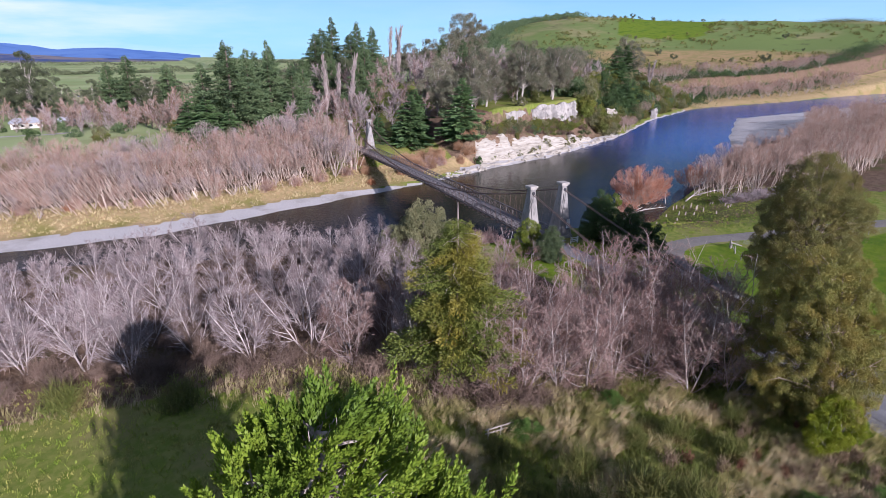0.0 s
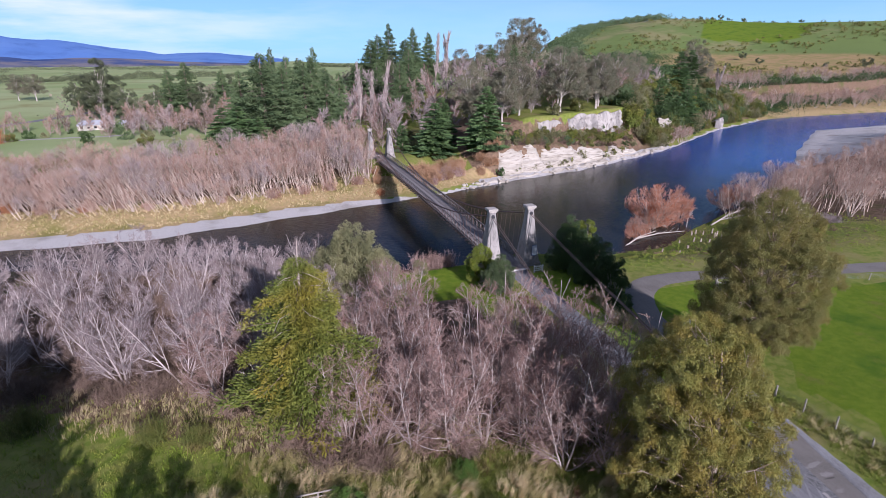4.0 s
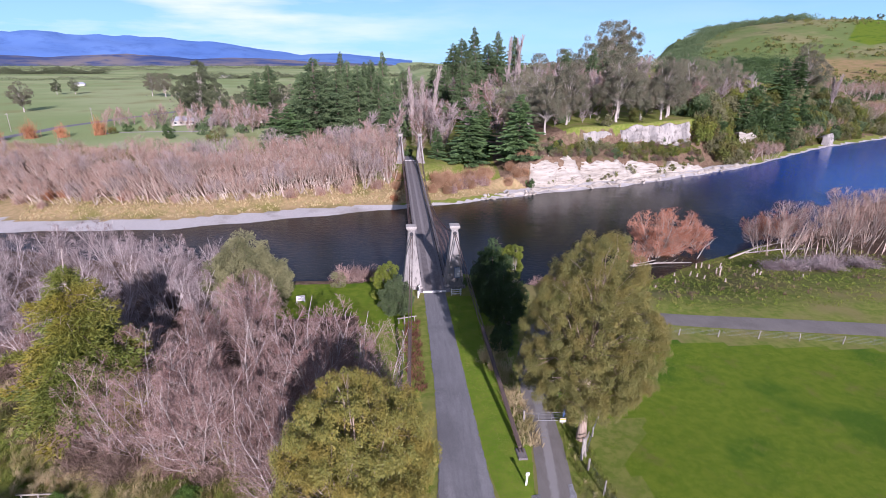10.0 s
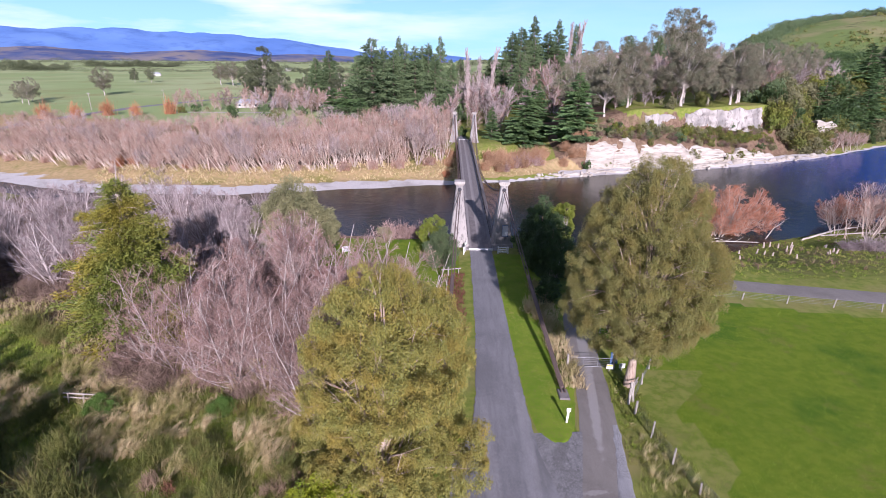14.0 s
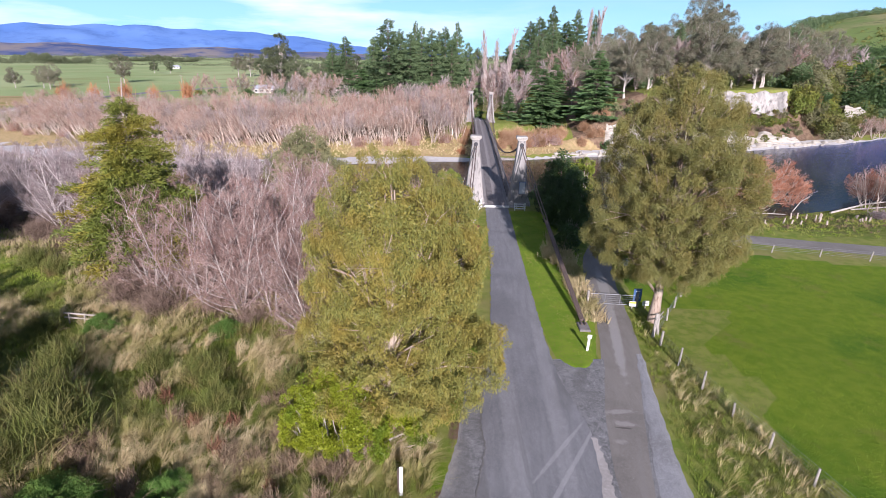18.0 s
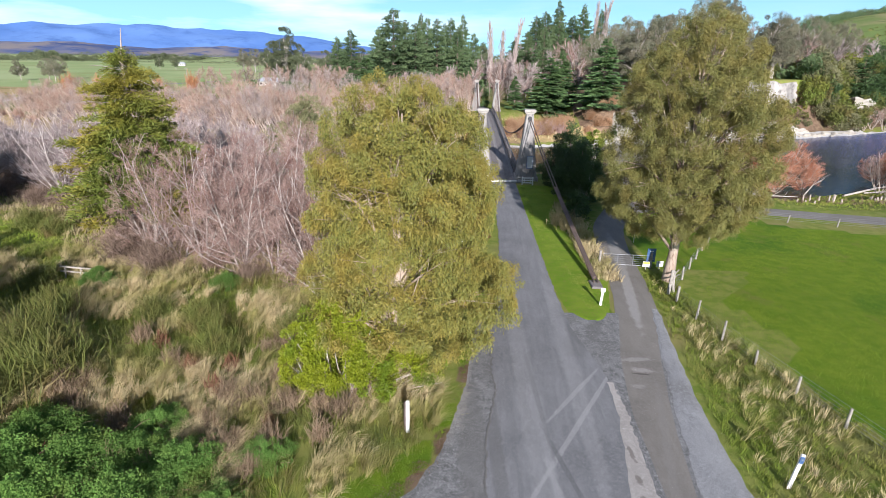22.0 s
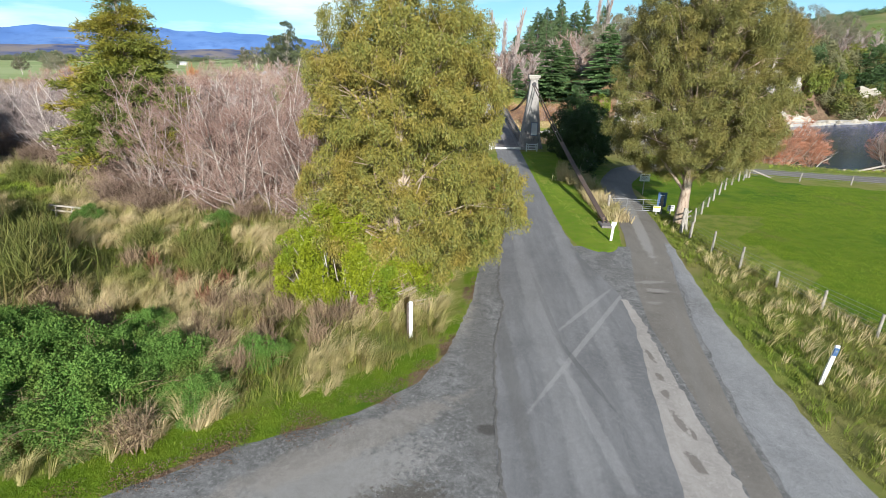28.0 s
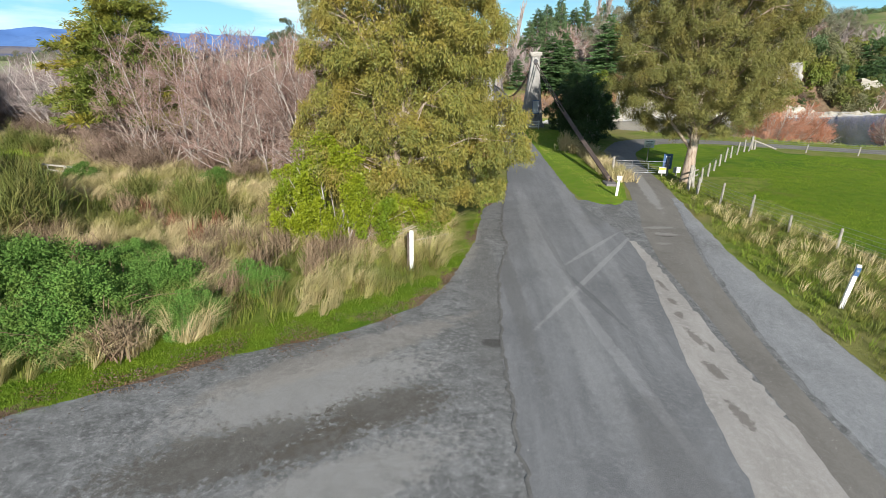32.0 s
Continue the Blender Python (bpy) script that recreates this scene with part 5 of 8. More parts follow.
# the two gums beside the road
def dome_gum(seed, tiers, centre, trunk_pts, trunk_r, gap, bough, twelve, clump_r, per, leaf, droop, hang, core, limbs):
    """A broadleaf evergreen grown over tiers (height, radius): trunk and forked limbs, leafy boughs spaced over the crown, each of several clumps, with dark gaps between."""
    rng = np.random.default_rng(seed)
    C, D = [], []
    for tier in tiers:
        zs, rs = [p[0] for p in tier], [p[1] for p in tier]
        m = 9000
        z = rng.uniform(zs[0], zs[-1], m)
        a = rng.random(m) * 2 * np.pi
        R = np.interp(z, zs, rs)
        keep = rng.random(m) < (R + 0.6) / (max(rs) + 0.6)
        z, a, R = z[keep], a[keep], R[keep]
        lump = np.array([noise.noise((math.cos(q) * 1.7 + seed, math.sin(q) * 1.7, w * 0.33)) + 0.5 * noise.noise((math.cos(q) * 4 + seed, math.sin(q) * 4, w * 0.8)) for q, w in zip(a, z)])
        deep = np.where(rng.random(len(z)) < 0.15, rng.uniform(0.5, 0.85, len(z)), rng.uniform(0.90, 1.0, len(z)))
        R = np.maximum(R * (1 + 0.30 * lump) * deep - 0.5, 0.2)
        slope = -np.gradient(np.interp(np.linspace(zs[0], zs[-1], 50), zs, rs), (zs[-1] - zs[0]) / 49)
        up = np.interp(z, np.linspace(zs[0], zs[-1], 50), slope).clip(-1.2, 3)
        C.append(np.stack([np.cos(a) * R, np.sin(a) * R, z + rng.normal(size=len(z)) * 0.15], -1))
        D.append(unit(np.stack([np.cos(a), np.sin(a), up], -1)))
    C, D = np.concatenate(C), np.concatenate(D)
    order, got = rng.permutation(len(C)), []
    for i in order:
        if not got or np.min(np.sum((C[got] - C[i]) ** 2, 1)) > gap * gap:
            got.append(i)
    C, D = C[got], D[got]
    C[:, :2] += np.array(centre) * np.interp(C[:, 2], [2, 8], [0.4, 1])[:, None]
    T = np.array(trunk_pts, dtype=float)
    rows = []
    for i in range(len(T) - 1):
        rows.append((*T[i], *T[i + 1], trunk_r * (1.3 if i == 0 else 1 - i / len(T)), trunk_r * (1 - (i + 1) / len(T))))
    for i in rng.choice(len(C), size=min(limbs, len(C)), replace=False):
        c = C[i]
        zb = np.clip(c[2] * rng.uniform(0.35, 0.75), T[1, 2], T[-1, 2])
        s = np.array([np.interp(zb, T[:, 2], T[:, 0]), np.interp(zb, T[:, 2], T[:, 1]), zb])
        k = np.linalg.norm(c - s)
        p1 = s + (c - s) * 0.35 + np.array([0, 0, 0.10 * k]) + rng.normal(size=3) * 0.18
        p2 = s + (c - s) * 0.7 + np.array([0, 0, 0.12 * k]) + rng.normal(size=3) * 0.22
        r = trunk_r * rng.uniform(0.14, 0.36)
        rows += [(*s, *p1, r, r * 0.75), (*p1, *p2, r * 0.75, r * 0.45), (*p2, *c, r * 0.45, r * 0.12)]
        for _ in range(3):
            e = p2 + (c - p2) * rng.random() + rng.normal(size=3) * 0.75
            rows.append((*p2, *e, r * 0.3, 0.008))
    trunk = mesh_np("trunk", *tubes_np(rows, 7), smooth=True)
    big = rng.uniform(*bough, len(C))
    b = np.repeat(np.arange(len(C)), twelve)
    w = unit(rng.normal(size=(len(b), 3)) + D[b] * 0.75)
    S = C[b] + w * (big[b] * rng.uniform(0.55, 1.0, len(b)))[:, None] * np.array([1, 1, 0.72])
    S[:, 2] -= 0.35 * big[b] * np.clip(w[:, 0] ** 2 + w[:, 1] ** 2, 0, 1)
    sz = rng.uniform(0.6, 1.35, len(S))
    k = rng.poisson(per * sz ** 2).clip(12)
    idx = np.repeat(np.arange(len(S)), k)
    n = len(idx)
    v = unit(rng.normal(size=(n, 3)) + w[idx] * 0.4)
    P = S[idx] + v * (clump_r * sz[idx] * (0.3 + 0.7 * rng.random(n) ** 0.5))[:, None] * np.array([1, 1, 0.85])
    P[:, 2] -= hang * sz[idx] * rng.random(n) ** 2
    U = rng.normal(size=(n, 3)) * 0.6 + v * 0.45 + np.array([0, 0, -droop])
    V, F = leaves_np(P, U, leaf[0] * rng.uniform(0.6, 1.4, n), leaf[1] * rng.uniform(0.7, 1.3, n), rng)
    j = rng.integers(0, len(C), core)
    Q = C[j] * np.stack([rng.uniform(0.3, 0.8, core)] * 2 + [rng.uniform(0.88, 0.99, core)], -1)
    V, F = merge_np((V, F), leaves_np(Q, rng.normal(size=Q.shape), leaf[0] * 1.3, leaf[1] * 2.2, rng))
    return trunk, mesh_np("crown", V, F)


gum_a = dome_gum(21, ([(8.9, 4.6), (9.8, 5.2), (11.2, 5.0), (12.5, 4.5), (13.8, 3.8), (15.0, 2.7), (15.9, 1.5), (16.3, 0.5)], [(2.6, 3.6), (3.6, 4.8), (5.2, 5.8), (6.5, 5.5), (7.6, 4.4), (8.5, 2.9)]), (0.1, 3.2),
                 ((0, 0, -0.3), (0.05, 0, 2.0), (-0.1, 0.2, 4.2), (0.15, 0.5, 6.8), (0.1, 0.9, 9.5), (0.3, 1.4, 12), (0.2, 1.8, 14.5)), 0.32, 1.45, (0.85, 1.35), 13, 0.36, 150, (0.15, 0.022), 0.9, 0.45, 12000, 80)
plant("gum_tree", gum_a, ("bark_gum", "leaf_gum"), put(-9.0, -55.2, z=0, turn=0), "tall olive-green gum tree with drooping leaves beside the road", "tree")
gum_b = dome_gum(22, ([(8.8, 5.2), (10.4, 5.7), (12.5, 5.5), (15, 5.0), (17.2, 4.3), (18.8, 3.3), (19.9, 2.1), (20.6, 0.9)], [(4.6, 1.8), (5.4, 3.6), (6.6, 5.1), (8.2, 5.8), (9.6, 5.2)]), (0.3, 0.6),
                 ((0, 0, -0.3), (0.05, 0, 2.2), (0.2, 0.1, 4.6), (0.0, 0.2, 8.0), (0.3, 0.3, 12), (0.2, 0.5, 16), (0.4, 0.5, 19)), 0.44, 1.50, (0.85, 1.40), 13, 0.38, 150, (0.145, 0.021), 0.8, 0.4, 9000, 80)
plant("gum_tree", gum_b, ("bark_gum", "leaf_bronze"), put(11.7, -39.2, z=0, turn=0), "tall bronze-green gum tree by the farm gate", "tree")


def cypress_big(seed, height, radius):
    """A broad cypress with upturned finger-like sprays."""
    rng = np.random.default_rng(seed)
    tr = [(0, 0, -0.3, 0, 0, height * 0.6, 0.75, 0.4), (0, 0, height * 0.6, 0.3, 0.2, height - 1.6, 0.4, 0.05)]
    P, U = [], []
    for i in range(210):
        f = rng.random() ** 0.55
        h = height * (0.12 + 0.82 * f)
        R = radius * (1 - f ** 3.0) ** 0.7 + 0.3
        a = rng.random() * 2 * math.pi
        L = R * rng.uniform(0.7, 1.12)
        d = np.array([math.cos(a), math.sin(a), 0])
        side = np.array([-d[1], d[0], 0])
        s, e = np.array([0, 0, h - 0.22 * L]), d * L + np.array([0, 0, h + 0.04 * L])
        tr.append((*s, *e, 0.09, 0.025))
        dead = rng.random() < 0.12
        for j in range(int(4 + L * 2.4)):
            t = rng.uniform(0.25, 1.04)
            b = s + (e - s) * t + side * rng.uniform(-1, 1) * (0.75 - 0.35 * t)
            g = unit(d * rng.uniform(0.25, 0.6) + side * rng.uniform(-0.2, 0.2) + np.array([0.35, 0.12, rng.uniform(0.6, 0.95)]))
            fl = rng.uniform(0.6, 1.35)
            if dead and t < 0.8:
                tr.append((*b, *(b + unit(g + rng.normal(size=3) * 0.5) * fl * 0.8), 0.03, 0.008))
                continue
            for branch in range(3):
                q = b + g * fl * 0.28 * branch
                gg = unit(g + side * (branch - 1) * rng.uniform(0.1, 0.5))
                n = 46
                u = rng.random(n)
                w = unit(rng.normal(size=(n, 3)))
                P.append(q + gg * (fl * (0.8 - 0.12 * branch) * u)[:, None] + w * (0.13 * (1.08 - u) * (0.5 + 0.5 * rng.random(n)))[:, None])
                U.append(gg * 1.1 + w * 0.6)
    P, U = np.concatenate(P), np.concatenate(U)
    n = 26000
    f = rng.random(n) ** 0.7
    a, q = rng.random(n) * 2 * np.pi, rng.random(n) ** 0.5 * np.where(f < 0.75, 0.9, 0.6)
    R = radius * (1 - f ** 3.0) ** 0.7 * q
    inner = np.stack([np.cos(a) * R, np.sin(a) * R, height * (0.04 + 0.78 * f)], -1)
    V, F = merge_np(leaves_np(P, U, 0.13 * rng.uniform(0.7, 1.3, len(P)), 0.032, rng), leaves_np(inner, rng.normal(size=(n, 3)), 0.6, 0.16, rng))
    return mesh_np("trunk", *tubes_np(tr, 5), smooth=True), mesh_np("crown", V, F)


plant("cypress", cypress_big(31, 25.2, 6.3), ("bark_pale", "leaf_cypress"), put(-56.1, -65.7, turn=0), "large bright green cypress with upturned sprays and dead limbs", "tree")
hedge = conifer(33, 20, 5.0, 26, 10, 0.05, -0.1, 0.5, 0.55, 60, (0.7, 0.18))
for x, y, s in ((-44.5, -70, 0.75), (-41, -72, 0.74), (-37, -73, 0.68), (-33, -74, 0.70), (-49, -70, 0.74)):
    stand("hedge", hedge, ("bark_brown", "leaf_cypress"), x, y, s, "dense green cypress in the shelter row", "cypress row", name="cypress")

# bare trees on the near bank
grey = [fan_tree(40 + i, h, w, st, 0.52, (12, 11, 9), 0.16, 0.125, 0.0125) for i, (h, w, st) in enumerate(((11.0, 4.4, 4), (12.0, 4.6, 3), (10.2, 4.2, 5), (11.4, 5.0, 4)))]
red = [fan_tree(60 + i, h, w, st, 0.30, (15, 9, 9), 0.12, 0.105, 0.0115) for i, (h, w, st) in enumerate(((11.6, 3.6, 2), (12.8, 3.8, 2), (10.6, 4.0, 3)))]

def near_ok(x, y):
    edge = np.interp(x, [-96, -66, -57, -47, -38, -29, -22, -12, -8], [-14, -18, -22, -24, -35.5, -41, -42, -45, -46])
    if y < edge or y > bank_near(x) - 3.0 or (x > -29 and y > -13) or (x > -25 and y > np.interp(x, [-25, -20, -8], [-18, -30, -34])):
        return False
    return x < np.interp(y, [-46, -40, -34, -22, -14], [-11.5, -11.0, -13.5, -20, -24])


near_spots = scatter(9000, (-95, -6), (-46, 14), near_ok, 4.9, [(-35.8, -33.8, 4.6)])
for i, (x, y) in enumerate(near_spots):
    if (y < np.interp(x, [-60, -36, -8], [-30, -22, -10]) or (x > -30 and y < -14)) and TR.random() < np.interp(x, [-45, -24], [0.35, 0.85]):
        j = i % 3
        stand("r%d" % j, red[j], ("bark_grey", "twig_red"), x, y, TR.uniform(0.72, 1.16), "leafless tree with pale stems and reddish-brown twigs", "bare trees on the near bank")
    else:
        j = i % 4
        stand("g%d" % j, grey[j], ("bark_silver", "twig_grey"), x, y, TR.uniform(0.66, 1.12) * np.interp(y, [-24, -10, 10], [1.0, 0.86, 0.7]), "leafless silver-grey tree with forking limbs", "bare trees on the near bank")
for i, (x, y) in enumerate(((-21, -41), (-18.6, -39.5), (-24, -40.5), (-27.4, -40), (-30.2, -38.6), (-16.4, -41.8), (-14.2, -40.2), (-22.6, -36.2), (-26, -35.4), (-33.4, -37.4), (-12.6, -44.4), (-13.6, -37.0), (-16.2, -34.0), (-10.4, -42.4), (-15.6, -46.0), (-17.6, -30.8), (-12.2, -48.2), (-10.4, -38.0), (-9.2, -42.4), (-8.6, -36.2), (-10.6, -33.4), (-12.4, -29.6), (-8.8, -46.4), (-13.8, -33.0))):
    stand("r%d" % (i % 3), red[i % 3], ("bark_grey", "twig_red"), x, y, TR.uniform(0.9, 1.08), "leafless tree with pale stems and reddish-brown twigs", "bare trees on the near bank")
# added undergrowth whose dark leaf tone deepens the gum tree's shade
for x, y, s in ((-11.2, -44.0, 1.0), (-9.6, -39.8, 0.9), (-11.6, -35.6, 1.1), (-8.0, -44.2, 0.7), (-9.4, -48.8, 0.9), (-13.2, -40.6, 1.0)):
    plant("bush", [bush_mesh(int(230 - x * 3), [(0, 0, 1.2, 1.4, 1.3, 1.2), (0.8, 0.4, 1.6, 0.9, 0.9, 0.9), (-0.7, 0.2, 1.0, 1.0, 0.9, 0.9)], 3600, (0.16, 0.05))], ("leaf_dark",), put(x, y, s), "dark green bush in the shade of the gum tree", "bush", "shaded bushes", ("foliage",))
scrub = [twig_bush(200 + i, 2.4, 2.6, 420, 0.013) for i in range(2)]
for i, (x, y) in enumerate(scatter(4000, (-95, -9), (-43, 12), lambda x, y: near_ok(x, y + 1.5) or near_ok(x, y), 3.7)):
    stand("s%d" % (i % 2), [scrub[i % 2]], ("twig_brown",), x, y, TR.uniform(0.6, 1.25), "low tangle of leafless brown undergrowth", "undergrowth", ("foliage",), name="shrub", category="shrub")

# golden conifer with a dead top among them
golden_me = conifer(72, 17.4, 5.8, 42, 12, 0.20, 0.16, 0.5, 0.58, 300, (0.32, 0.05), 0.32, 0.6, 0.12)
golden = plant("golden_cypress", golden_me, ("bark_brown", "leaf_golden"), put(-35.8, -33.8, turn=40), "yellow-green conifer with a dead top among bare trees", "tree")
spike = Kit().tube([(0, 0, 13.5), (0.1, 0, 16.4), (0.45, 0.2, 19.0)], [0.15, 0.10, 0.03], 7)
for k in range(24):
    a, h, l = TR.random() * 6.28, TR.uniform(9.0, 16.2), TR.uniform(2.6, 5.6)
    l *= 1 if h < 13.5 else 0.55
    spike.tube([(0.1, 0, h), (math.cos(a) * l * 0.6, math.sin(a) * l * 0.6, h + 0.08 * l), (math.cos(a + 0.15) * l, math.sin(a + 0.15) * l, h + TR.uniform(-0.15, 0.15) * l)], [0.045, 0.028, 0.009], 5)
part("dead_top", spike, "bark_pale", golden, "bleached dead spike and bare branches")

# willows of the far bank
wil = [fan_tree(80 + i, h, w, st, 0.60, (9, 22, 0), 0.40, 0.13, 0.017, 2, 0.03) for i, (h, w, st) in enumerate(((11, 5.4, 6), (12, 5.8, 7), (9.5, 5.0, 6), (11, 6.0, 7)))]


def flat_ok(x, y):
    dn = float(bank_near(x)) - y
    return np.interp(x, [76, 120, 180, 330], [5, 9, 34, 66]) < dn < np.interp(x, [76, 110, 200, 330], [20, 46, 84, 120])


def far_ok(x, y):
    df = y - float(bank_far(x))
    return np.interp(x, [-170, -60, -30, -6], [16, 15, 13, 15]) < df < np.interp(x, [-170, -100, -50, -6], [56, 60, 62, 44])


for i, (x, y) in enumerate(scatter(7000, (-178, -6), (75, 150), far_ok, 5.7)):
    j = i % 4
    back = (y - float(bank_far(x))) > 26
    lab = ("leafless willow with pale leaning stems and pinkish twigs", "twig_pink") if TR.random() < 0.72 else ("leafless grey willow with pale leaning stems", "twig_grey")
    stand("w%d" % j, wil[j], ("bark_willow", lab[1]), x, y, TR.uniform(0.8, 1.3) * (np.interp(x, [-110, -60, -40, -30], [0.62, 0.66, 0.8, 1]) if not back else np.interp(x, [-110, -60, -30], [0.7, 0.85, 1])), lab[0], "willows on the far bank", name="willow")


def thicket(seed, n, keep, xs, ys, hmin, hmax, lean, label):
    """Many thin stems standing in a band, with finer pink twigs at the top."""
    rng = np.random.default_rng(seed)
    stems, tops = [], []
    while n > 0:
        x, y = rng.uniform(*xs), rng.uniform(*ys)
        if not keep(x, y):
            continue
        n -= 1
        z = ground_z(x, y)
        h = rng.uniform(hmin, hmax) * np.interp(x, [-110, -60, -30], [0.72, 0.8, 1])
        d = unit(np.array([lean(x) + rng.normal() * 0.20, rng.normal() * 0.22 - 0.05, 1.0]))
        a = np.array([x, y, z - 0.2])
        m = a + d * h * 0.5 + rng.normal(size=3) * 0.2
        e = m + unit(d + np.array([0, 0, 0.35])) * h * 0.5
        stems += [(*a, *m, 0.085, 0.06), (*m, *e, 0.055, 0.02)]
        for _ in range(14):
            s = m + (e - m) * rng.uniform(0.0, 0.95)
            tops.append((*s, *(s + unit(d + rng.normal(size=3) * 0.38 + np.array([0, 0, 0.4])) * h * rng.uniform(0.14, 0.30)), 0.020, 0.009))
    for rows, mat, nm in ((stems, "twig_willow", "willow_stems"), (tops, "twig_pink", "willow_twigs")):
        tagged(part(nm, mesh_np(nm, *ribbons_np(rows, rng)), mat), label, "willows", kind="stuff")


thicket(501, 2600, lambda x, y: far_ok(x, y), (-175, -5), (74, 146), 6.5, 11.0, lambda x: np.interp(x, [-110, -60, -25], [-0.6, -0.42, -0.1]), "dense band of thin leafless willow stems")
thicket(502, 1500, lambda x, y: flat_ok(x, y), (78, 330), (0, 150), 6, 10, lambda x: 0.0, "pinkish band of thin leafless willow stems")
thick = [twig_bush(215 + i, 2.6, 4.6, 200, 0.022) for i in range(2)]
for i, (x, y) in enumerate(scatter(2500, (-170, -6), (74, 130), lambda x, y: far_ok(x, y + 1.5), 7.5)):
    stand("th%d" % (i % 2), [thick[i % 2]], ("twig_pink",), x, y, TR.uniform(0.45, 0.95), "tangled leafless willow thicket", "willow thickets", ("foliage",), name="thicket", category="shrub")
orange = twig_bush(210, 2.2, 3.4, 220, 0.02)
for x, y, s in ((-66, 112, 1.3), (-64, 115, 1.1), (-108, 82, 1.0), (-104, 84, 0.9), (-86, 80, 0.6), (56, 32, 0.9), (59, 34, 0.8), (21, 12, 0.8), (24, 12.5, 0.9), (27, 14, 0.75), (-15, 3, 0.8), (-12.5, 3.5, 0.9), (-10, 3.4, 0.85), (13, 88, 0.8), (16, 91, 1.1), (20, 94, 1.15), (24, 95, 1.0), (-6, 82, 0.7)):
    stand("or", [orange], ("twig_orange",) if y > 20 and x != 13 and not (10 < x < 26) else ("twig_red",), x, y, s, "rust-orange leafless shrub near the water" if y > 20 and not (10 < x < 26) else "reddish leafless shrub near the water", "waterside shrubs", ("foliage",), name="shrub", category="shrub")


# willows of the right-hand flat and up the river
for i, (x, y) in enumerate(scatter(5000, (78, 330), (0, 150), flat_ok, 8.4)):
    j = i % 4
    stand("v%d" % j, wil[j], ("bark_willow", "twig_pink"), x, y, TR.uniform(0.8, 1.15), "leafless pinkish willow on the river flat", "willows on the river flat", name="willow")
for i, (x, y) in enumerate(scatter(700, (270, 620), (215, 330), lambda x, y: 12 < y - float(bank_far(x)) < 60, 8.5)):
    stand("v%d" % (i % 4), wil[i % 4], ("bark_pale", "twig_pink"), x, y, TR.uniform(0.9, 1.3), "leafless pinkish willow on the river flat", "willows on the river flat", name="willow")
for i, (x, y, s) in enumerate(((150, 141, 0.75), (155, 144, 0.8), (161, 146, 0.9), (167, 150, 0.8), (172, 153, 0.7), (216, 188, 0.9), (222, 194, 1.0), (229, 199, 1.0), (236, 202, 0.9), (243, 207, 0.9))):
    stand("v%d" % (i % 4), wil[i % 4], ("bark_willow", "twig_pink"), x, y, s, "leafless pinkish willow on the river flat", "willows on the river flat", name="willow")
rose = [fan_tree(95 + i, 9.5, 6.2, 7, 0.80, (10, 11, 8), 0.22, 0.14, 0.018) for i in range(2)]
for i, (x, y, s) in enumerate(((54, 30, 1.25), (60, 32.5, 1.15), (48, 27, 0.55), (66, 34, 0.7), (45, 25.5, 0.45), (86, 40, 0.8), (93, 42, 0.8))):
    stand("ro%d" % (i % 2), rose[i % 2], ("bark_willow", "twig_rose"), x, y, s, "spreading leafless willow with rosy-red twigs by the water", "red willows", name="willow")
for x, y, s in ((54, 31, 0.75), (58, 30, 0.6), (50, 28, 0.55), (79, 30, 0.8), (46, 26, 0.5)):
    stand("w0", wil[0], ("bark_pale", "twig_pink"), x, y, s, "leafless willow with pale leaning stems and pinkish twigs", "willows on the far bank", name="willow")

# conifers beyond the river
spire = [conifer(100 + i, 30, 7.6, 34, 11, 0.03, 0.10, 0.5, 0.75, 150, (0.60, 0.13), 0.24, 0.7, 0.26) for i in range(2)]
cedar = [conifer(110 + i, 18, 6.8, 17, 17, 0.03, 0.06, 0.5, 0.66, 330, (0.50, 0.13), 0.2, 0.14) for i in range(2)]
for x, y, h, w in ((-38, 153, 36, 1.6), (-30, 163, 31, 1.3), (-21, 168, 33, 1.2), (-12, 166, 30, 1.1), (-27, 188, 35, 1.1), (-16, 192, 35, 1.1), (-47, 170, 29, 1.3), (-5, 176, 28, 1.1), (-36, 178, 33, 1.2), (-33, 223, 39, 0.75), (-11, 232, 39.5, 0.75), (-20, 215, 34, 1.1),
                   (-78, 255, 32, 1.4), (-88, 262, 28, 1.3), (-60, 262, 28, 1.3), (40, 340, 36, 1.5), (59, 362, 44, 0.9), (76, 352, 40, 1.0), (48, 352, 38, 1.6), (24, 310, 29, 1.7), (90, 358, 37, 1.1), (66, 336, 31, 1.8), (2, 318, 28, 1.7), (30, 205, 27, 1.2), (40, 225, 29, 1.2), (25, 240, 30, 1.2), (95, 240, 26, 1.2), (115, 250, 26, 1.2)):
    j = int(x + y) % 2
    sc = h / 30
    m = Matrix.LocRotScale((x, y, ground_z(x, y)), Euler((0, 0, TR.random() * 6.28)), (sc * w, sc * w, sc))
    key = ("spire%d" % j, "")
    if key in first:
        copies(first[key], m)
    else:
        first[key] = plant("conifer", spire[j], ("bark_brown", "leaf_conifer"), m, "tall dark green conifer beyond the river", "tree", "conifers beyond the river")
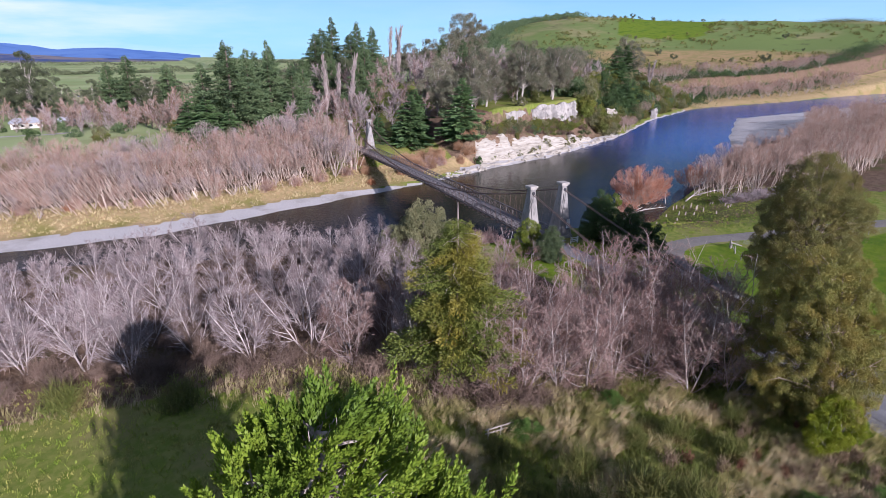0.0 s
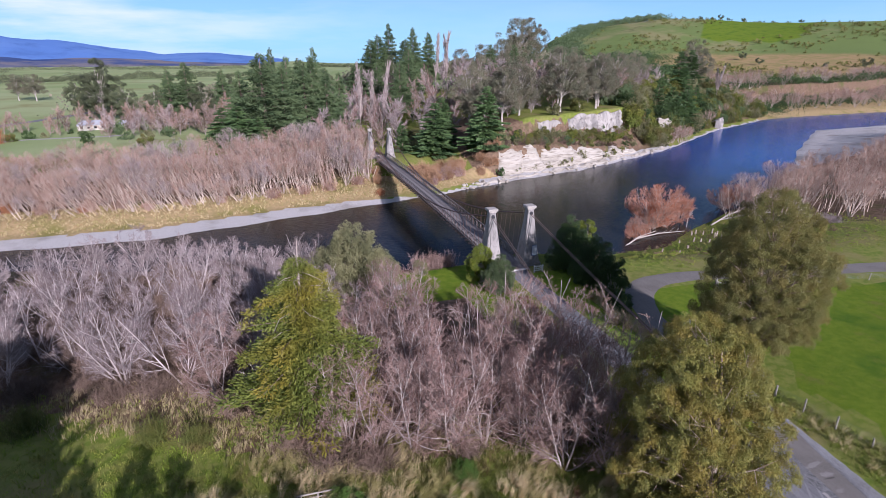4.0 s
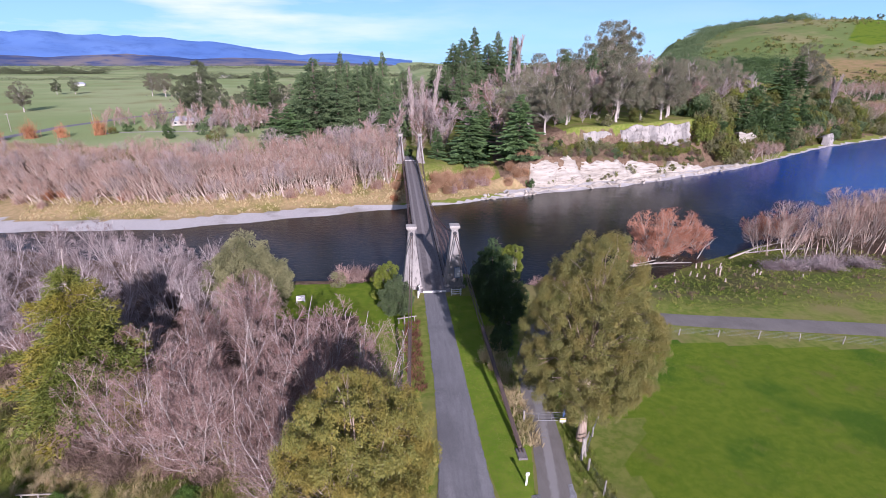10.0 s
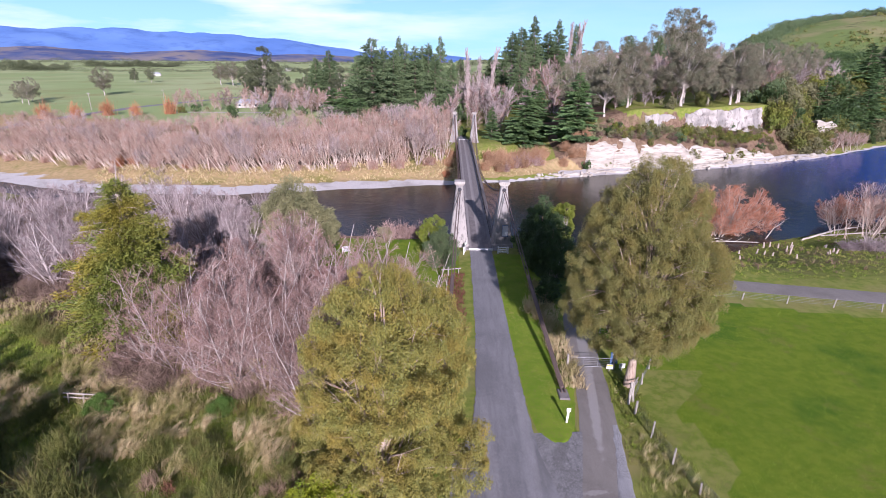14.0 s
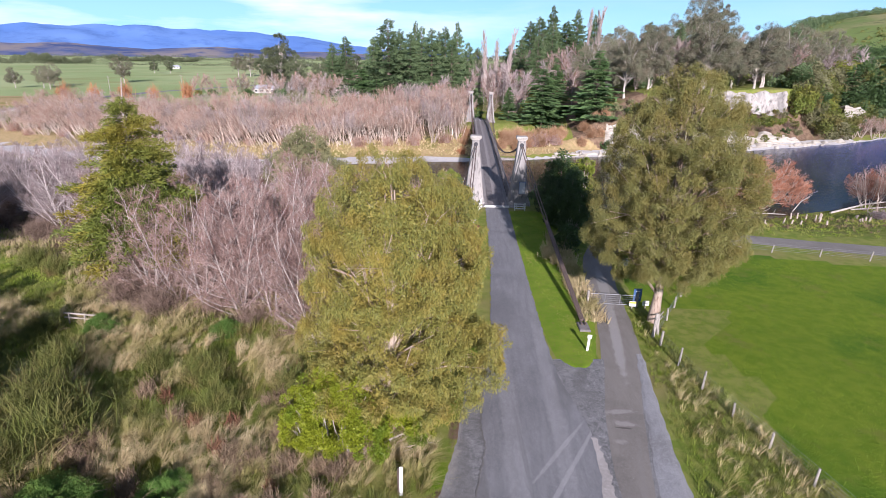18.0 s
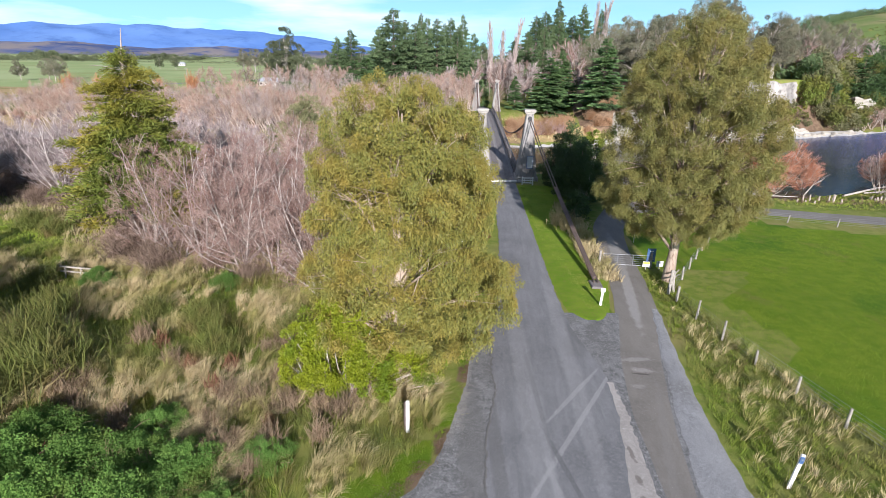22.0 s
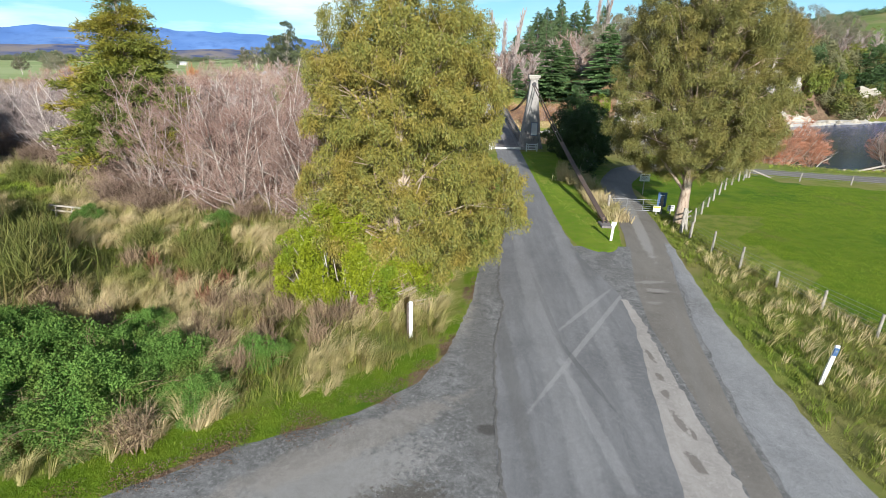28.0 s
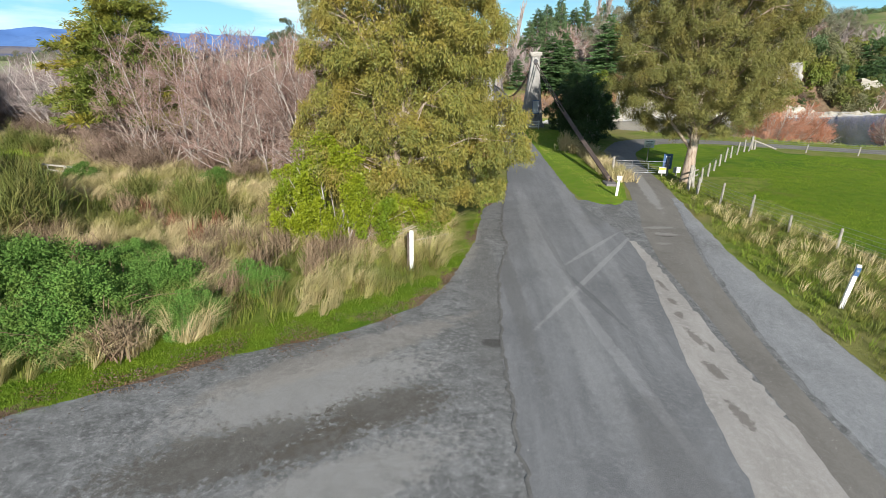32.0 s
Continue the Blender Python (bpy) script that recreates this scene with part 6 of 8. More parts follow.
for x, y, s, t in ((38, 105, 1.22, 1.0), (22, 117, 1.25, 0.86), (27, 124, 1.1, 0.95), (10.5, 121, 0.5, 1.3), (-48, 144, 1.2, 0.78), (-41, 139, 1.0, 0.72), (-54, 150, 1.1, 0.8), (205, 205, 1.3, 1.15), (188, 176, 1.05, 1.0), (222, 215, 1.3, 1.2), (175, 172, 1.0, 0.9), (160, 165, 1.0, 0.95), (198, 186, 1.0, 0.9), (212, 196, 1.0, 0.8)):
    j = int(x + y) % 2
    m = put(x, y, s, rng=TR, tall=t)
    key = ("cedar%d" % j, "")
    if key in first:
        copies(first[key], m)
    else:
        first[key] = plant("cedar", cedar[j], ("bark_brown", "leaf_cedar"), m, "dark green cedar with flat layered branches", "tree", "cedars")

# gums on the bluff and behind, with pale trunks
fg = []
for i in range(3):
    lob = [(0, 0, 19.5, 5.0, 5.0, 4.5), (-4.5, 1, 15.5, 4.5, 4.5, 4.4), (4.5, -1, 15, 4.5, 4.5, 4.6), (1, 4.5, 11.5, 4.6, 4.4, 4.2), (-1, -4.5, 11, 4.6, 4.4, 4), (4, 3, 9, 3.5, 3.5, 3), (-5, -2, 9, 3.5, 3.5, 3)]
    fg.append(gum_tree(130 + i, 25, lob, 0.5, 120, 190, (0.48, 0.085), 0.5, 1.5, 22, 0.7, 0.8))
round_gum = gum_tree(136, 26, [(0, 0, 22.5, 4.6, 4.6, 4.5), (-3.6, 1, 17, 4.6, 4.6, 5), (3.6, -1, 16.5, 4.8, 4.8, 5), (0, -3, 12, 5, 4.6, 5), (2, 3, 12, 5, 4.6, 5), (-4.2, -2, 9, 4, 4, 4), (4.2, 2, 8.5, 4, 4, 4)], 0.6, 130, 280, (0.42, 0.10), 0.4, 1.4, 16, 0.8, 0.6)
for x, y, s in ((-126, 278, 1.25), (-112, 268, 0.8), (-96, 262, 0.75), (-70, 248, 0.8), (-140, 292, 0.9), (40, 262, 0.9), (-60, 300, 0.9), (0, 270, 0.9), (130, 262, 0.9), (160, 245, 0.85), (-160, 420, 0.7), (-330, 520, 0.6), (-345, 515, 0.55), (118, 215, 0.8)):
    stand("rg", round_gum, ("bark_white", "leaf_evergreen"), x, y, s, "big dense grey-green evergreen tree beyond the river", "evergreens beyond the river", name="evergreen_tree")
bare_big = [bare_tree(140 + i, 20, 1, 0.62, 0.1, (15, 10, 6), 3, 0.05, 0.1, 0.42, 0.18, 6, 0.042, 0.15) for i in range(2)]
for x, y, s in ((85, 135, 1.15), (98, 141, 0.95), (108, 143, 1.0), (62, 128, 0.85), (52, 122, 0.9), (70, 150, 1.0), (120, 160, 1.0), (135, 170, 1.05), (45, 140, 0.95), (58, 160, 1.0), (150, 185, 1.0), (47, 128, 0.8), (66, 138, 0.9), (92, 150, 1.0), (115, 152, 0.9),
                (156, 331, 1.75), (170, 340, 1.65), (130, 300, 1.2), (110, 290, 1.1), (90, 280, 1.0), (245, 237, 1.25), (-224, 476, 0.95), (-240, 486, 0.9), (-258, 320, 0.85), (-252, 238, 0.5), (-262, 246, 0.55), (-275, 240, 0.5), (-268, 262, 0.6), (165, 200, 1.0), (140, 190, 1.0), (180, 215, 1.05)):
    j = int(abs(x) + y) % 3
    stand("fg%d" % j, fg[j], ("bark_white", "leaf_gum_far"), x, y, s, "tall gum with pale trunk and thin grey-green crown", "gums beyond the river", name="gum_tree")


def wood_ok(x, y):
    df = y - float(bank_far(x))
    if x < -20:
        return y > 196 and y < 250 and x > -108 and not (-125 < x < -82 and 228 < y < 256)
    if x < 34:
        return y > 128 + max(0, -x) * 0.8 and y < 300 and not (-14 < x < 5 and y < 150)
    return 34 < df < 150


for i, (x, y) in enumerate(scatter(2600, (-108, 190), (125, 300), wood_ok, 9.5, [(-38, 153, 8), (85, 135, 7)])):
    small = 0.62 if x < -20 else (0.68 if y < 150 else 0.95)
    lab = ("leafless grey-brown tree beyond the river", "twig_red") if TR.random() < 0.5 else ("leafless grey tree beyond the river", "twig_grey")
    stand("bb%d" % (i % 2), bare_big[i % 2], ("bark_grey", lab[1]), x, y, small * TR.uniform(0.8, 1.15), lab[0], "bare woods beyond the river", name="woodland_tree")
garden_spots = [(x, y, TR.uniform(0.42, 0.66)) for x, y in scatter(900, (-140, -40), (170, 272), lambda x, y: y > np.interp(x, [-140, -95, -60, -40], [214, 214, 190, 176]) and not (-132 < x < -100 and 226 < y < 246) and not (-86 < x < -70 and 240 < y < 251), 6.8)]
for i, (x, y, s) in enumerate(garden_spots):
    lab = ("leafless reddish garden tree", "twig_pink") if TR.random() < 0.6 else ("leafless brown-grey garden tree", "twig_brown")
    stand("gb%d" % (i % 2), bare_big[i % 2], ("bark_grey", lab[1]), x, y, s, lab[0], "garden trees", name="garden_tree")
for x, y, s in ((-62, 232, 0.95), (-55, 240, 0.9), (-112, 226, 0.6), (-104, 231, 0.6), (-99, 224, 0.55), (-92, 220, 0.55), (-85, 232, 0.65), (-76, 226, 0.65), (-96, 250, 0.7), (-88, 246, 0.7), (-68, 240, 0.7), (-82, 238, 0.6), (-116, 246, 0.6), (-108, 252, 0.65), (-150, 230, 0.6), (-158, 232, 0.55), (-120, 225, 0.5), (-130, 215, 0.5), (-155, 232, 0.55), (-160, 226, 0.5), (-165, 238, 0.55), (-150, 238, 0.5)):
    stand("bb0", bare_big[0], ("bark_grey", "twig_pink"), x, y, s, "leafless reddish garden tree", "garden trees", name="garden_tree")
for x, y, s in ((-28, 132, 0.5), (-22, 136, 0.55), (-16, 131, 0.5), (-12, 138, 0.55), (-6, 133, 0.5), (-3, 141, 0.55), (-34, 136, 0.55), (-18, 144, 0.6), (-9, 147, 0.6), (-25, 142, 0.5), (12, 140, 0.6), (16, 146, 0.7)):
    stand("bb1", bare_big[1], ("bark_grey", "twig_grey"), x, y, s, "leafless grey tree beyond the river", "bare woods beyond the river", name="woodland_tree")
pop = bare_tree(150, 30, 1, 0.24, 0.03, (85, 16, 0), 2, 0.10, 0.05, 0.24, 0.3, 9, 0.04)
for x, y, s in ((2.8, 168, 1.12), (6.5, 164, 1.0), (10.4, 159, 1.14), (62, 246, 1.1), (66, 245, 1.15), (70, 248, 1.08), (245, 215, 0.9), (249, 218, 0.85)):
    stand("pop", pop, ("bark_pale", "twig_grey"), x, y, s, "tall narrow leafless poplar", "poplars", name="poplar")

# bushes on the bluff slope and along the banks
ball_fine = [bush_mesh(225 + i, [(0, 0, 1.7, 1.8, 1.8, 1.5), (1.2, 0.5, 1.0, 1.2, 1.2, 1.0), (-1.0, -0.8, 1.3, 1.3, 1.3, 1.2), (0.2, 0.9, 2.6, 1.0, 1.0, 0.9)], 2400, (0.26, 0.085), 0.2) for i in range(3)]
ball = [bush_mesh(220 + i, [(0, 0, 1.6, 2.0, 2.0, 1.7), (1.2, 0.5, 1.2, 1.4, 1.4, 1.2), (-1.0, -0.8, 1.3, 1.5, 1.5, 1.3)], 800, (0.48, 0.14), 0.2) for i in range(3)]
KINDS = (("leaf_dark", "dense dark green native bush"), ("leaf_olive", "rounded grey-green native bush"), ("leaf_broom", "olive-brown bush on the slope"), ("leaf_golden", "yellow-green bush on the slope"), ("leaf_conifer", "dense deep green rounded bush"))


def slope_ok(x, y):
    df = y - float(bank_far(x))
    return 5.0 < df < np.interp(x, [40, 62, 122, 140, 300], [30, 16.5, 16.5, 45, 40])


def bush_at(i, x, y, s, k, tall=1.0):
    fine = s > 1.45
    stand("ball%d%d%d" % (i % 3, k, fine), [(ball_fine if fine else ball)[i % 3]], (KINDS[k][0],), x, y, s, KINDS[k][1], "bushes", ("foliage",), tall, None, "native_shrub" if x > 34 else "bush", "bush")


for i, (x, y) in enumerate(scatter(6500, (38, 300), (92, 260), slope_ok, 2.6)):
    if x > 125 and TR.random() < 0.45:
        continue
    bush_at(i, x, y, TR.uniform(0.5, 1.15) * (1.0 if x < 125 else 2.6), int(TR.choice([0, 1, 2, 3, 4], p=[0.14, 0.34, 0.32, 0.10, 0.10])), TR.uniform(0.8, 1.3))
osier = [twig_bush(240 + i, 2.0, 4.2, 420, 0.016) for i in range(2)]
for i, (x, y, s) in enumerate(((6.5, 88, 0.8), (9, 92, 1.1), (11, 87.5, 0.8), (13, 94, 1.2), (16, 97, 1.1), (19, 92, 0.95), (22, 98, 1.2), (25, 96, 0.9), (27, 101, 1.0), (15, 90.5, 0.9), (8, 97, 1.0), (12, 99, 1.0), (20, 102, 1.1), (25, 104, 0.9), (33, 96, 0.8), (36, 97.5, 0.9), (39, 98.5, 0.8), (34, 100, 0.9), (38, 102, 0.8), (41, 101, 0.7), (-5.5, 90, 0.8), (-4.6, 96, 0.8))):
    stand("os%d" % (i % 2), [osier[i % 2]], ("twig_osier",), x, y, s, "brown leafless osier clump on the far bank", "osiers", ("foliage",), name="osier", category="shrub")
for i in range(17):
    bush_at(i, 66 + 3.4 * i, float(np.interp(66 + 3.4 * i, [65, 80, 92, 121], [114.0, 118.5, 122.5, 134.0])), TR.uniform(0.7, 1.2), int(TR.choice([1, 2, 2, 3])), TR.uniform(0.7, 1.1))
for i, (x, y) in enumerate(scatter(900, (40, 124), (100, 150), lambda x, y: 9.5 < y - float(bank_far(x)) < 17, 3.4)):
    stand("sc%d" % (i % 2), [scrub[i % 2]], ("twig_brown",), x, y, TR.uniform(0.5, 1.0), "grey-brown leafless shrub on the bluff slope", "slope shrubs", ("foliage",), name="shrub", category="shrub")
for i, (x, y) in enumerate(scatter(900, (-110, 130), (110, 235), lambda x, y: (22 < y - float(bank_far(x)) and (x > 36 or x < -20 or y > 126)), 15)):
    bush_at(i, x, y, TR.uniform(0.9, 1.6), int(TR.choice([0, 1, 2, 4])))

# green garden and bank bushes near the bridge
def leafy(x, y, lobes, n, leaf, mat, label, seed, z=None):
    rng = np.random.default_rng(seed)
    rows = []
    for cx, cy, cz, rx, ry, rz in lobes:
        for _ in range(5):
            b = np.array([rng.normal() * 0.2 + cx * 0.3, rng.normal() * 0.2 + cy * 0.3, -0.1])
            e = np.array([cx, cy, cz]) + rng.normal(size=3) * np.array([rx, ry, rz]) * 0.4
            m = (b + e) / 2 + rng.normal(size=3) * 0.15
            rows += [(*b, *m, 0.05, 0.035), (*m, *e, 0.035, 0.012)]
    stems = mesh_np("stem", *tubes_np(rows, 5), smooth=True)
    return plant("bush", [stems, bush_mesh(seed, lobes, n, leaf)], ("bark_grey", mat), put(x, y, z=z), label, "bush", "", ("stem", "foliage"))


leafy(-7.4, -5.6, [(0, 0, 3.6, 1.7, 1.6, 2.4), (0.5, 0.3, 5.0, 1.1, 1.1, 1.3), (-1.0, 0, 2.4, 1.4, 1.3, 2), (-0.4, 0.5, 4.6, 0.9, 0.9, 1.0), (1.0, -0.4, 3.9, 1.0, 1.0, 1.2)], 15000, (0.17, 0.05), "leaf_lemon", "yellow-green bush beside the bridge tower", 301)
def clump_tree(x, y, seed, tall, wide, mat, label, gap=1.0, leaf=(0.17, 0.05), name="bush", category="bush"):
    """A ragged evergreen of overlapping boughs down to the ground."""
    tier = [(0.5, 0.70 * wide), (0.22 * tall, 0.95 * wide), (0.42 * tall, 1.0 * wide), (0.6 * tall, 0.82 * wide), (0.8 * tall, 0.52 * wide), (0.93 * tall, 0.22 * wide), (0.97 * tall, 0.1 * wide)]
    me = dome_gum(seed, (tier,), (0, 0), ((0, 0, -0.2), (0.05, 0, 0.2 * tall), (0.1, 0.1, 0.45 * tall), (0, 0.1, 0.7 * tall), (0.1, 0, 0.85 * tall)), 0.16, gap, (0.55 * gap, 1.0 * gap), 9, 0.36 * gap, 60, leaf, 0.0, 0.1, 3000, 24)
    return plant(name, me, ("bark_brown", mat), put(x, y, turn=0), label, category, "", ("stem", "foliage"))


clump_tree(8.9, -4.8, 303, 8.9, 3.6, "leaf_dark", "big ragged dark evergreen tree beside the bridge tower", 1.15, name="evergreen_tree", category="tree")
clump_tree(9.3, -11.4, 304, 8.0, 3.4, "leaf_dark", "big ragged dark evergreen tree beside the farm road", 1.15, name="evergreen_tree", category="tree")
clump_tree(-6.0, -9.6, 302, 5.9, 2.5, "leaf_shrub", "rounded grey-green evergreen bush by the road", 0.8, (0.13, 0.042))
leafy(12.2, -3.2, [(0, 0, 4.4, 1.5, 1.6, 2.4), (0.5, -0.6, 6.8, 1.0, 1.0, 1.3), (-0.6, 0.5, 5.8, 1.0, 1.0, 1.4), (0.6, 0.8, 3.0, 1.1, 1.1, 1.4)], 11000, (0.19, 0.055), "leaf_lemon", "sunlit yellow-green tree on the river bank", 311)
leafy(8.6, -17.4, [(0.0, 0.0, 2.4, 1.9, 2.1, 2.2), (0.6, -0.9, 4.2, 1.2, 1.2, 1.4), (-0.8, 0.7, 4.6, 1.1, 1.1, 1.5), (0.9, 0.8, 5.6, 0.8, 0.8, 1.0), (-0.9, -1.2, 2.6, 1.0, 1.0, 1.4)], 15000, (0.19, 0.055), "leaf_dark", "dark evergreen bush shading the farm road", 305)
leafy(7.2, -21.5, [(0, 0, 1.2, 1.3, 1.6, 1.5)], 2600, (0.26, 0.07), "leaf_dark", "low dark bush beside the stay cable", 306)
leafy(-11.6, -57.4, [(0, 0, 2.6, 1.9, 1.5, 2.2), (1.5, -0.5, 1.7, 1.3, 1.1, 1.5), (-0.9, 0.3, 4.2, 1.2, 1.1, 1.1), (-1.8, 0.2, 1.9, 1.3, 1.1, 1.6), (3.0, 0.9, 1.2, 1.1, 0.9, 1.2), (0.9, 0.2, 3.7, 1.1, 1.0, 1.0), (-2.5, 0.4, 3.2, 0.8, 0.8, 0.9), (4.6, 1.3, 1.0, 0.8, 0.8, 1.0)], 60000, (0.10, 0.036), "leaf_bright", "lime-green shrub under the gum tree", 307)
clump_tree(-27.5, -7.0, 308, 11.6, 6.0, "leaf_olive", "broad olive-green tree by the riverbank lawn", 1.5, (0.24, 0.06), "evergreen_tree", "tree")
leafy(-15.5, 0.6, [(0, 0, 1.0, 1.2, 1.1, 1.2)], 1600, (0.2, 0.05), "leaf_olive", "small pale bush at the lawn edge", 309)

# ---- limestone cliffs ----
def rough_face(name, path, z0, z1, depth, nu, nv, material, label, seed, lean=0.25, parent=None, rag=1.2):
    """A rock face along a line of the plan: strata, cracks and an uneven crest."""
    P = resample(path, nu)
    T = np.gradient(P, axis=0)
    N = np.stack([T[:, 1], -T[:, 0]], -1)
    N /= np.linalg.norm(N, axis=1)[:, None]
    V = []
    for j in range(nv + 3):
        f = min(j / nv, 1.0)
        for i in range(nu):
            u = i / (nu - 1)
            zt = np.interp(u, np.linspace(0, 1, len(z1)), z1) + rag * noise.noise((P[i, 0] * 0.22, P[i, 1] * 0.22, seed)) + 0.5 * noise.noise((P[i, 0] * 0.8, P[i, 1] * 0.8, seed))
            zb = np.interp(u, np.linspace(0, 1, len(z0)), z0)
            z = zb + (zt - zb) * f
            o = depth * (noise.noise((P[i, 0] * 0.16, P[i, 1] * 0.16, z * 0.12 + seed)) + 0.35 * noise.noise((P[i, 0] * 0.35, P[i, 1] * 0.35, z * 1.5 + seed)) + 0.08 * noise.noise((P[i, 0] * 1.3, P[i, 1] * 1.3, z * 2.6)))
            o += 0.35 * depth * (math.floor(z * 0.55 + 0.8 * noise.noise((P[i, 0] * 0.08, P[i, 1] * 0.08, seed))) % 2) * (1 - f)
            o -= 0.5 * depth * max(0.0, 0.16 - abs(noise.noise((P[i, 0] * 0.11 + 9, P[i, 1] * 0.11, z * 0.05)))) / 0.16
            o += 0.30 * depth * (abs((z * 0.42 + 0.7 * noise.noise((P[i, 0] * 0.06, P[i, 1] * 0.06, seed))) % 1.0 - 0.5) - 0.25) - lean * (z - zb) - max(0, j - nv) * 1.6
            edge = min(u, 1 - u) * nu
            o -= max(0, 4 - edge) * 0.5
            V.append((P[i, 0] + N[i, 0] * o, P[i, 1] + N[i, 1] * o, z - max(0, j - nv) * 0.5))
    r = nu
    F = [(j * r + i, j * r + i + 1, (j + 1) * r + i + 1, (j + 1) * r + i) for j in range(nv + 2) for i in range(nu - 1)]
    ob = part(name, mesh_np(name, V, F, smooth=False), material, parent)
    return tagged(ob, label, "cliff", kind="structure")


fx = np.linspace(42, 122, 30)
rough_face("limestone_cliff", [(x, float(bank_far(x)) + 3.6) for x in fx], [-7.6, -7.6], [3.2, 3.6, 1.9, 0.6, -0.6, -1.6, -2.6, -3.6, -4.4, -5.4], 1.5, 260, 34, "limestone", "cream-white limestone river cliff with ledges and stains", 3.0, 0.52, None, 2.4)
sx = np.linspace(26, 150, 40)
rough_face("limestone_shelf", [(x, float(bank_far(x)) + 0.4) for x in sx], [-8.2, -8.2], [-7.2, -6.6, -6.5, -6.3, -6.6, -6.4, -6.8], 0.9, 200, 5, "limestone", "low pale rock shelf at the waterline", 9.0, 0.9)
rough_face("bluff", [(65.5, 116.6), (70, 117.4), (75, 119), (79.5, 121.5)], [2.0, 2.6], [9.2, 10.0, 9.4, 8.6], 0.7, 44, 12, "limestone_grey", "grey limestone bluff below the grassy terrace", 5.0, 0.08)
rough_face("bluff", [(82, 122.6), (92, 126), (102, 129), (112, 133), (121, 138)], [4.0, 5.0, 3.2, 2.0, 3.4], [9.8, 11.0, 10.6, 11.2, 10.8], 1.5, 84, 14, "limestone_grey", "pale limestone bluff below the grassy terrace", 7.0, 0.08)
rough_face("bluff", [(150, 146), (156, 149.5), (163, 154)], [-3, -2], [5.5, 4.6, 2.0], 0.8, 34, 10, "limestone", "pale limestone outcrop among bushes", 8.0, 0.1)
rough_face("bluff", [(224, 186.5), (229, 188.5), (234, 192)], [-8, -8], [-2.4, -1.2, -3.0], 0.8, 30, 10, "limestone_grey", "pale limestone outcrop at the water's edge", 8.5, 0.05)


def boulder(seed, size):
    bm = bmesh.new()
    bmesh.ops.create_icosphere(bm, subdivisions=2, radius=1)
    for v in bm.verts:
        n = 1 + 0.35 * noise.noise(v.co * 1.1 + Vector((seed, 0, 0))) + 0.12 * noise.noise(v.co * 3.1 + Vector((0, seed, 0)))
        v.co = Vector((v.co.x * size[0], v.co.y * size[1], v.co.z * size[2])) * n
    me = bpy.data.meshes.new("boulder")
    bm.to_mesh(me)
    bm.free()
    return me


SM = np.random.default_rng(77)
rocks = [boulder(i, (1.0, 0.8, 0.5)) for i in range(3)]
for me in rocks:
    me.materials.append(M["limestone"])
for i in range(46):
    x = SM.uniform(22, 150) if i > 18 else SM.uniform(22, 44)
    s = SM.uniform(0.4, 1.3)
    y = float(bank_far(x)) + SM.uniform(-0.8, 2.2)
    ob = new("boulder", rocks[i % 3])
    ob.matrix_basis = Matrix.LocRotScale((x, y, max(ground_z(x, y), WATER - 0.2) + 0.1), Euler((SM.random(), SM.random(), SM.random() * 6)), (s, s, s))
    tagged(ob, "pale limestone boulder at the river's edge", "rock", "boulders along the river")

# ---- mountains, shelter belts and hill trees far off ----
def mountain(name, bear, elev, dist, deep, material, label, seed):
    nb, nd = 120, 10
    V = []
    for j in range(nd):
        f = j / (nd - 1)
        for i in range(nb):
            b = bear[0] + (bear[-1] - bear[0]) * i / (nb - 1)
            e = np.interp(b, bear, elev)
            r = dist - deep * (1 - f)
            n = noise.fractal((b * 0.35, f * 3.0, seed), 0.9, 2.1, 5)
            h = (e * dist + 40) * (f ** 0.8) * (1 + 0.16 * n * (1 - 0.4 * f)) - 8
            V.append((r * math.sin(radians(b)), r * math.cos(radians(b)) - 80, h))
    F = [(j * nb + i, j * nb + i + 1, (j + 1) * nb + i + 1, (j + 1) * nb + i) for j in range(nd - 1) for i in range(nb - 1)]
    ob = part(name, mesh_np(name, V, F, smooth=True), material)
    return tagged(ob, label, "mountains", kind="structure")


# distance haze is painted into both range materials as blue base colour
M["range_far_haze"] = surface("range_far_haze", (0.10, 0.20, 0.46), (0.14, 0.25, 0.50), (0.085, 0.165, 0.38), 0.0012, 0.006, 0.95, 0.0, 0.1, 0.0, local=False)
M["range_near_haze"] = surface("range_near_haze", (0.065, 0.10, 0.22), (0.23, 0.205, 0.20), (0.05, 0.08, 0.19), 0.0028, 0.007, 0.95, 0.0, 0.1, 0.0, local=False)
mountain("backdrop_range", [-70, -48, -40, -33, -26, -20, -14, -9, -6, -2, 2], [0.018, 0.026, 0.031, 0.036, 0.034, 0.031, 0.021, 0.008, 0.011, 0.006, 0.0], 4650, 700, "range_far_haze", "long mountain range on the skyline, painted haze blue", 1.0)
mountain("backdrop_foothills", [-70, -50, -41, -36, -30, -24, -19, -13, -8, 0], [0.006, 0.009, 0.006, 0.009, 0.002, 0.008, 0.001, 0.003, -0.003, -0.007], 3700, 500, "range_near_haze", "dark brown foothills beyond the plain, tinted haze blue", 4.0)


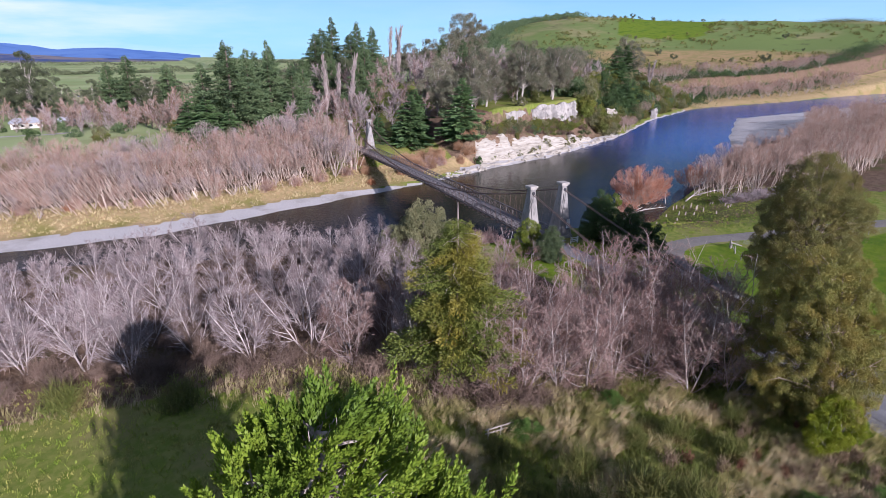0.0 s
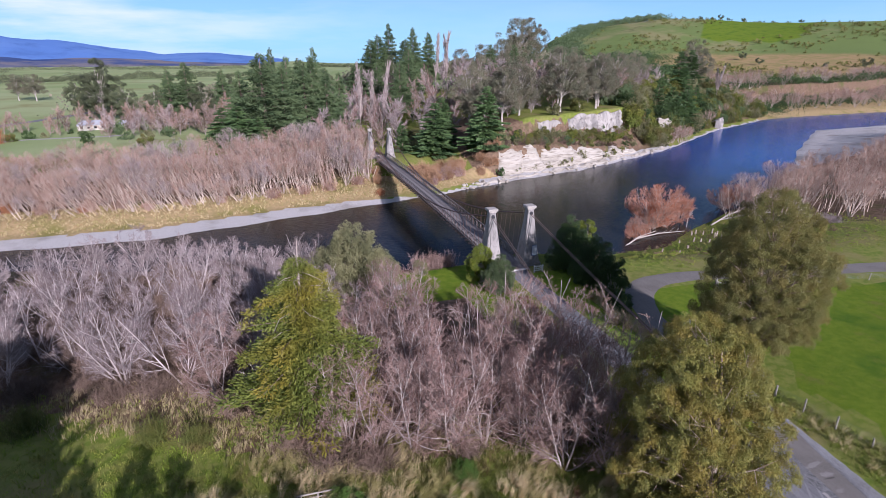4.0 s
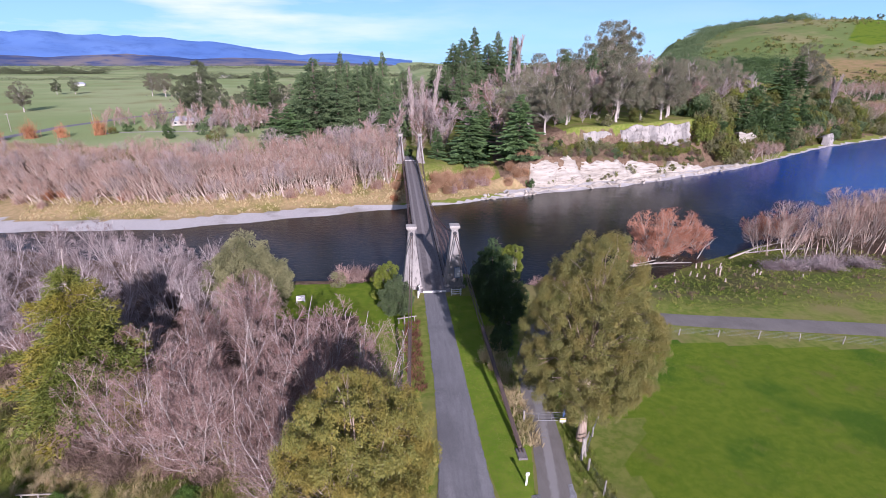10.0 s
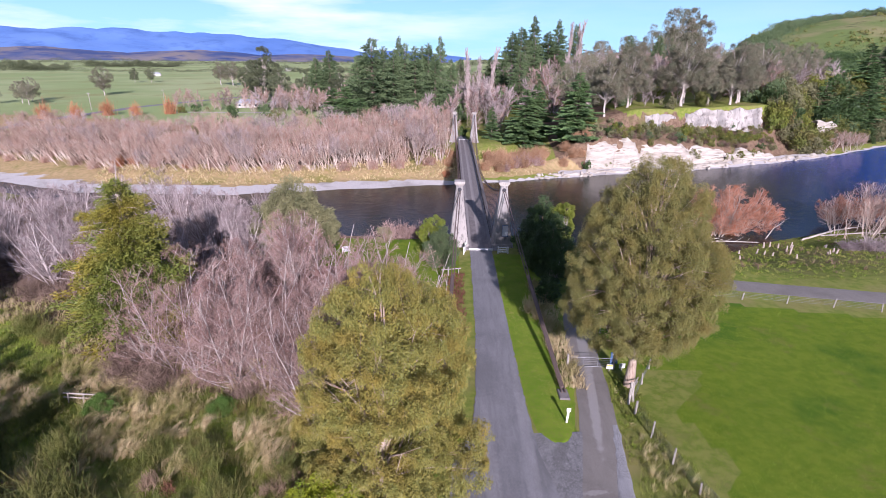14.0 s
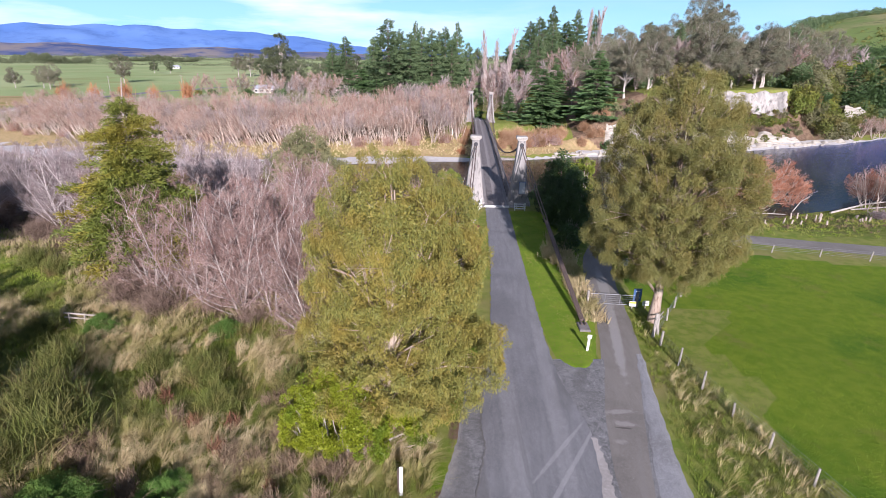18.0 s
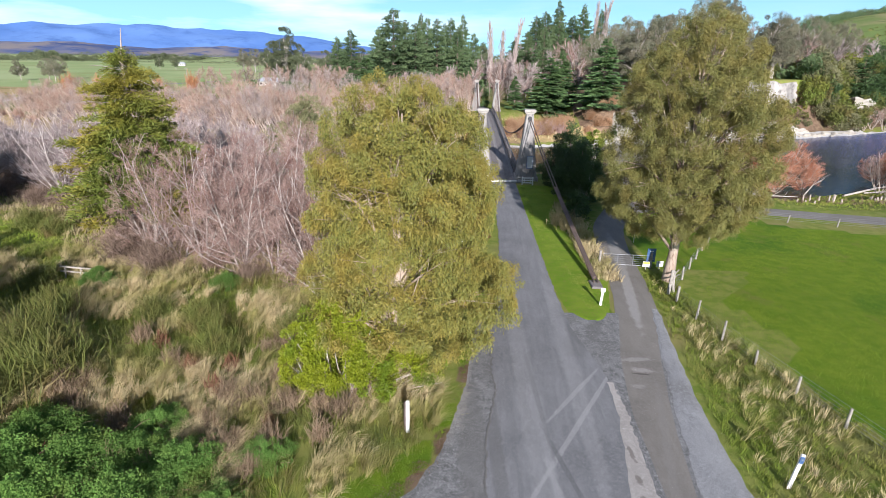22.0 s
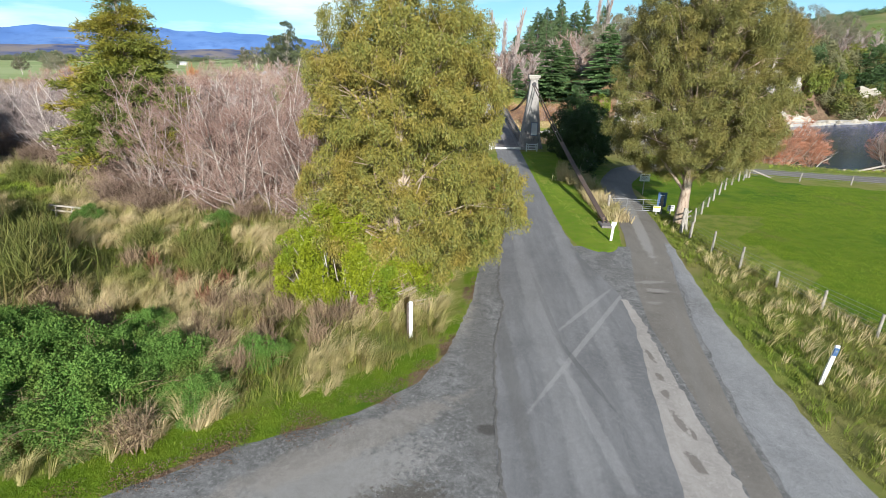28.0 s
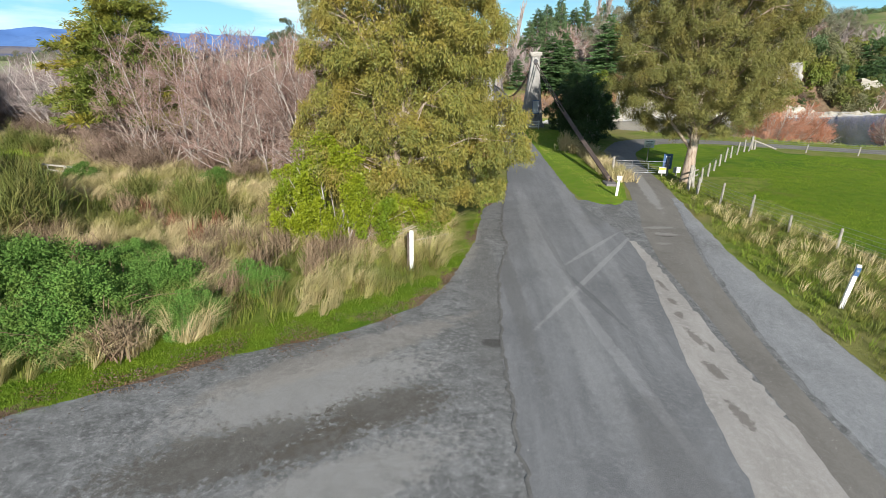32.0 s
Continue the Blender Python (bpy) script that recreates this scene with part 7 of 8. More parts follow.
def belt(name, pts, height, n, material, label, seed, width=14):
    rng = np.random.default_rng(seed)
    n = int(n * 13)
    P = np.array(pts, dtype=float)
    k = rng.integers(0, len(P) - 1, n)
    f = rng.random(n)[:, None]
    xy = P[k] + (P[k + 1] - P[k]) * f + rng.normal(size=(n, 2)) * width * 0.4
    hz = np.array([ground_z(a, b) for a, b in xy])
    C = np.stack([xy[:, 0], xy[:, 1], hz + rng.random(n) ** 0.7 * height * (0.62 + 0.28 * np.sin(xy[:, 0] * 0.05 + xy[:, 1] * 0.031) + 0.25 * np.sin(xy[:, 0] * 0.21 + 1) * np.cos(xy[:, 1] * 0.17))], -1)
    U = rng.normal(size=(n, 3)) + np.array([0, 0, 0.8])
    V, F = leaves_np(C, U, height * 0.115 * rng.uniform(0.6, 1.4, n), height * 0.05, rng)
    ob = part(name, mesh_np(name, V, F), material)
    return tagged(ob, label, "trees", kind="stuff")


# belts on the plain take the paler evergreen leaf to imitate distance haze
belt("shelter_belt", [(-900, 760), (-560, 900), (-300, 980)], 7, 900, "leaf_evergreen", "dark shelter belt across the green plain", 1)
belt("shelter_belt", [(-745, 985), (-775, 900), (-1000, 820)], 17, 1300, "leaf_evergreen", "dark belt of trees at the edge of the plain", 12, 24)
belt("shelter_belt", [(-870, 1245), (-690, 1335)], 15, 900, "leaf_evergreen", "dark block of trees on the plain", 13, 24)
belt("shelter_belt", [(-1500, 1900), (-700, 2150), (-100, 2100)], 16, 900, "leaf_evergreen", "far thin line of trees below the foothills", 14, 30)
belt("shelter_belt", [(-1900, 1500), (-1100, 1700), (-700, 1750)], 10, 900, "leaf_evergreen", "far dark shelter belt across the plain", 2)
belt("shelter_belt", [(-420, 900), (-200, 1100), (80, 1200), (300, 900)], 13, 1800, "leaf_evergreen", "dark belt of trees behind the woods", 3)
belt("shelter_belt", [(-130, 330), (-60, 380), (20, 420), (130, 430), (220, 420)], 15, 2600, "leaf_gum_far", "grey-green woodland behind the river terrace", 4, 40)
belt("shelter_belt", [(-1500, 900), (-1150, 1050)], 7, 400, "leaf_evergreen", "short dark shelter belt on the plain", 5)
belt("hill_wood", [(330, 560), (420, 720), (520, 880), (640, 980), (760, 1060)], 13, 2600, "leaf_conifer", "scrubby wood along the hill crest", 6, 40)
belt("hill_scrub", [(300, 330), (350, 430), (400, 520), (470, 620)], 11, 2200, "leaf_dark", "dark scrub climbing the hillside", 7, 60)
belt("hill_scrub", [(1040, 560), (1200, 620), (1350, 640)], 7, 700, "leaf_broom", "patchy dark scrub on the green hillside", 9, 60)
belt("river_scrub", [(300, 244), (340, 262), (420, 275), (560, 290), (800, 360)], 8, 2600, "leaf_dark", "dark scrub along the upper river bank", 10, 22)
belt("hill_wood", [(1230 * math.sin(radians(31)), 1230 * math.cos(radians(31))), (1265 * math.sin(radians(35)), 1265 * math.cos(radians(35))), (1290 * math.sin(radians(39.5)), 1290 * math.cos(radians(39.5)))], 15, 1100, "leaf_conifer", "dark line of trees along the hill crest", 11, 26)
hill_tree = bush_mesh(400, [(0, 0, 6, 4.5, 4.5, 3.2), (2, 1, 5, 3, 3, 2.4)], 700, (0.95, 0.36))
hill_trunk = Kit().tube([(0, 0, -0.5), (0.1, 0, 2.5), (0, 0.1, 5)], [0.5, 0.35, 0.2], 6).mesh("trunk")


def hill_bushes(seed, n):
    """Low scrub scattered in drifts over the hillside."""
    rng = np.random.default_rng(seed)
    C = []
    while len(C) < n:
        b, r = radians(rng.uniform(29, 66)), rng.uniform(560, 1330)
        x, y = r * math.sin(b), r * math.cos(b)
        if noise.noise((x * 0.006, y * 0.006, 3.0)) + 0.3 * rng.random() > 0.22:
            C.append((x, y, ground_z(x, y), rng.uniform(1.2, 3.8)))
    C = np.repeat(np.array(C), 26, axis=0)
    P = C[:, :3] + unit(rng.normal(size=(len(C), 3))) * C[:, 3:4] * np.array([1, 1, 0.7]) + np.stack([np.zeros(len(C)), np.zeros(len(C)), C[:, 3] * 0.5], -1)
    return mesh_np("hill_scrub", *leaves_np(P, rng.normal(size=(len(C), 3)), C[:, 3] * 0.7, C[:, 3] * 0.3, rng))


tagged(part("hill_scrub", hill_bushes(91, 620), "leaf_broom"), "scattered dark scrub on the grassy hillside", "scrub", kind="stuff")
for i in range(34):
    b, r = SM.uniform(30, 52), SM.uniform(1180, 1330)
    if i > 24:
        b, r = SM.uniform(42, 62), SM.uniform(620, 1000)
    x, y = r * math.sin(radians(b)), r * math.cos(radians(b))
    stand("hill", (hill_trunk, hill_tree), ("bark_brown", "leaf_evergreen"), x, y, SM.uniform(0.4, 1.1), "lone dark tree on the green hill", "hill trees", name="hill_tree")

# ---- houses on the terrace ----
def house(x, y, w, d, turn, wall_h, roof_h, roof, label):
    h = thing("house", Matrix.LocRotScale((x, y, ground_z(x, y)), Euler((0, 0, radians(turn))), None), label, "house")
    part("wall", Kit().box((0, 0, wall_h / 2), (w, d, wall_h)), "wall_cream", h)
    e, o = 0.6, 0.0
    k = Kit().add([(-w / 2 - e, -d / 2 - e, wall_h - 0.1), (w / 2 + e, -d / 2 - e, wall_h - 0.1), (w / 2 + e, d / 2 + e, wall_h - 0.1), (-w / 2 - e, d / 2 + e, wall_h - 0.1), (-w / 2 + d * 0.25, 0, wall_h + roof_h), (w / 2 - d * 0.25, 0, wall_h + roof_h)],
                  [(0, 1, 5, 4), (2, 3, 4, 5), (1, 2, 5), (3, 0, 4), (3, 2, 1, 0)])
    rf = part("roof", k, roof, h)
    part("chimney", Kit().box((w * 0.18, 0.4, wall_h + roof_h), (0.7, 0.7, 1.5), bevel=0.05), "rock", rf)
    for i in range(int(w / 3)):
        xx = -w / 2 + 1.6 + i * 3
        win = part("window", Kit().box((xx, -d / 2 - 0.03, wall_h * 0.55), (1.5, 0.08, 1.2)), "white_paint", h)
        part("pane", Kit().box((xx, -d / 2 - 0.08, wall_h * 0.55), (1.3, 0.04, 1.0)), "glass_dark", win)
    part("door", Kit().box((w / 2 - 0.7, -d / 2 - 0.04, 1.05), (0.9, 0.08, 2.1)), "timber_grey", h)
    return h


house(-122, 236, 12, 8, 12, 2.6, 2.0, "roof_tin", "low cream house with a grey tin roof in the garden")
house(-107, 240, 7, 6, -8, 2.4, 1.6, "roof_tin", "small pale outbuilding beside the house")
house(-78, 246, 10, 5, 5, 2.4, 0.7, "roof_tin", "long open shed with a flat pale roof")
house(-420, 700, 14, 8, 20, 2.8, 2.2, "roof_tin", "distant farmhouse with a pale roof on the plain")
house(-330, 1050, 18, 9, 0, 3.4, 2.0, "roof_tin", "distant white farm shed on the plain")
drive_l = resample([(-152, 196), (-135, 204), (-112, 205), (-100, 207)], 20)
drive_r = resample([(-152, 199), (-135, 207.5), (-112, 209), (-100, 211)], 20)
strip("driveway", drive_l, drive_r, "gravel_pale", 0.05, "pale gravel driveway on the terrace", "driveway")
hw_l = resample([(-330, 62), (-228, 106), (-193, 141), (-189, 185), (-188, 228), (-176, 272), (-153, 342), (-130, 480)], 40)
hw_r = resample([(-324, 56), (-223, 101), (-186, 139), (-182, 185), (-181, 228), (-169, 270), (-146, 340), (-123, 480)], 40)
strip("far_highway", hw_l, hw_r, "asphalt", 0.08, "grey sealed road across the terrace", "road")
road_rail = thing("guard_rail", Matrix.Identity(4), "pale roadside guard rail along the far road", "rail")
rail_pts = [(-222 + 3.0 * i, 98 + 2.9 * i) for i in range(13)]
for x, y in rail_pts:
    part("post", Kit().box((x, y, ground_z(x, y) + 0.45), (0.16, 0.16, 0.95)), "white_paint", road_rail)
part("rail", Kit().tube([(x, y, ground_z(x, y) + 0.85) for x, y in rail_pts], 0.14, 6), "white_paint", road_rail)
for x, y, s in ((-148, 196, 1.6), (-172, 183, 1.5), (-180, 172, 1.4), (-160, 186, 1.2), (-190, 165, 1.5)):
    stand("orr", [orange], ("twig_orange",), x, y, s, "small rust-orange garden tree", "orange trees", ("foliage",), tall=1.6, name="garden_tree")
for i, (x, y) in enumerate(((-140, 207), (-134, 210), (-112, 222), (-108, 226), (-128, 222), (-98, 228), (-90, 232), (-143, 200), (-72, 234), (-70, 228))):
    bush_at(i, x, y, SM.uniform(0.6, 1.1), int(SM.integers(0, 3)))
for x, y in ((-196, 208), (-176, 246)):
    pole = thing("power_pole", put(x, y), "grey wooden power pole beside the road", "pole", "power poles")
    part("pole", Kit().tube([(0, 0, -0.5), (0, 0, 9)], [0.16, 0.11], 8), "fence_wood", pole)
    part("cross_arm", Kit().box((0, 0, 8.4), (2.2, 0.1, 0.12)), "fence_wood", pole)

# ---- fences, gate and posts ----
def fence(label, line, spacing, seed, height=1.25, wires=5, battens=2):
    rng = np.random.default_rng(seed)
    f = thing("fence", Matrix.Identity(4), label, "fence", "farm fences")
    L = float(np.sum(np.linalg.norm(np.diff(np.array(line), axis=0), axis=1)))
    n = max(3, int(L / spacing) + 1)
    P = resample(line, n) if len(line) > 2 else np.array([np.array(line[0]) + (np.array(line[1]) - np.array(line[0])) * k / (n - 1) for k in range(n)])
    tops = []
    for i, (x, y) in enumerate(P):
        h = height * rng.uniform(0.7, 1.12)
        lean = rng.normal(size=2) * 0.12
        z = ground_z(x, y)
        end = i in (0, n - 1)
        part("post", Kit().tube([(x, y, z - 0.3), (x + lean[0] * 0.5, y + lean[1] * 0.5, z + h * 0.5), (x + lean[0], y + lean[1], z + h)], [0.115, 0.11, 0.10] if end else [0.085, 0.08, 0.07], 8), "fence_wood", f)
        tops.append((x, y, z, h))
    for k in range(wires):
        pts = []
        for x, y, z, h in tops:
            pts.append((x, y, z + 0.12 + (height - 0.25) * (k + 1) / wires))
        part("wire", Kit().tube(pts, 0.008, 4), "steel", f)
    for i in range(n - 1):
        for b in range(battens):
            t = (b + 1) / (battens + 1)
            x, y, z = [tops[i][q] + (tops[i + 1][q] - tops[i][q]) * t for q in range(3)]
            part("batten", Kit().box((x, y, z + height * 0.5), (0.045, 0.035, height * 0.85)), "fence_wood", f)
    return f


fence("weathered farm fence of grey posts and wire along the paddock", [(10.9, -43.4), (11.2, -48.2), (12.3, -51.2), (13.3, -55), (14.8, -60.5), (17.5, -70), (22, -84)], 3.0, 1, 1.35, 5, 0)
fence("farm fence of pale posts along the farm road", [(27.0, -18.6), (34, -19.6), (45, -20.9), (58, -24.4), (90, -33.5), (120, -42)], 5.2, 2, 1.25, 5, 0)
fence("farm fence of grey posts running from the gate to the corner", [(11.4, -41.6), (14.5, -36.4), (19, -29), (23, -23), (26.6, -18.8)], 3.0, 3, 1.25, 5, 0)
fence("low wire fence beside the riverside lawn", [(-5.0, -13.6), (-5.2, -18), (-5.4, -24), (-5.8, -30)], 3.0, 4, 1.1, 3, 0)
strainer = thing("strainer_post", put(10.7, -42.2), "leaning timber strainer post with stay rails", "post")
for a, b, r in (((0, 0, -0.3), (0.5, 1.0, 1.7), 0.13), ((0.45, 0.2, -0.3), (0.75, 1.3, 1.5), 0.10), ((0.3, 0.6, 0.9), (1.6, 2.6, 0.7), 0.06), ((0.3, 0.6, 1.3), (1.6, 2.6, 1.1), 0.06)):
    part("rail" if r < 0.09 else "post", Kit().tube([a, b], r, 8), "fence_wood", strainer)
corner = thing("strainer_post", put(26.6, -18.6), "pale timber corner strainer with a diagonal stay", "post")
part("post", Kit().tube([(0, 0, -0.3), (0, 0, 1.5)], 0.14, 8), "fence_wood", corner)
part("rail", Kit().tube([(0, 0, 1.1), (2.6, -0.4, 0.15)], 0.08, 8), "fence_wood", corner)
part("rail", Kit().tube([(0, 0, 1.1), (-1.3, -2.2, 0.15)], 0.08, 8), "fence_wood", corner)
lawn_rail = thing("guard_rail", put(-4.6, -13.4), "short pale timber rail beside the road", "rail")
part("post", Kit().tube([(-1.2, 0, -0.2), (-1.2, 0, 0.9)], 0.07, 8), "fence_wood", lawn_rail)
part("post", Kit().tube([(1.0, 0.4, -0.2), (1.0, 0.4, 0.9)], 0.07, 8), "fence_wood", lawn_rail)
part("rail", Kit().beam((-1.4, -0.1, 0.8), (1.3, 0.5, 0.85), 0.06, 0.14), "fence_wood", lawn_rail)

gate = thing("farm_gate", Matrix.LocRotScale((6.75, -36.3, 0), Euler((0, 0, radians(-3))), None), "closed galvanised steel pipe gate across the farm road", "gate")
gk = Kit()
gk.tube([(0.1, 0, 0.2), (0.1, 0, 1.15), (4.1, 0, 1.15), (4.1, 0, 0.2), (0.1, 0, 0.2)], 0.02, 8)
part("gate_frame", gk, "steel", gate)
for z in (0.38, 0.56, 0.75, 0.95):
    part("bar", Kit().tube([(0.1, 0, z), (4.1, 0, z)], 0.009, 6), "steel", gate)
for x in (1.43, 2.77):
    part("upright", Kit().tube([(x, 0, 0.2), (x, 0, 1.15)], 0.02, 6), "steel", gate)
for x in (-0.1, 4.3):
    part("gate_post", Kit().tube([(x, 0, -0.2), (x, 0, 1.45)], 0.11, 10), "fence_wood", gate)


def board(name, x, y, turn, w, h, z, mat, label, category, legs=1, bars=(), ink="ink", thick=0.05, leg_mat="fence_wood", lean=0.0):
    s = thing(name, Matrix.LocRotScale((x, y, ground_z(x, y)), Euler((radians(lean), 0, radians(turn))), None), label, category)
    for i in range(legs):
        lx = 0 if legs == 1 else (-1 + 2 * i) * (w / 2 - 0.06)
        part("post", Kit().box((lx, 0.05, z / 2 + h / 2), (0.08, 0.06, z + h), bevel=0.008), leg_mat, s)
    p = part("panel", Kit().box((0, 0, z + h / 2), (w, thick, h), bevel=0.008), mat, s)
    for bx, bz, bw, bh in bars:
        part("bar", Kit().box((bx * w, -thick / 2 - 0.004, z + bz * h), (bw * w, 0.008, bh * h)), ink, p)
    return s


BARS = ((0, 0.82, 0.7, 0.09), (-0.08, 0.62, 0.55, 0.06), (0, 0.48, 0.7, 0.06), (-0.05, 0.34, 0.6, 0.06), (-0.12, 0.2, 0.45, 0.06))
board("sign_board", 11.05, -36.4, 4, 0.75, 1.25, 0.55, "sign_blue", "dark blue information sign beside the gate", "sign", 1, ((0, 0.8, 0.5, 0.07), (0, 0.3, 0.6, 0.03), (0, 0.2, 0.6, 0.03)), "sign_white")
board("sign_board", 10.55, -36.9, -4, 0.6, 0.5, 0.25, "sign_white", "small white and yellow warning sign by the gate", "sign", 1, ((0, 0.75, 0.95, 0.3),), "sign_yellow")
board("sign_board", 11.75, -36.8, 6, 0.6, 0.5, 0.3, "sign_white", "small white sign fixed beside the gate", "sign", 1, BARS[:3])
board("sign_board", 11.6, -29.5, 0, 0.95, 0.7, 1.3, "sign_white", "white notice sign on a post by the farm road", "sign", 1, BARS)
board("sign_board", 3.75, -1.95, 0, 0.95, 1.9, 1.9, "sign_blue", "blue and white notice panel beside the tower", "sign", 2, ((0, 0.5, 0.86, 0.9), ), "sign_white")
board("sign_board", -23.6, -6.6, 25, 1.5, 0.95, 0.75, "sign_white", "white information board on two legs by the lawn", "sign", 2, BARS, "ink", 0.05, "white_paint", -18)
board("sign_board", -20.6, -5.4, 10, 1.3, 0.8, 0.3, "sign_white", "low white information panel by the lawn", "sign", 2, BARS, "ink", 0.05, "white_paint", -35)


def marker(x, y, h, lean, label, head):
    p = thing("marker_post", Matrix.LocRotScale((x, y, 0), Euler((radians(lean[0]), radians(lean[1]), 0)), None), label, "post")
    part("post", Kit().box((0, 0, h / 2 - 0.1), (0.17, 0.07, h + 0.2), bevel=0.015), "white_paint", p)
    if head == "blue":
        part("reflector", Kit().box((0, -0.045, h - 0.28), (0.19, 0.03, 0.34), bevel=0.01), "sign_blue", p, "dark blue panel")
        part("reflector_dot", Kit().tube([(0, -0.055, h - 0.24), (0, -0.075, h - 0.24)], 0.045, 12), "steel", p)
    elif head == "plate":
        part("plate", Kit().box((0, -0.05, h - 0.12), (0.34, 0.04, 0.30), bevel=0.01), "white_paint", p)
    else:
        part("backing_post", Kit().box((-0.13, 0.08, h / 2 - 0.1), (0.12, 0.12, h - 0.05), bevel=0.012), "timber_dark", p, "dark timber backing post")
    return p


marker(-7.8, -60.0, 1.84, (0, 0), "white roadside marker post with a dark backing post", "dark")
marker(8.95, -62.4, 1.80, (-2, 9), "white roadside marker post with a blue reflector, leaning", "blue")
marker(4.85, -44.8, 1.46, (0, 3), "white marker post with a square head by the verge", "plate")
marker(-5.6, -33.0, 1.0, (0, 0), "short white marker post under the gum tree", "plate")

# ---- road wear ----
strip("mud_strip", resample([(2.9, -54.9), (2.8, -57.2), (2.35, -60.4), (1.9, -62.6), (1.6, -64.9), (1.2, -67), (0.75, -71), (0.35, -76), (-0.2, -84)], 150, 0.0, 31), resample([(3.3, -54.9), (3.4, -57.2), (3.25, -60.6), (3.2, -62.6), (3.14, -64.6), (3.15, -66.8), (3.05, -71), (2.75, -76), (2.2, -84)], 150, 0.05, 32), "mud_pale", 0.051, "pale dried mud along the broken edge of the seal", "road edge", width_steps=6, skirt=0.012)
crack = resample([(-2.5, -42), (-3.3, -49.5), (-3.6, -54), (-3.35, -56.2), (-4.0, -60), (-4.1, -64.4), (-4.2, -66.5), (-4.05, -69), (-4.05, -70), (-3.9, -73), (-3.8, -76)], 130, 0.045, 43)
strip("seal_crack", crack - np.array([0.05, 0]), crack + np.array([0.05, 0]), "tar", 0.066, "dark broken crack along the edge of the seal", "road edge", width_steps=2, skirt=0.012)
strip("gravel_strip", resample([(8.5, -45), (7.2, -51), (6.0, -56.7), (4.85, -63.1), (4.37, -66.7), (4.15, -70.2), (4.1, -76), (4.3, -96)], 90, 0.05, 33), resample([(9.0, -45), (8.2, -51), (7.55, -56), (7.3, -60), (7.2, -63), (7.0, -67.5), (7.1, -72), (10, -97)], 90, 0.05, 34), "gravel_blue", 0.062, "loose blue-grey gravel along the road edge", "gravel", width_steps=6, skirt=0.05)

# ---- grass, brambles and litter ----
def tufts(name, P, blades, height, width, material, label, seed, lean=(0.25, 0.1), spread=0.22):
    rng = np.random.default_rng(seed)
    P = np.array(P)
    idx = np.repeat(np.arange(len(P)), blades)
    n = len(idx)
    hz = land(P[:, 0], P[:, 1])
    a = rng.random(n) * 2 * np.pi
    r = rng.random(n) * spread
    hh = (height * rng.uniform(0.55, 1.25, len(P)))[idx] * rng.uniform(0.6, 1.15, n)
    B = np.stack([P[idx, 0] + np.cos(a) * r, P[idx, 1] + np.sin(a) * r, hz[idx] - 0.02], -1)
    bow = rng.normal(size=(len(P), 2)) * 0.33
    out = np.stack([np.cos(a) * 0.45 + lean[0] + bow[idx, 0], np.sin(a) * 0.45 + lean[1] + bow[idx, 1], np.zeros(n)], -1) * hh[:, None]
    mid = B + out * 0.35 + np.array([0, 0, 0.62]) * hh[:, None]
    tip = B + out * 1.0 + np.array([0, 0, 0.95]) * hh[:, None]
    s = np.stack([-np.sin(a), np.cos(a), np.zeros(n)], -1) * (width * rng.uniform(0.6, 1.3, n))[:, None]
    V = np.stack([B - s, B + s, mid + s * 0.8, mid - s * 0.8, tip], 1).reshape(-1, 3)
    k = np.arange(n)[:, None] * 5
    F = np.concatenate([k + np.array([[0, 1, 2]]), k + np.array([[0, 2, 3]]), k + np.array([[3, 2, 4]])])
    ob = part(name, mesh_np(name, V, F), material)
    return tagged(ob, label, "grass", kind="stuff")


def area(n, xs, ys, keep):
    x, y = SM.uniform(*xs, n), SM.uniform(*ys, n)
    k = np.array([bool(keep(a, b)) for a, b in zip(x, y)])
    return np.stack([x[k], y[k]], -1)


def apron_left(x):
    return np.interp(x, [-60, -30, -17, -12.7, -9.6, -7.4, -6.2, -5.2, -4.6, -2.6], [-96, -79, -71, -67.7, -66, -63.8, -61, -56, -49, -44])


def rough(x, y):
    return y > apron_left(x) + 1.9 and x < np.interp(y, [-66, -56, -48, -40], [-6.5, -6.2, -6.2, -5.0])


def patchy(x, y, s, seed, t):
    return noise.noise((x * s, y * s, seed)) > t


tufts("tall_grass", area(5200, (-48, -5.5), (-72, -37), lambda x, y: rough(x, y) and patchy(x, y, 0.2, 1.0, -0.02)), 60, 1.1, 0.0065, "straw", "tall dry straw-coloured grass beside the road", 1, (0.55, -0.15), 0.2)
tufts("green_grass", area(5200, (-60, -4.5), (-74, -30), lambda x, y: rough(x, y)), 20, 0.45, 0.010, "grass_blade", "rough green grass beside the road", 2, (0.15, 0), 0.35)
tufts("sedge", area(3600, (-48, -5.5), (-72, -37), lambda x, y: rough(x, y) and not patchy(x, y, 0.2, 1.0, 0.05)), 24, 0.85, 0.009, "leaf_broom", "tall olive-green sedge and rush beside the road", 15, (0.2, -0.1), 0.3)
tufts("verge_grass", area(26000, (-22, -4), (-74, -30), lambda x, y: 0.05 + 0.4 * noise.noise((x, y, 3.0)) < y - apron_left(x) < 2.0 or (-4.2 < x < -2.6 and y > -44)), 14, 0.11, 0.007, "pasture_blade", "short green verge grass along the gravel", 3, (0.1, 0), 0.2)
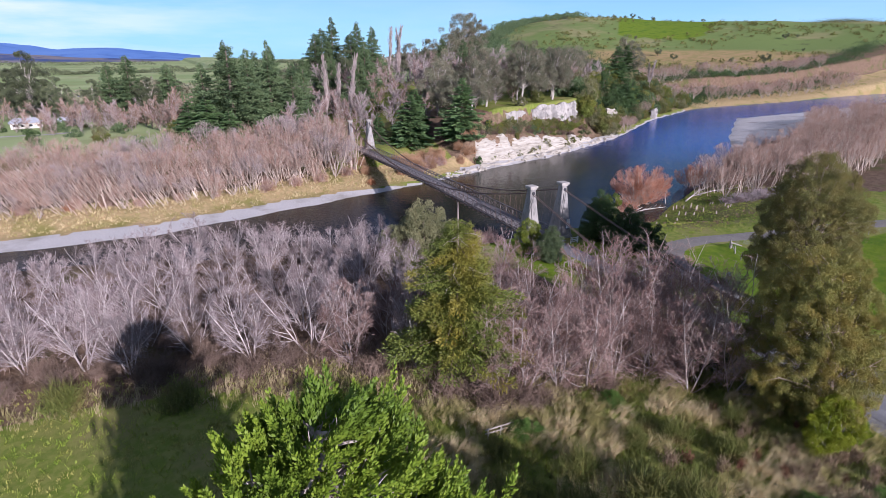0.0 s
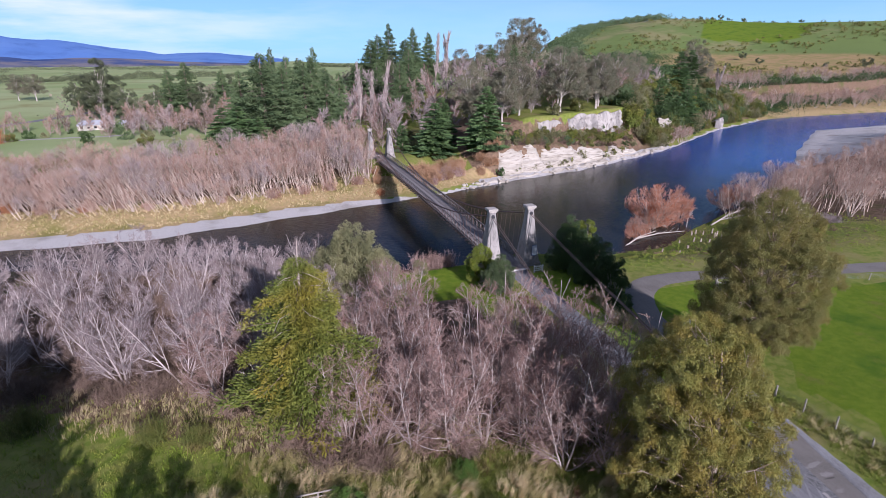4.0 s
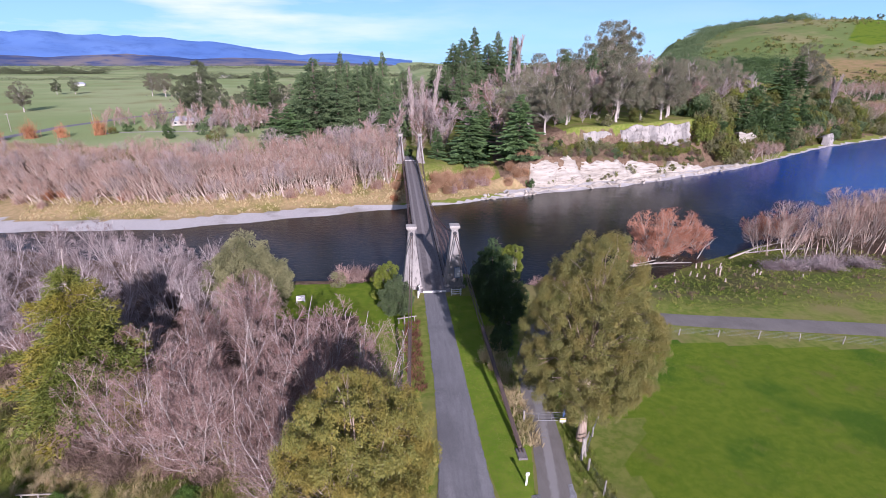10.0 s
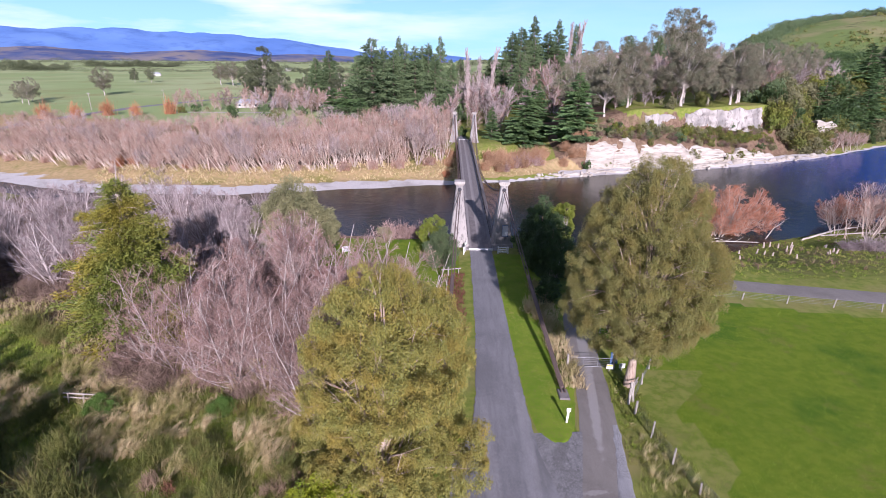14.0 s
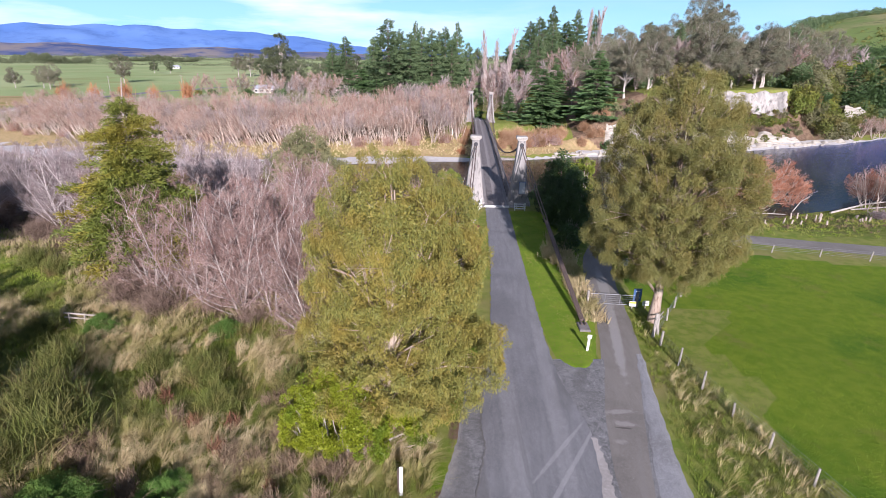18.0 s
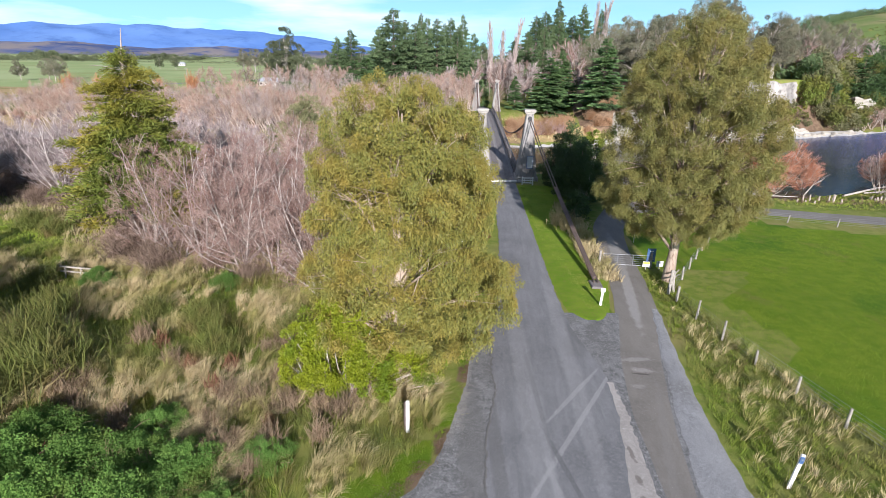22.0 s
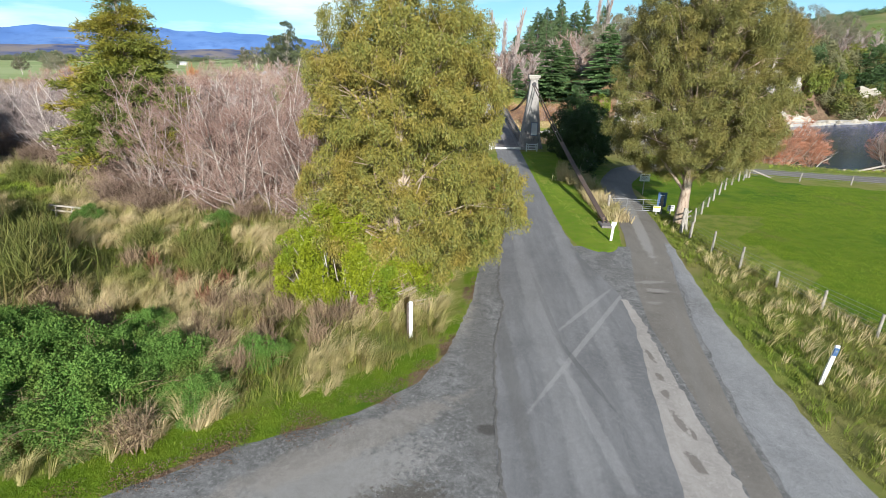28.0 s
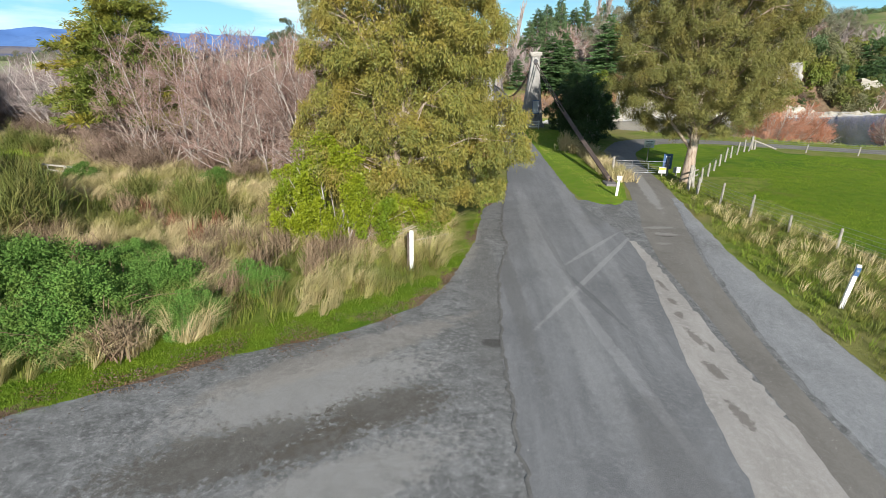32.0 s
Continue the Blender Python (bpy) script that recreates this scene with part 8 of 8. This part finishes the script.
tufts("tall_grass", area(1000, (8.0, 24), (-84, -40), lambda x, y: np.interp(y, [-84, -72, -62, -50, -40], [9.6, 8.2, 8.2, 9.4, 10.1]) < x < np.interp(y, [-84, -62, -51, -42], [22.5, 15.9, 13.0, 11.8]) and patchy(x, y, 0.3, 4.0, -0.2)), 22, 0.7, 0.008, "straw", "dry grass along the paddock fence", 4, (0.25, -0.1), 0.28)
tufts("green_grass", area(5200, (7.0, 24), (-84, -38), lambda x, y: np.interp(y, [-84, -72, -62, -50, -40], [8.8, 7.3, 7.4, 8.6, 9.7]) < x < np.interp(y, [-84, -62, -51, -42], [23, 16.4, 13.4, 12.2])), 16, 0.28, 0.011, "grass_blade", "green grass along the paddock fence", 5, (0.1, 0), 0.3)
tufts("sedge", area(1500, (8.0, 24), (-84, -40), lambda x, y: np.interp(y, [-84, -72, -62, -50, -40], [9.6, 8.4, 8.4, 9.6, 10.2]) < x < np.interp(y, [-84, -62, -51, -42], [22.5, 15.9, 13.0, 11.8])), 20, 0.5, 0.009, "leaf_broom", "olive-brown rank grass along the paddock fence", 16, (0.2, -0.1), 0.3)
tufts("pasture", area(34000, (10, 62), (-84, -20), lambda x, y: x > np.interp(y, [-84, -62, -51, -42, -21], [22, 15.8, 13, 12.8, 27]) and y < np.interp(x, [10, 28, 60], [-20, -21, -26])), 7, 0.12, 0.011, "pasture_blade", "lush short pasture grass", 6, (0.1, 0), 0.35)
tufts("verge_grass", area(3400, (2.2, 6.6), (-46, -6), lambda x, y: np.interp(y, [-47, -30, -6], [4.0, 2.3, 1.9]) < x < np.interp(y, [-47, -40, -30, -6], [4.9, 6.0, 6.9, 7.5])), 14, 0.15, 0.012, "grass_blade", "green verge grass between the roads", 7, (0.1, 0), 0.25)
tufts("weeds", area(520, (5.4, 7.6), (-40, -16), lambda x, y: True), 12, 0.9, 0.02, "straw", "rank weeds along the stay cable", 8, (0.1, 0), 0.3)
tufts("shore_grass", area(5200, (-110, 24), (64, 108), lambda x, y: np.interp(x, [-60, -30, 0, 30], [8, 7, 4, 3]) < y - float(bank_far(x)) < 22), 9, 0.8, 0.035, "straw", "tan grass on the far river bank", 9, (0.1, -0.1), 0.4)
tufts("flat_grass", area(3600, (18, 100), (-12, 34), lambda x, y: float(bank_near(x)) - y > 2 and y > np.interp(x, [18, 25, 60, 100], [-9, -9.5, -15, -24])), 9, 0.35, 0.025, "grass_blade", "rough grass on the river flat", 10, (0.1, 0), 0.4)
tufts("tussock", area(420, (34, 90), (-8, 26), lambda x, y: float(bank_near(x)) - y > 3 and patchy(x, y, 0.12, 7.0, 0.0)), 16, 0.6, 0.025, "weed_brown", "brown tussocks on the river flat", 11, (0.1, 0), 0.4)
tufts("bracken", area(260, (-5.2, -3.0), (-30, -13), lambda x, y: True), 12, 0.4, 0.03, "dock_red", "dead brown bracken on the roadside bank", 12, (0.1, 0), 0.35)
tufts("rank_grass", area(4200, (-92, -8), (-44, -20), lambda x, y: near_ok(x, y + 7) and not near_ok(x, y - 7)), 10, 0.8, 0.02, "straw", "dry grass at the edge of the trees", 13, (0.2, 0), 0.35)
tufts("field_grass", area(6500, (-95, -36), (-60, -16), lambda x, y: not near_ok(x, y)), 7, 0.28, 0.03, "grass_blade", "lumpy meadow grass beside the trees", 14, (0.1, 0.1), 0.4)

bramble = [mound_mesh(410 + i, 1.75, 1.2, 90, 330, (0.055, 0.021)) for i in range(3)]
def cane_mesh(seed, width, height, n):
    """Arching bare canes that rise out of a mound and bow over."""
    rng = np.random.default_rng(seed)
    rows = []
    for _ in range(n):
        a, r = rng.random() * 6.28, rng.random() ** 0.5 * width * 0.7
        p = np.array([math.cos(a) * r, math.sin(a) * r * 0.8, 0.0])
        d = np.array([math.cos(a) * 0.6 + rng.normal() * 0.4, math.sin(a) * 0.6 + rng.normal() * 0.4, 1.6])
        for k in range(5):
            q = p + d * height * 0.2
            rows.append((*p, *q, 0.009, 0.007))
            p, d = q, d + np.array([d[0] * 0.15, d[1] * 0.15, -0.42])
    return mesh_np("cane", *ribbons_np(rows, rng))


canes = [cane_mesh(416 + i, 1.7, 1.0, 16) for i in range(3)]
for x, y, s in ((-18.5, -66.4, 1.5), (-21, -64.4, 1.6), (-17.0, -63.6, 1.2), (-23.5, -66.6, 1.5), (-20.4, -68.2, 1.2), (-15.0, -65.6, 0.9), (-24.5, -62.2, 1.3), (-27, -65, 1.4), (-19.5, -61.2, 1.0), (-14.0, -62.4, 0.8), (-31, -67, 1.5), (-30, -62, 1.2), (-34, -44, 1.0), (-24, -44, 0.8), (-22, -66.2, 1.3), (-26, -67.5, 1.2), (-17.6, -65.2, 1.0), (-24.5, -64.5, 1.5), (-19.2, -63.2, 1.1)):
    stand("bramble%d" % (int(-x * 7) % 3), [bramble[int(-x * 7) % 3], canes[int(-x * 7) % 3]], ("leaf_bramble", "weed_brown"), x, y, s, "dense dark green bramble mound", "brambles", ("foliage", "cane"), name="bramble", category="bush")
broom_me = twig_bush(420, 1.6, 2.3, 420, 0.012)
for x, y, s in ((-28, -57.5, 1.4), (-30.5, -55, 1.5), (-33, -58, 1.4), (-36, -54, 1.3), (-29, -60, 1.1), (-20, -54, 0.9), (-16, -51.5, 0.9), (-22.5, -50.5, 0.9), (-26.5, -49.5, 0.8), (-40, -50, 1.2), (-62, -26, 1.2), (-72, -22, 1.3), (-80, -20, 1.3), (-50, -31, 1.0), (-46, -33, 0.9), (-33, -50, 1.0), (-38, -45.5, 0.9), (-13.5, -46, 0.8)):
    stand("broom", [broom_me], ("leaf_broom",), x, y, s, "wispy olive-green broom bush", "broom bushes", ("foliage",), name="broom_bush", category="bush")
dock = twig_bush(430, 0.35, 0.9, 60, 0.012)
for i, (x, y) in enumerate(area(9, (-24, -9), (-66, -48), rough)):
    stand("dock", [dock], ("dock_red",), x, y, SM.uniform(0.8, 1.4), "dead rust-red dock stalks", "dock plants", ("foliage",), name="dock_plant", category="plant")
weed = [twig_bush(434 + i, 0.55, 1.15, 130, 0.009) for i in range(2)]
for i, (x, y) in enumerate(area(120, (-27, -9), (-68, -52), lambda x, y: rough(x, y) and patchy(x, y, 0.22, 9.0, -0.05))):
    stand("weed%d" % (i % 2), [weed[i % 2]], ("weed_brown",), x, y, SM.uniform(0.7, 1.35), "dead brown weed stalks among the grass", "dead weeds", ("foliage",), name="weed_clump", category="plant")
toe = plant("toetoe", [twig_bush(431, 0.9, 2.0, 260, 0.014)], ("straw",), put(4.7, -24.2), "clump of pale golden plume grass beside the stay", "plant", "", ("foliage",))
copies(toe, put(5.3, -26.0, 0.8))
rng_l = np.random.default_rng(9)
n_l = 11000
lx = rng_l.uniform(-19, -4.6, n_l)
ly = np.array([apron_left(v) for v in lx]) + rng_l.normal(0.3, 0.6, n_l)
keep_l = np.array([noise.noise((a * 0.8, b * 0.8, 5.0)) > -0.12 + 0.3 * rng_l.random() for a, b in zip(lx, ly)])
lx, ly = lx[keep_l], ly[keep_l]
n_l = len(lx)
LV, LF = leaves_np(np.stack([lx, ly, np.full(n_l, 0.05)], -1), rng_l.normal(size=(n_l, 3)) * np.array([1, 1, 0.25]), 0.05, 0.019, rng_l)
half = len(LF) // 3
tagged(part("leaf_litter", mesh_np("leaf_litter", LV[:4 * half], LF[:half]), "dock_red"), "fallen reddish leaves along the gravel edge", "leaves", kind="stuff")
LV, LF = LV[4 * half:], LF[half:] - 4 * half
tagged(part("leaf_litter", mesh_np("leaf_litter", LV, LF), "twig_brown"), "fallen brown leaves along the gravel edge", "leaves", kind="stuff")
n_s = 9000
px, py = rng_l.uniform(-16, 9, n_s), rng_l.uniform(-76, -46, n_s)
ok = ((py < np.array([apron_left(v) for v in px])) | (px > -4)) & ~((px > -3.9) & (px < 2.4) & (rng_l.random(n_s) < 0.93)) & (px < 8.4)
C = np.stack([px, py, np.full(n_s, 0.055)], -1)[ok]
sz = (0.006 + 0.014 * rng_l.random(len(C)) ** 3)[:, None]
oct_v = np.array([[1, 0, 0], [0, 1, 0], [-1, 0, 0], [0, -1, 0], [0, 0, 0.8], [0, 0, -0.5]])
SV = (C[:, None] + oct_v[None] * sz[:, None] * rng_l.uniform(0.7, 1.3, (len(C), 6, 1))).reshape(-1, 3)
kk = np.arange(len(C))[:, None] * 6
SF = np.concatenate([kk + np.array([[a, b, 4]]) for a, b in ((0, 1), (1, 2), (2, 3), (3, 0))] + [kk + np.array([[b, a, 5]]) for a, b in ((0, 1), (1, 2), (2, 3), (3, 0))])
tagged(part("loose_stones", mesh_np("loose_stones", SV, SF), "gravel_pale"), "loose grey stones on the gravel", "stones", kind="stuff")

# ---- stumps, logs and driftwood on the river flat ----
for i in range(26):
    x, y = SM.uniform(40, 74), SM.uniform(4, 22)
    if float(bank_near(x)) - y < 4:
        continue
    h = SM.uniform(0.5, 1.3)
    st = thing("stump", put(x, y, 1, rng=SM), "broken grey willow stump on the river flat", "stump", "stumps")
    part("stump", Kit().tube([(0, 0, -0.2), (0.05, 0, h * 0.5), (0.12, 0.05, h)], [0.20, 0.15, 0.12], 7), "bark_willow", st)
for a, b, r in (((38, 20, 0), (52, 26, 0.6), 0.22), ((44, 24, 0.3), (60, 25, 0.2), 0.18), ((70, 27, 0.2), (88, 33, 1.4), 0.22), ((76, 30, 0.3), (92, 27, 0.4), 0.16), ((63, 28, 0.4), (70, 34, 2.6), 0.12)):
    z0, z1 = ground_z(a[0], a[1]), ground_z(b[0], b[1])
    lg = thing("fallen_log", Matrix.Identity(4), "bleached fallen willow trunk near the water", "log", "fallen logs")
    mid = ((a[0] + b[0]) / 2, (a[1] + b[1]) / 2 + 0.6, (z0 + z1) / 2 + 0.5 + b[2] * 0.5)
    part("trunk", Kit().tube([(a[0], a[1], z0 + a[2]), mid, (b[0], b[1], z1 + 0.2 + b[2])], [r, r * 0.8, r * 0.35], 8), "bark_white", lg)
    for k in range(4):
        f = 0.4 + 0.15 * k
        q = (a[0] + (b[0] - a[0]) * f, a[1] + (b[1] - a[1]) * f + 0.3, (z0 + z1) / 2 + 0.6 + b[2] * f)
        part("limb", Kit().tube([q, (q[0] + SM.uniform(0, 2), q[1] + SM.uniform(-1.5, 1.5), q[2] + SM.uniform(0.3, 1.4))], [r * 0.35, 0.03], 6), "bark_white", lg)
for i, (x, y, s) in enumerate(((74, 12, 1.5), (78, 10, 1.6), (82, 13, 1.5), (71, 14, 1.1), (86, 9, 1.4))):
    stand("s%d" % (i % 2), [scrub[i % 2]], ("twig_grey",), x, y, s, "heap of bleached willow branches", "brush heaps", ("foliage",), name="brush_heap", category="brush", tall=0.6)
rail_f = thing("broken_fence", put(-37.5, -43.2), "broken grey rail fence in the long grass", "fence")
for i in range(3):
    part("post", Kit().tube([(i * 1.3, 0, -0.2), (i * 1.3 + 0.1, 0.1, 1.0 - 0.2 * i)], 0.07, 7), "fence_wood", rail_f)
for z in (0.45, 0.85):
    part("rail", Kit().beam((-0.3, 0, z + 0.15), (3.0, 0.2, z - 0.15), 0.05, 0.13), "fence_wood", rail_f)

# ---- deck planks ----
for i in range(n_plank):
    y = -3.0 + (SPAN + 5.8) * (i + 0.5) / n_plank
    ob = new("deck_plank", plank_me)
    ob.parent = bridge
    ob.matrix_basis = Matrix.LocRotScale((SM.normal(0, 0.02), y, deck_z(y) - 0.03 + SM.normal(0, 0.006)), Euler((0, SM.normal(0, 0.003), SM.normal(0, 0.006))), (1, 1.12, 1))
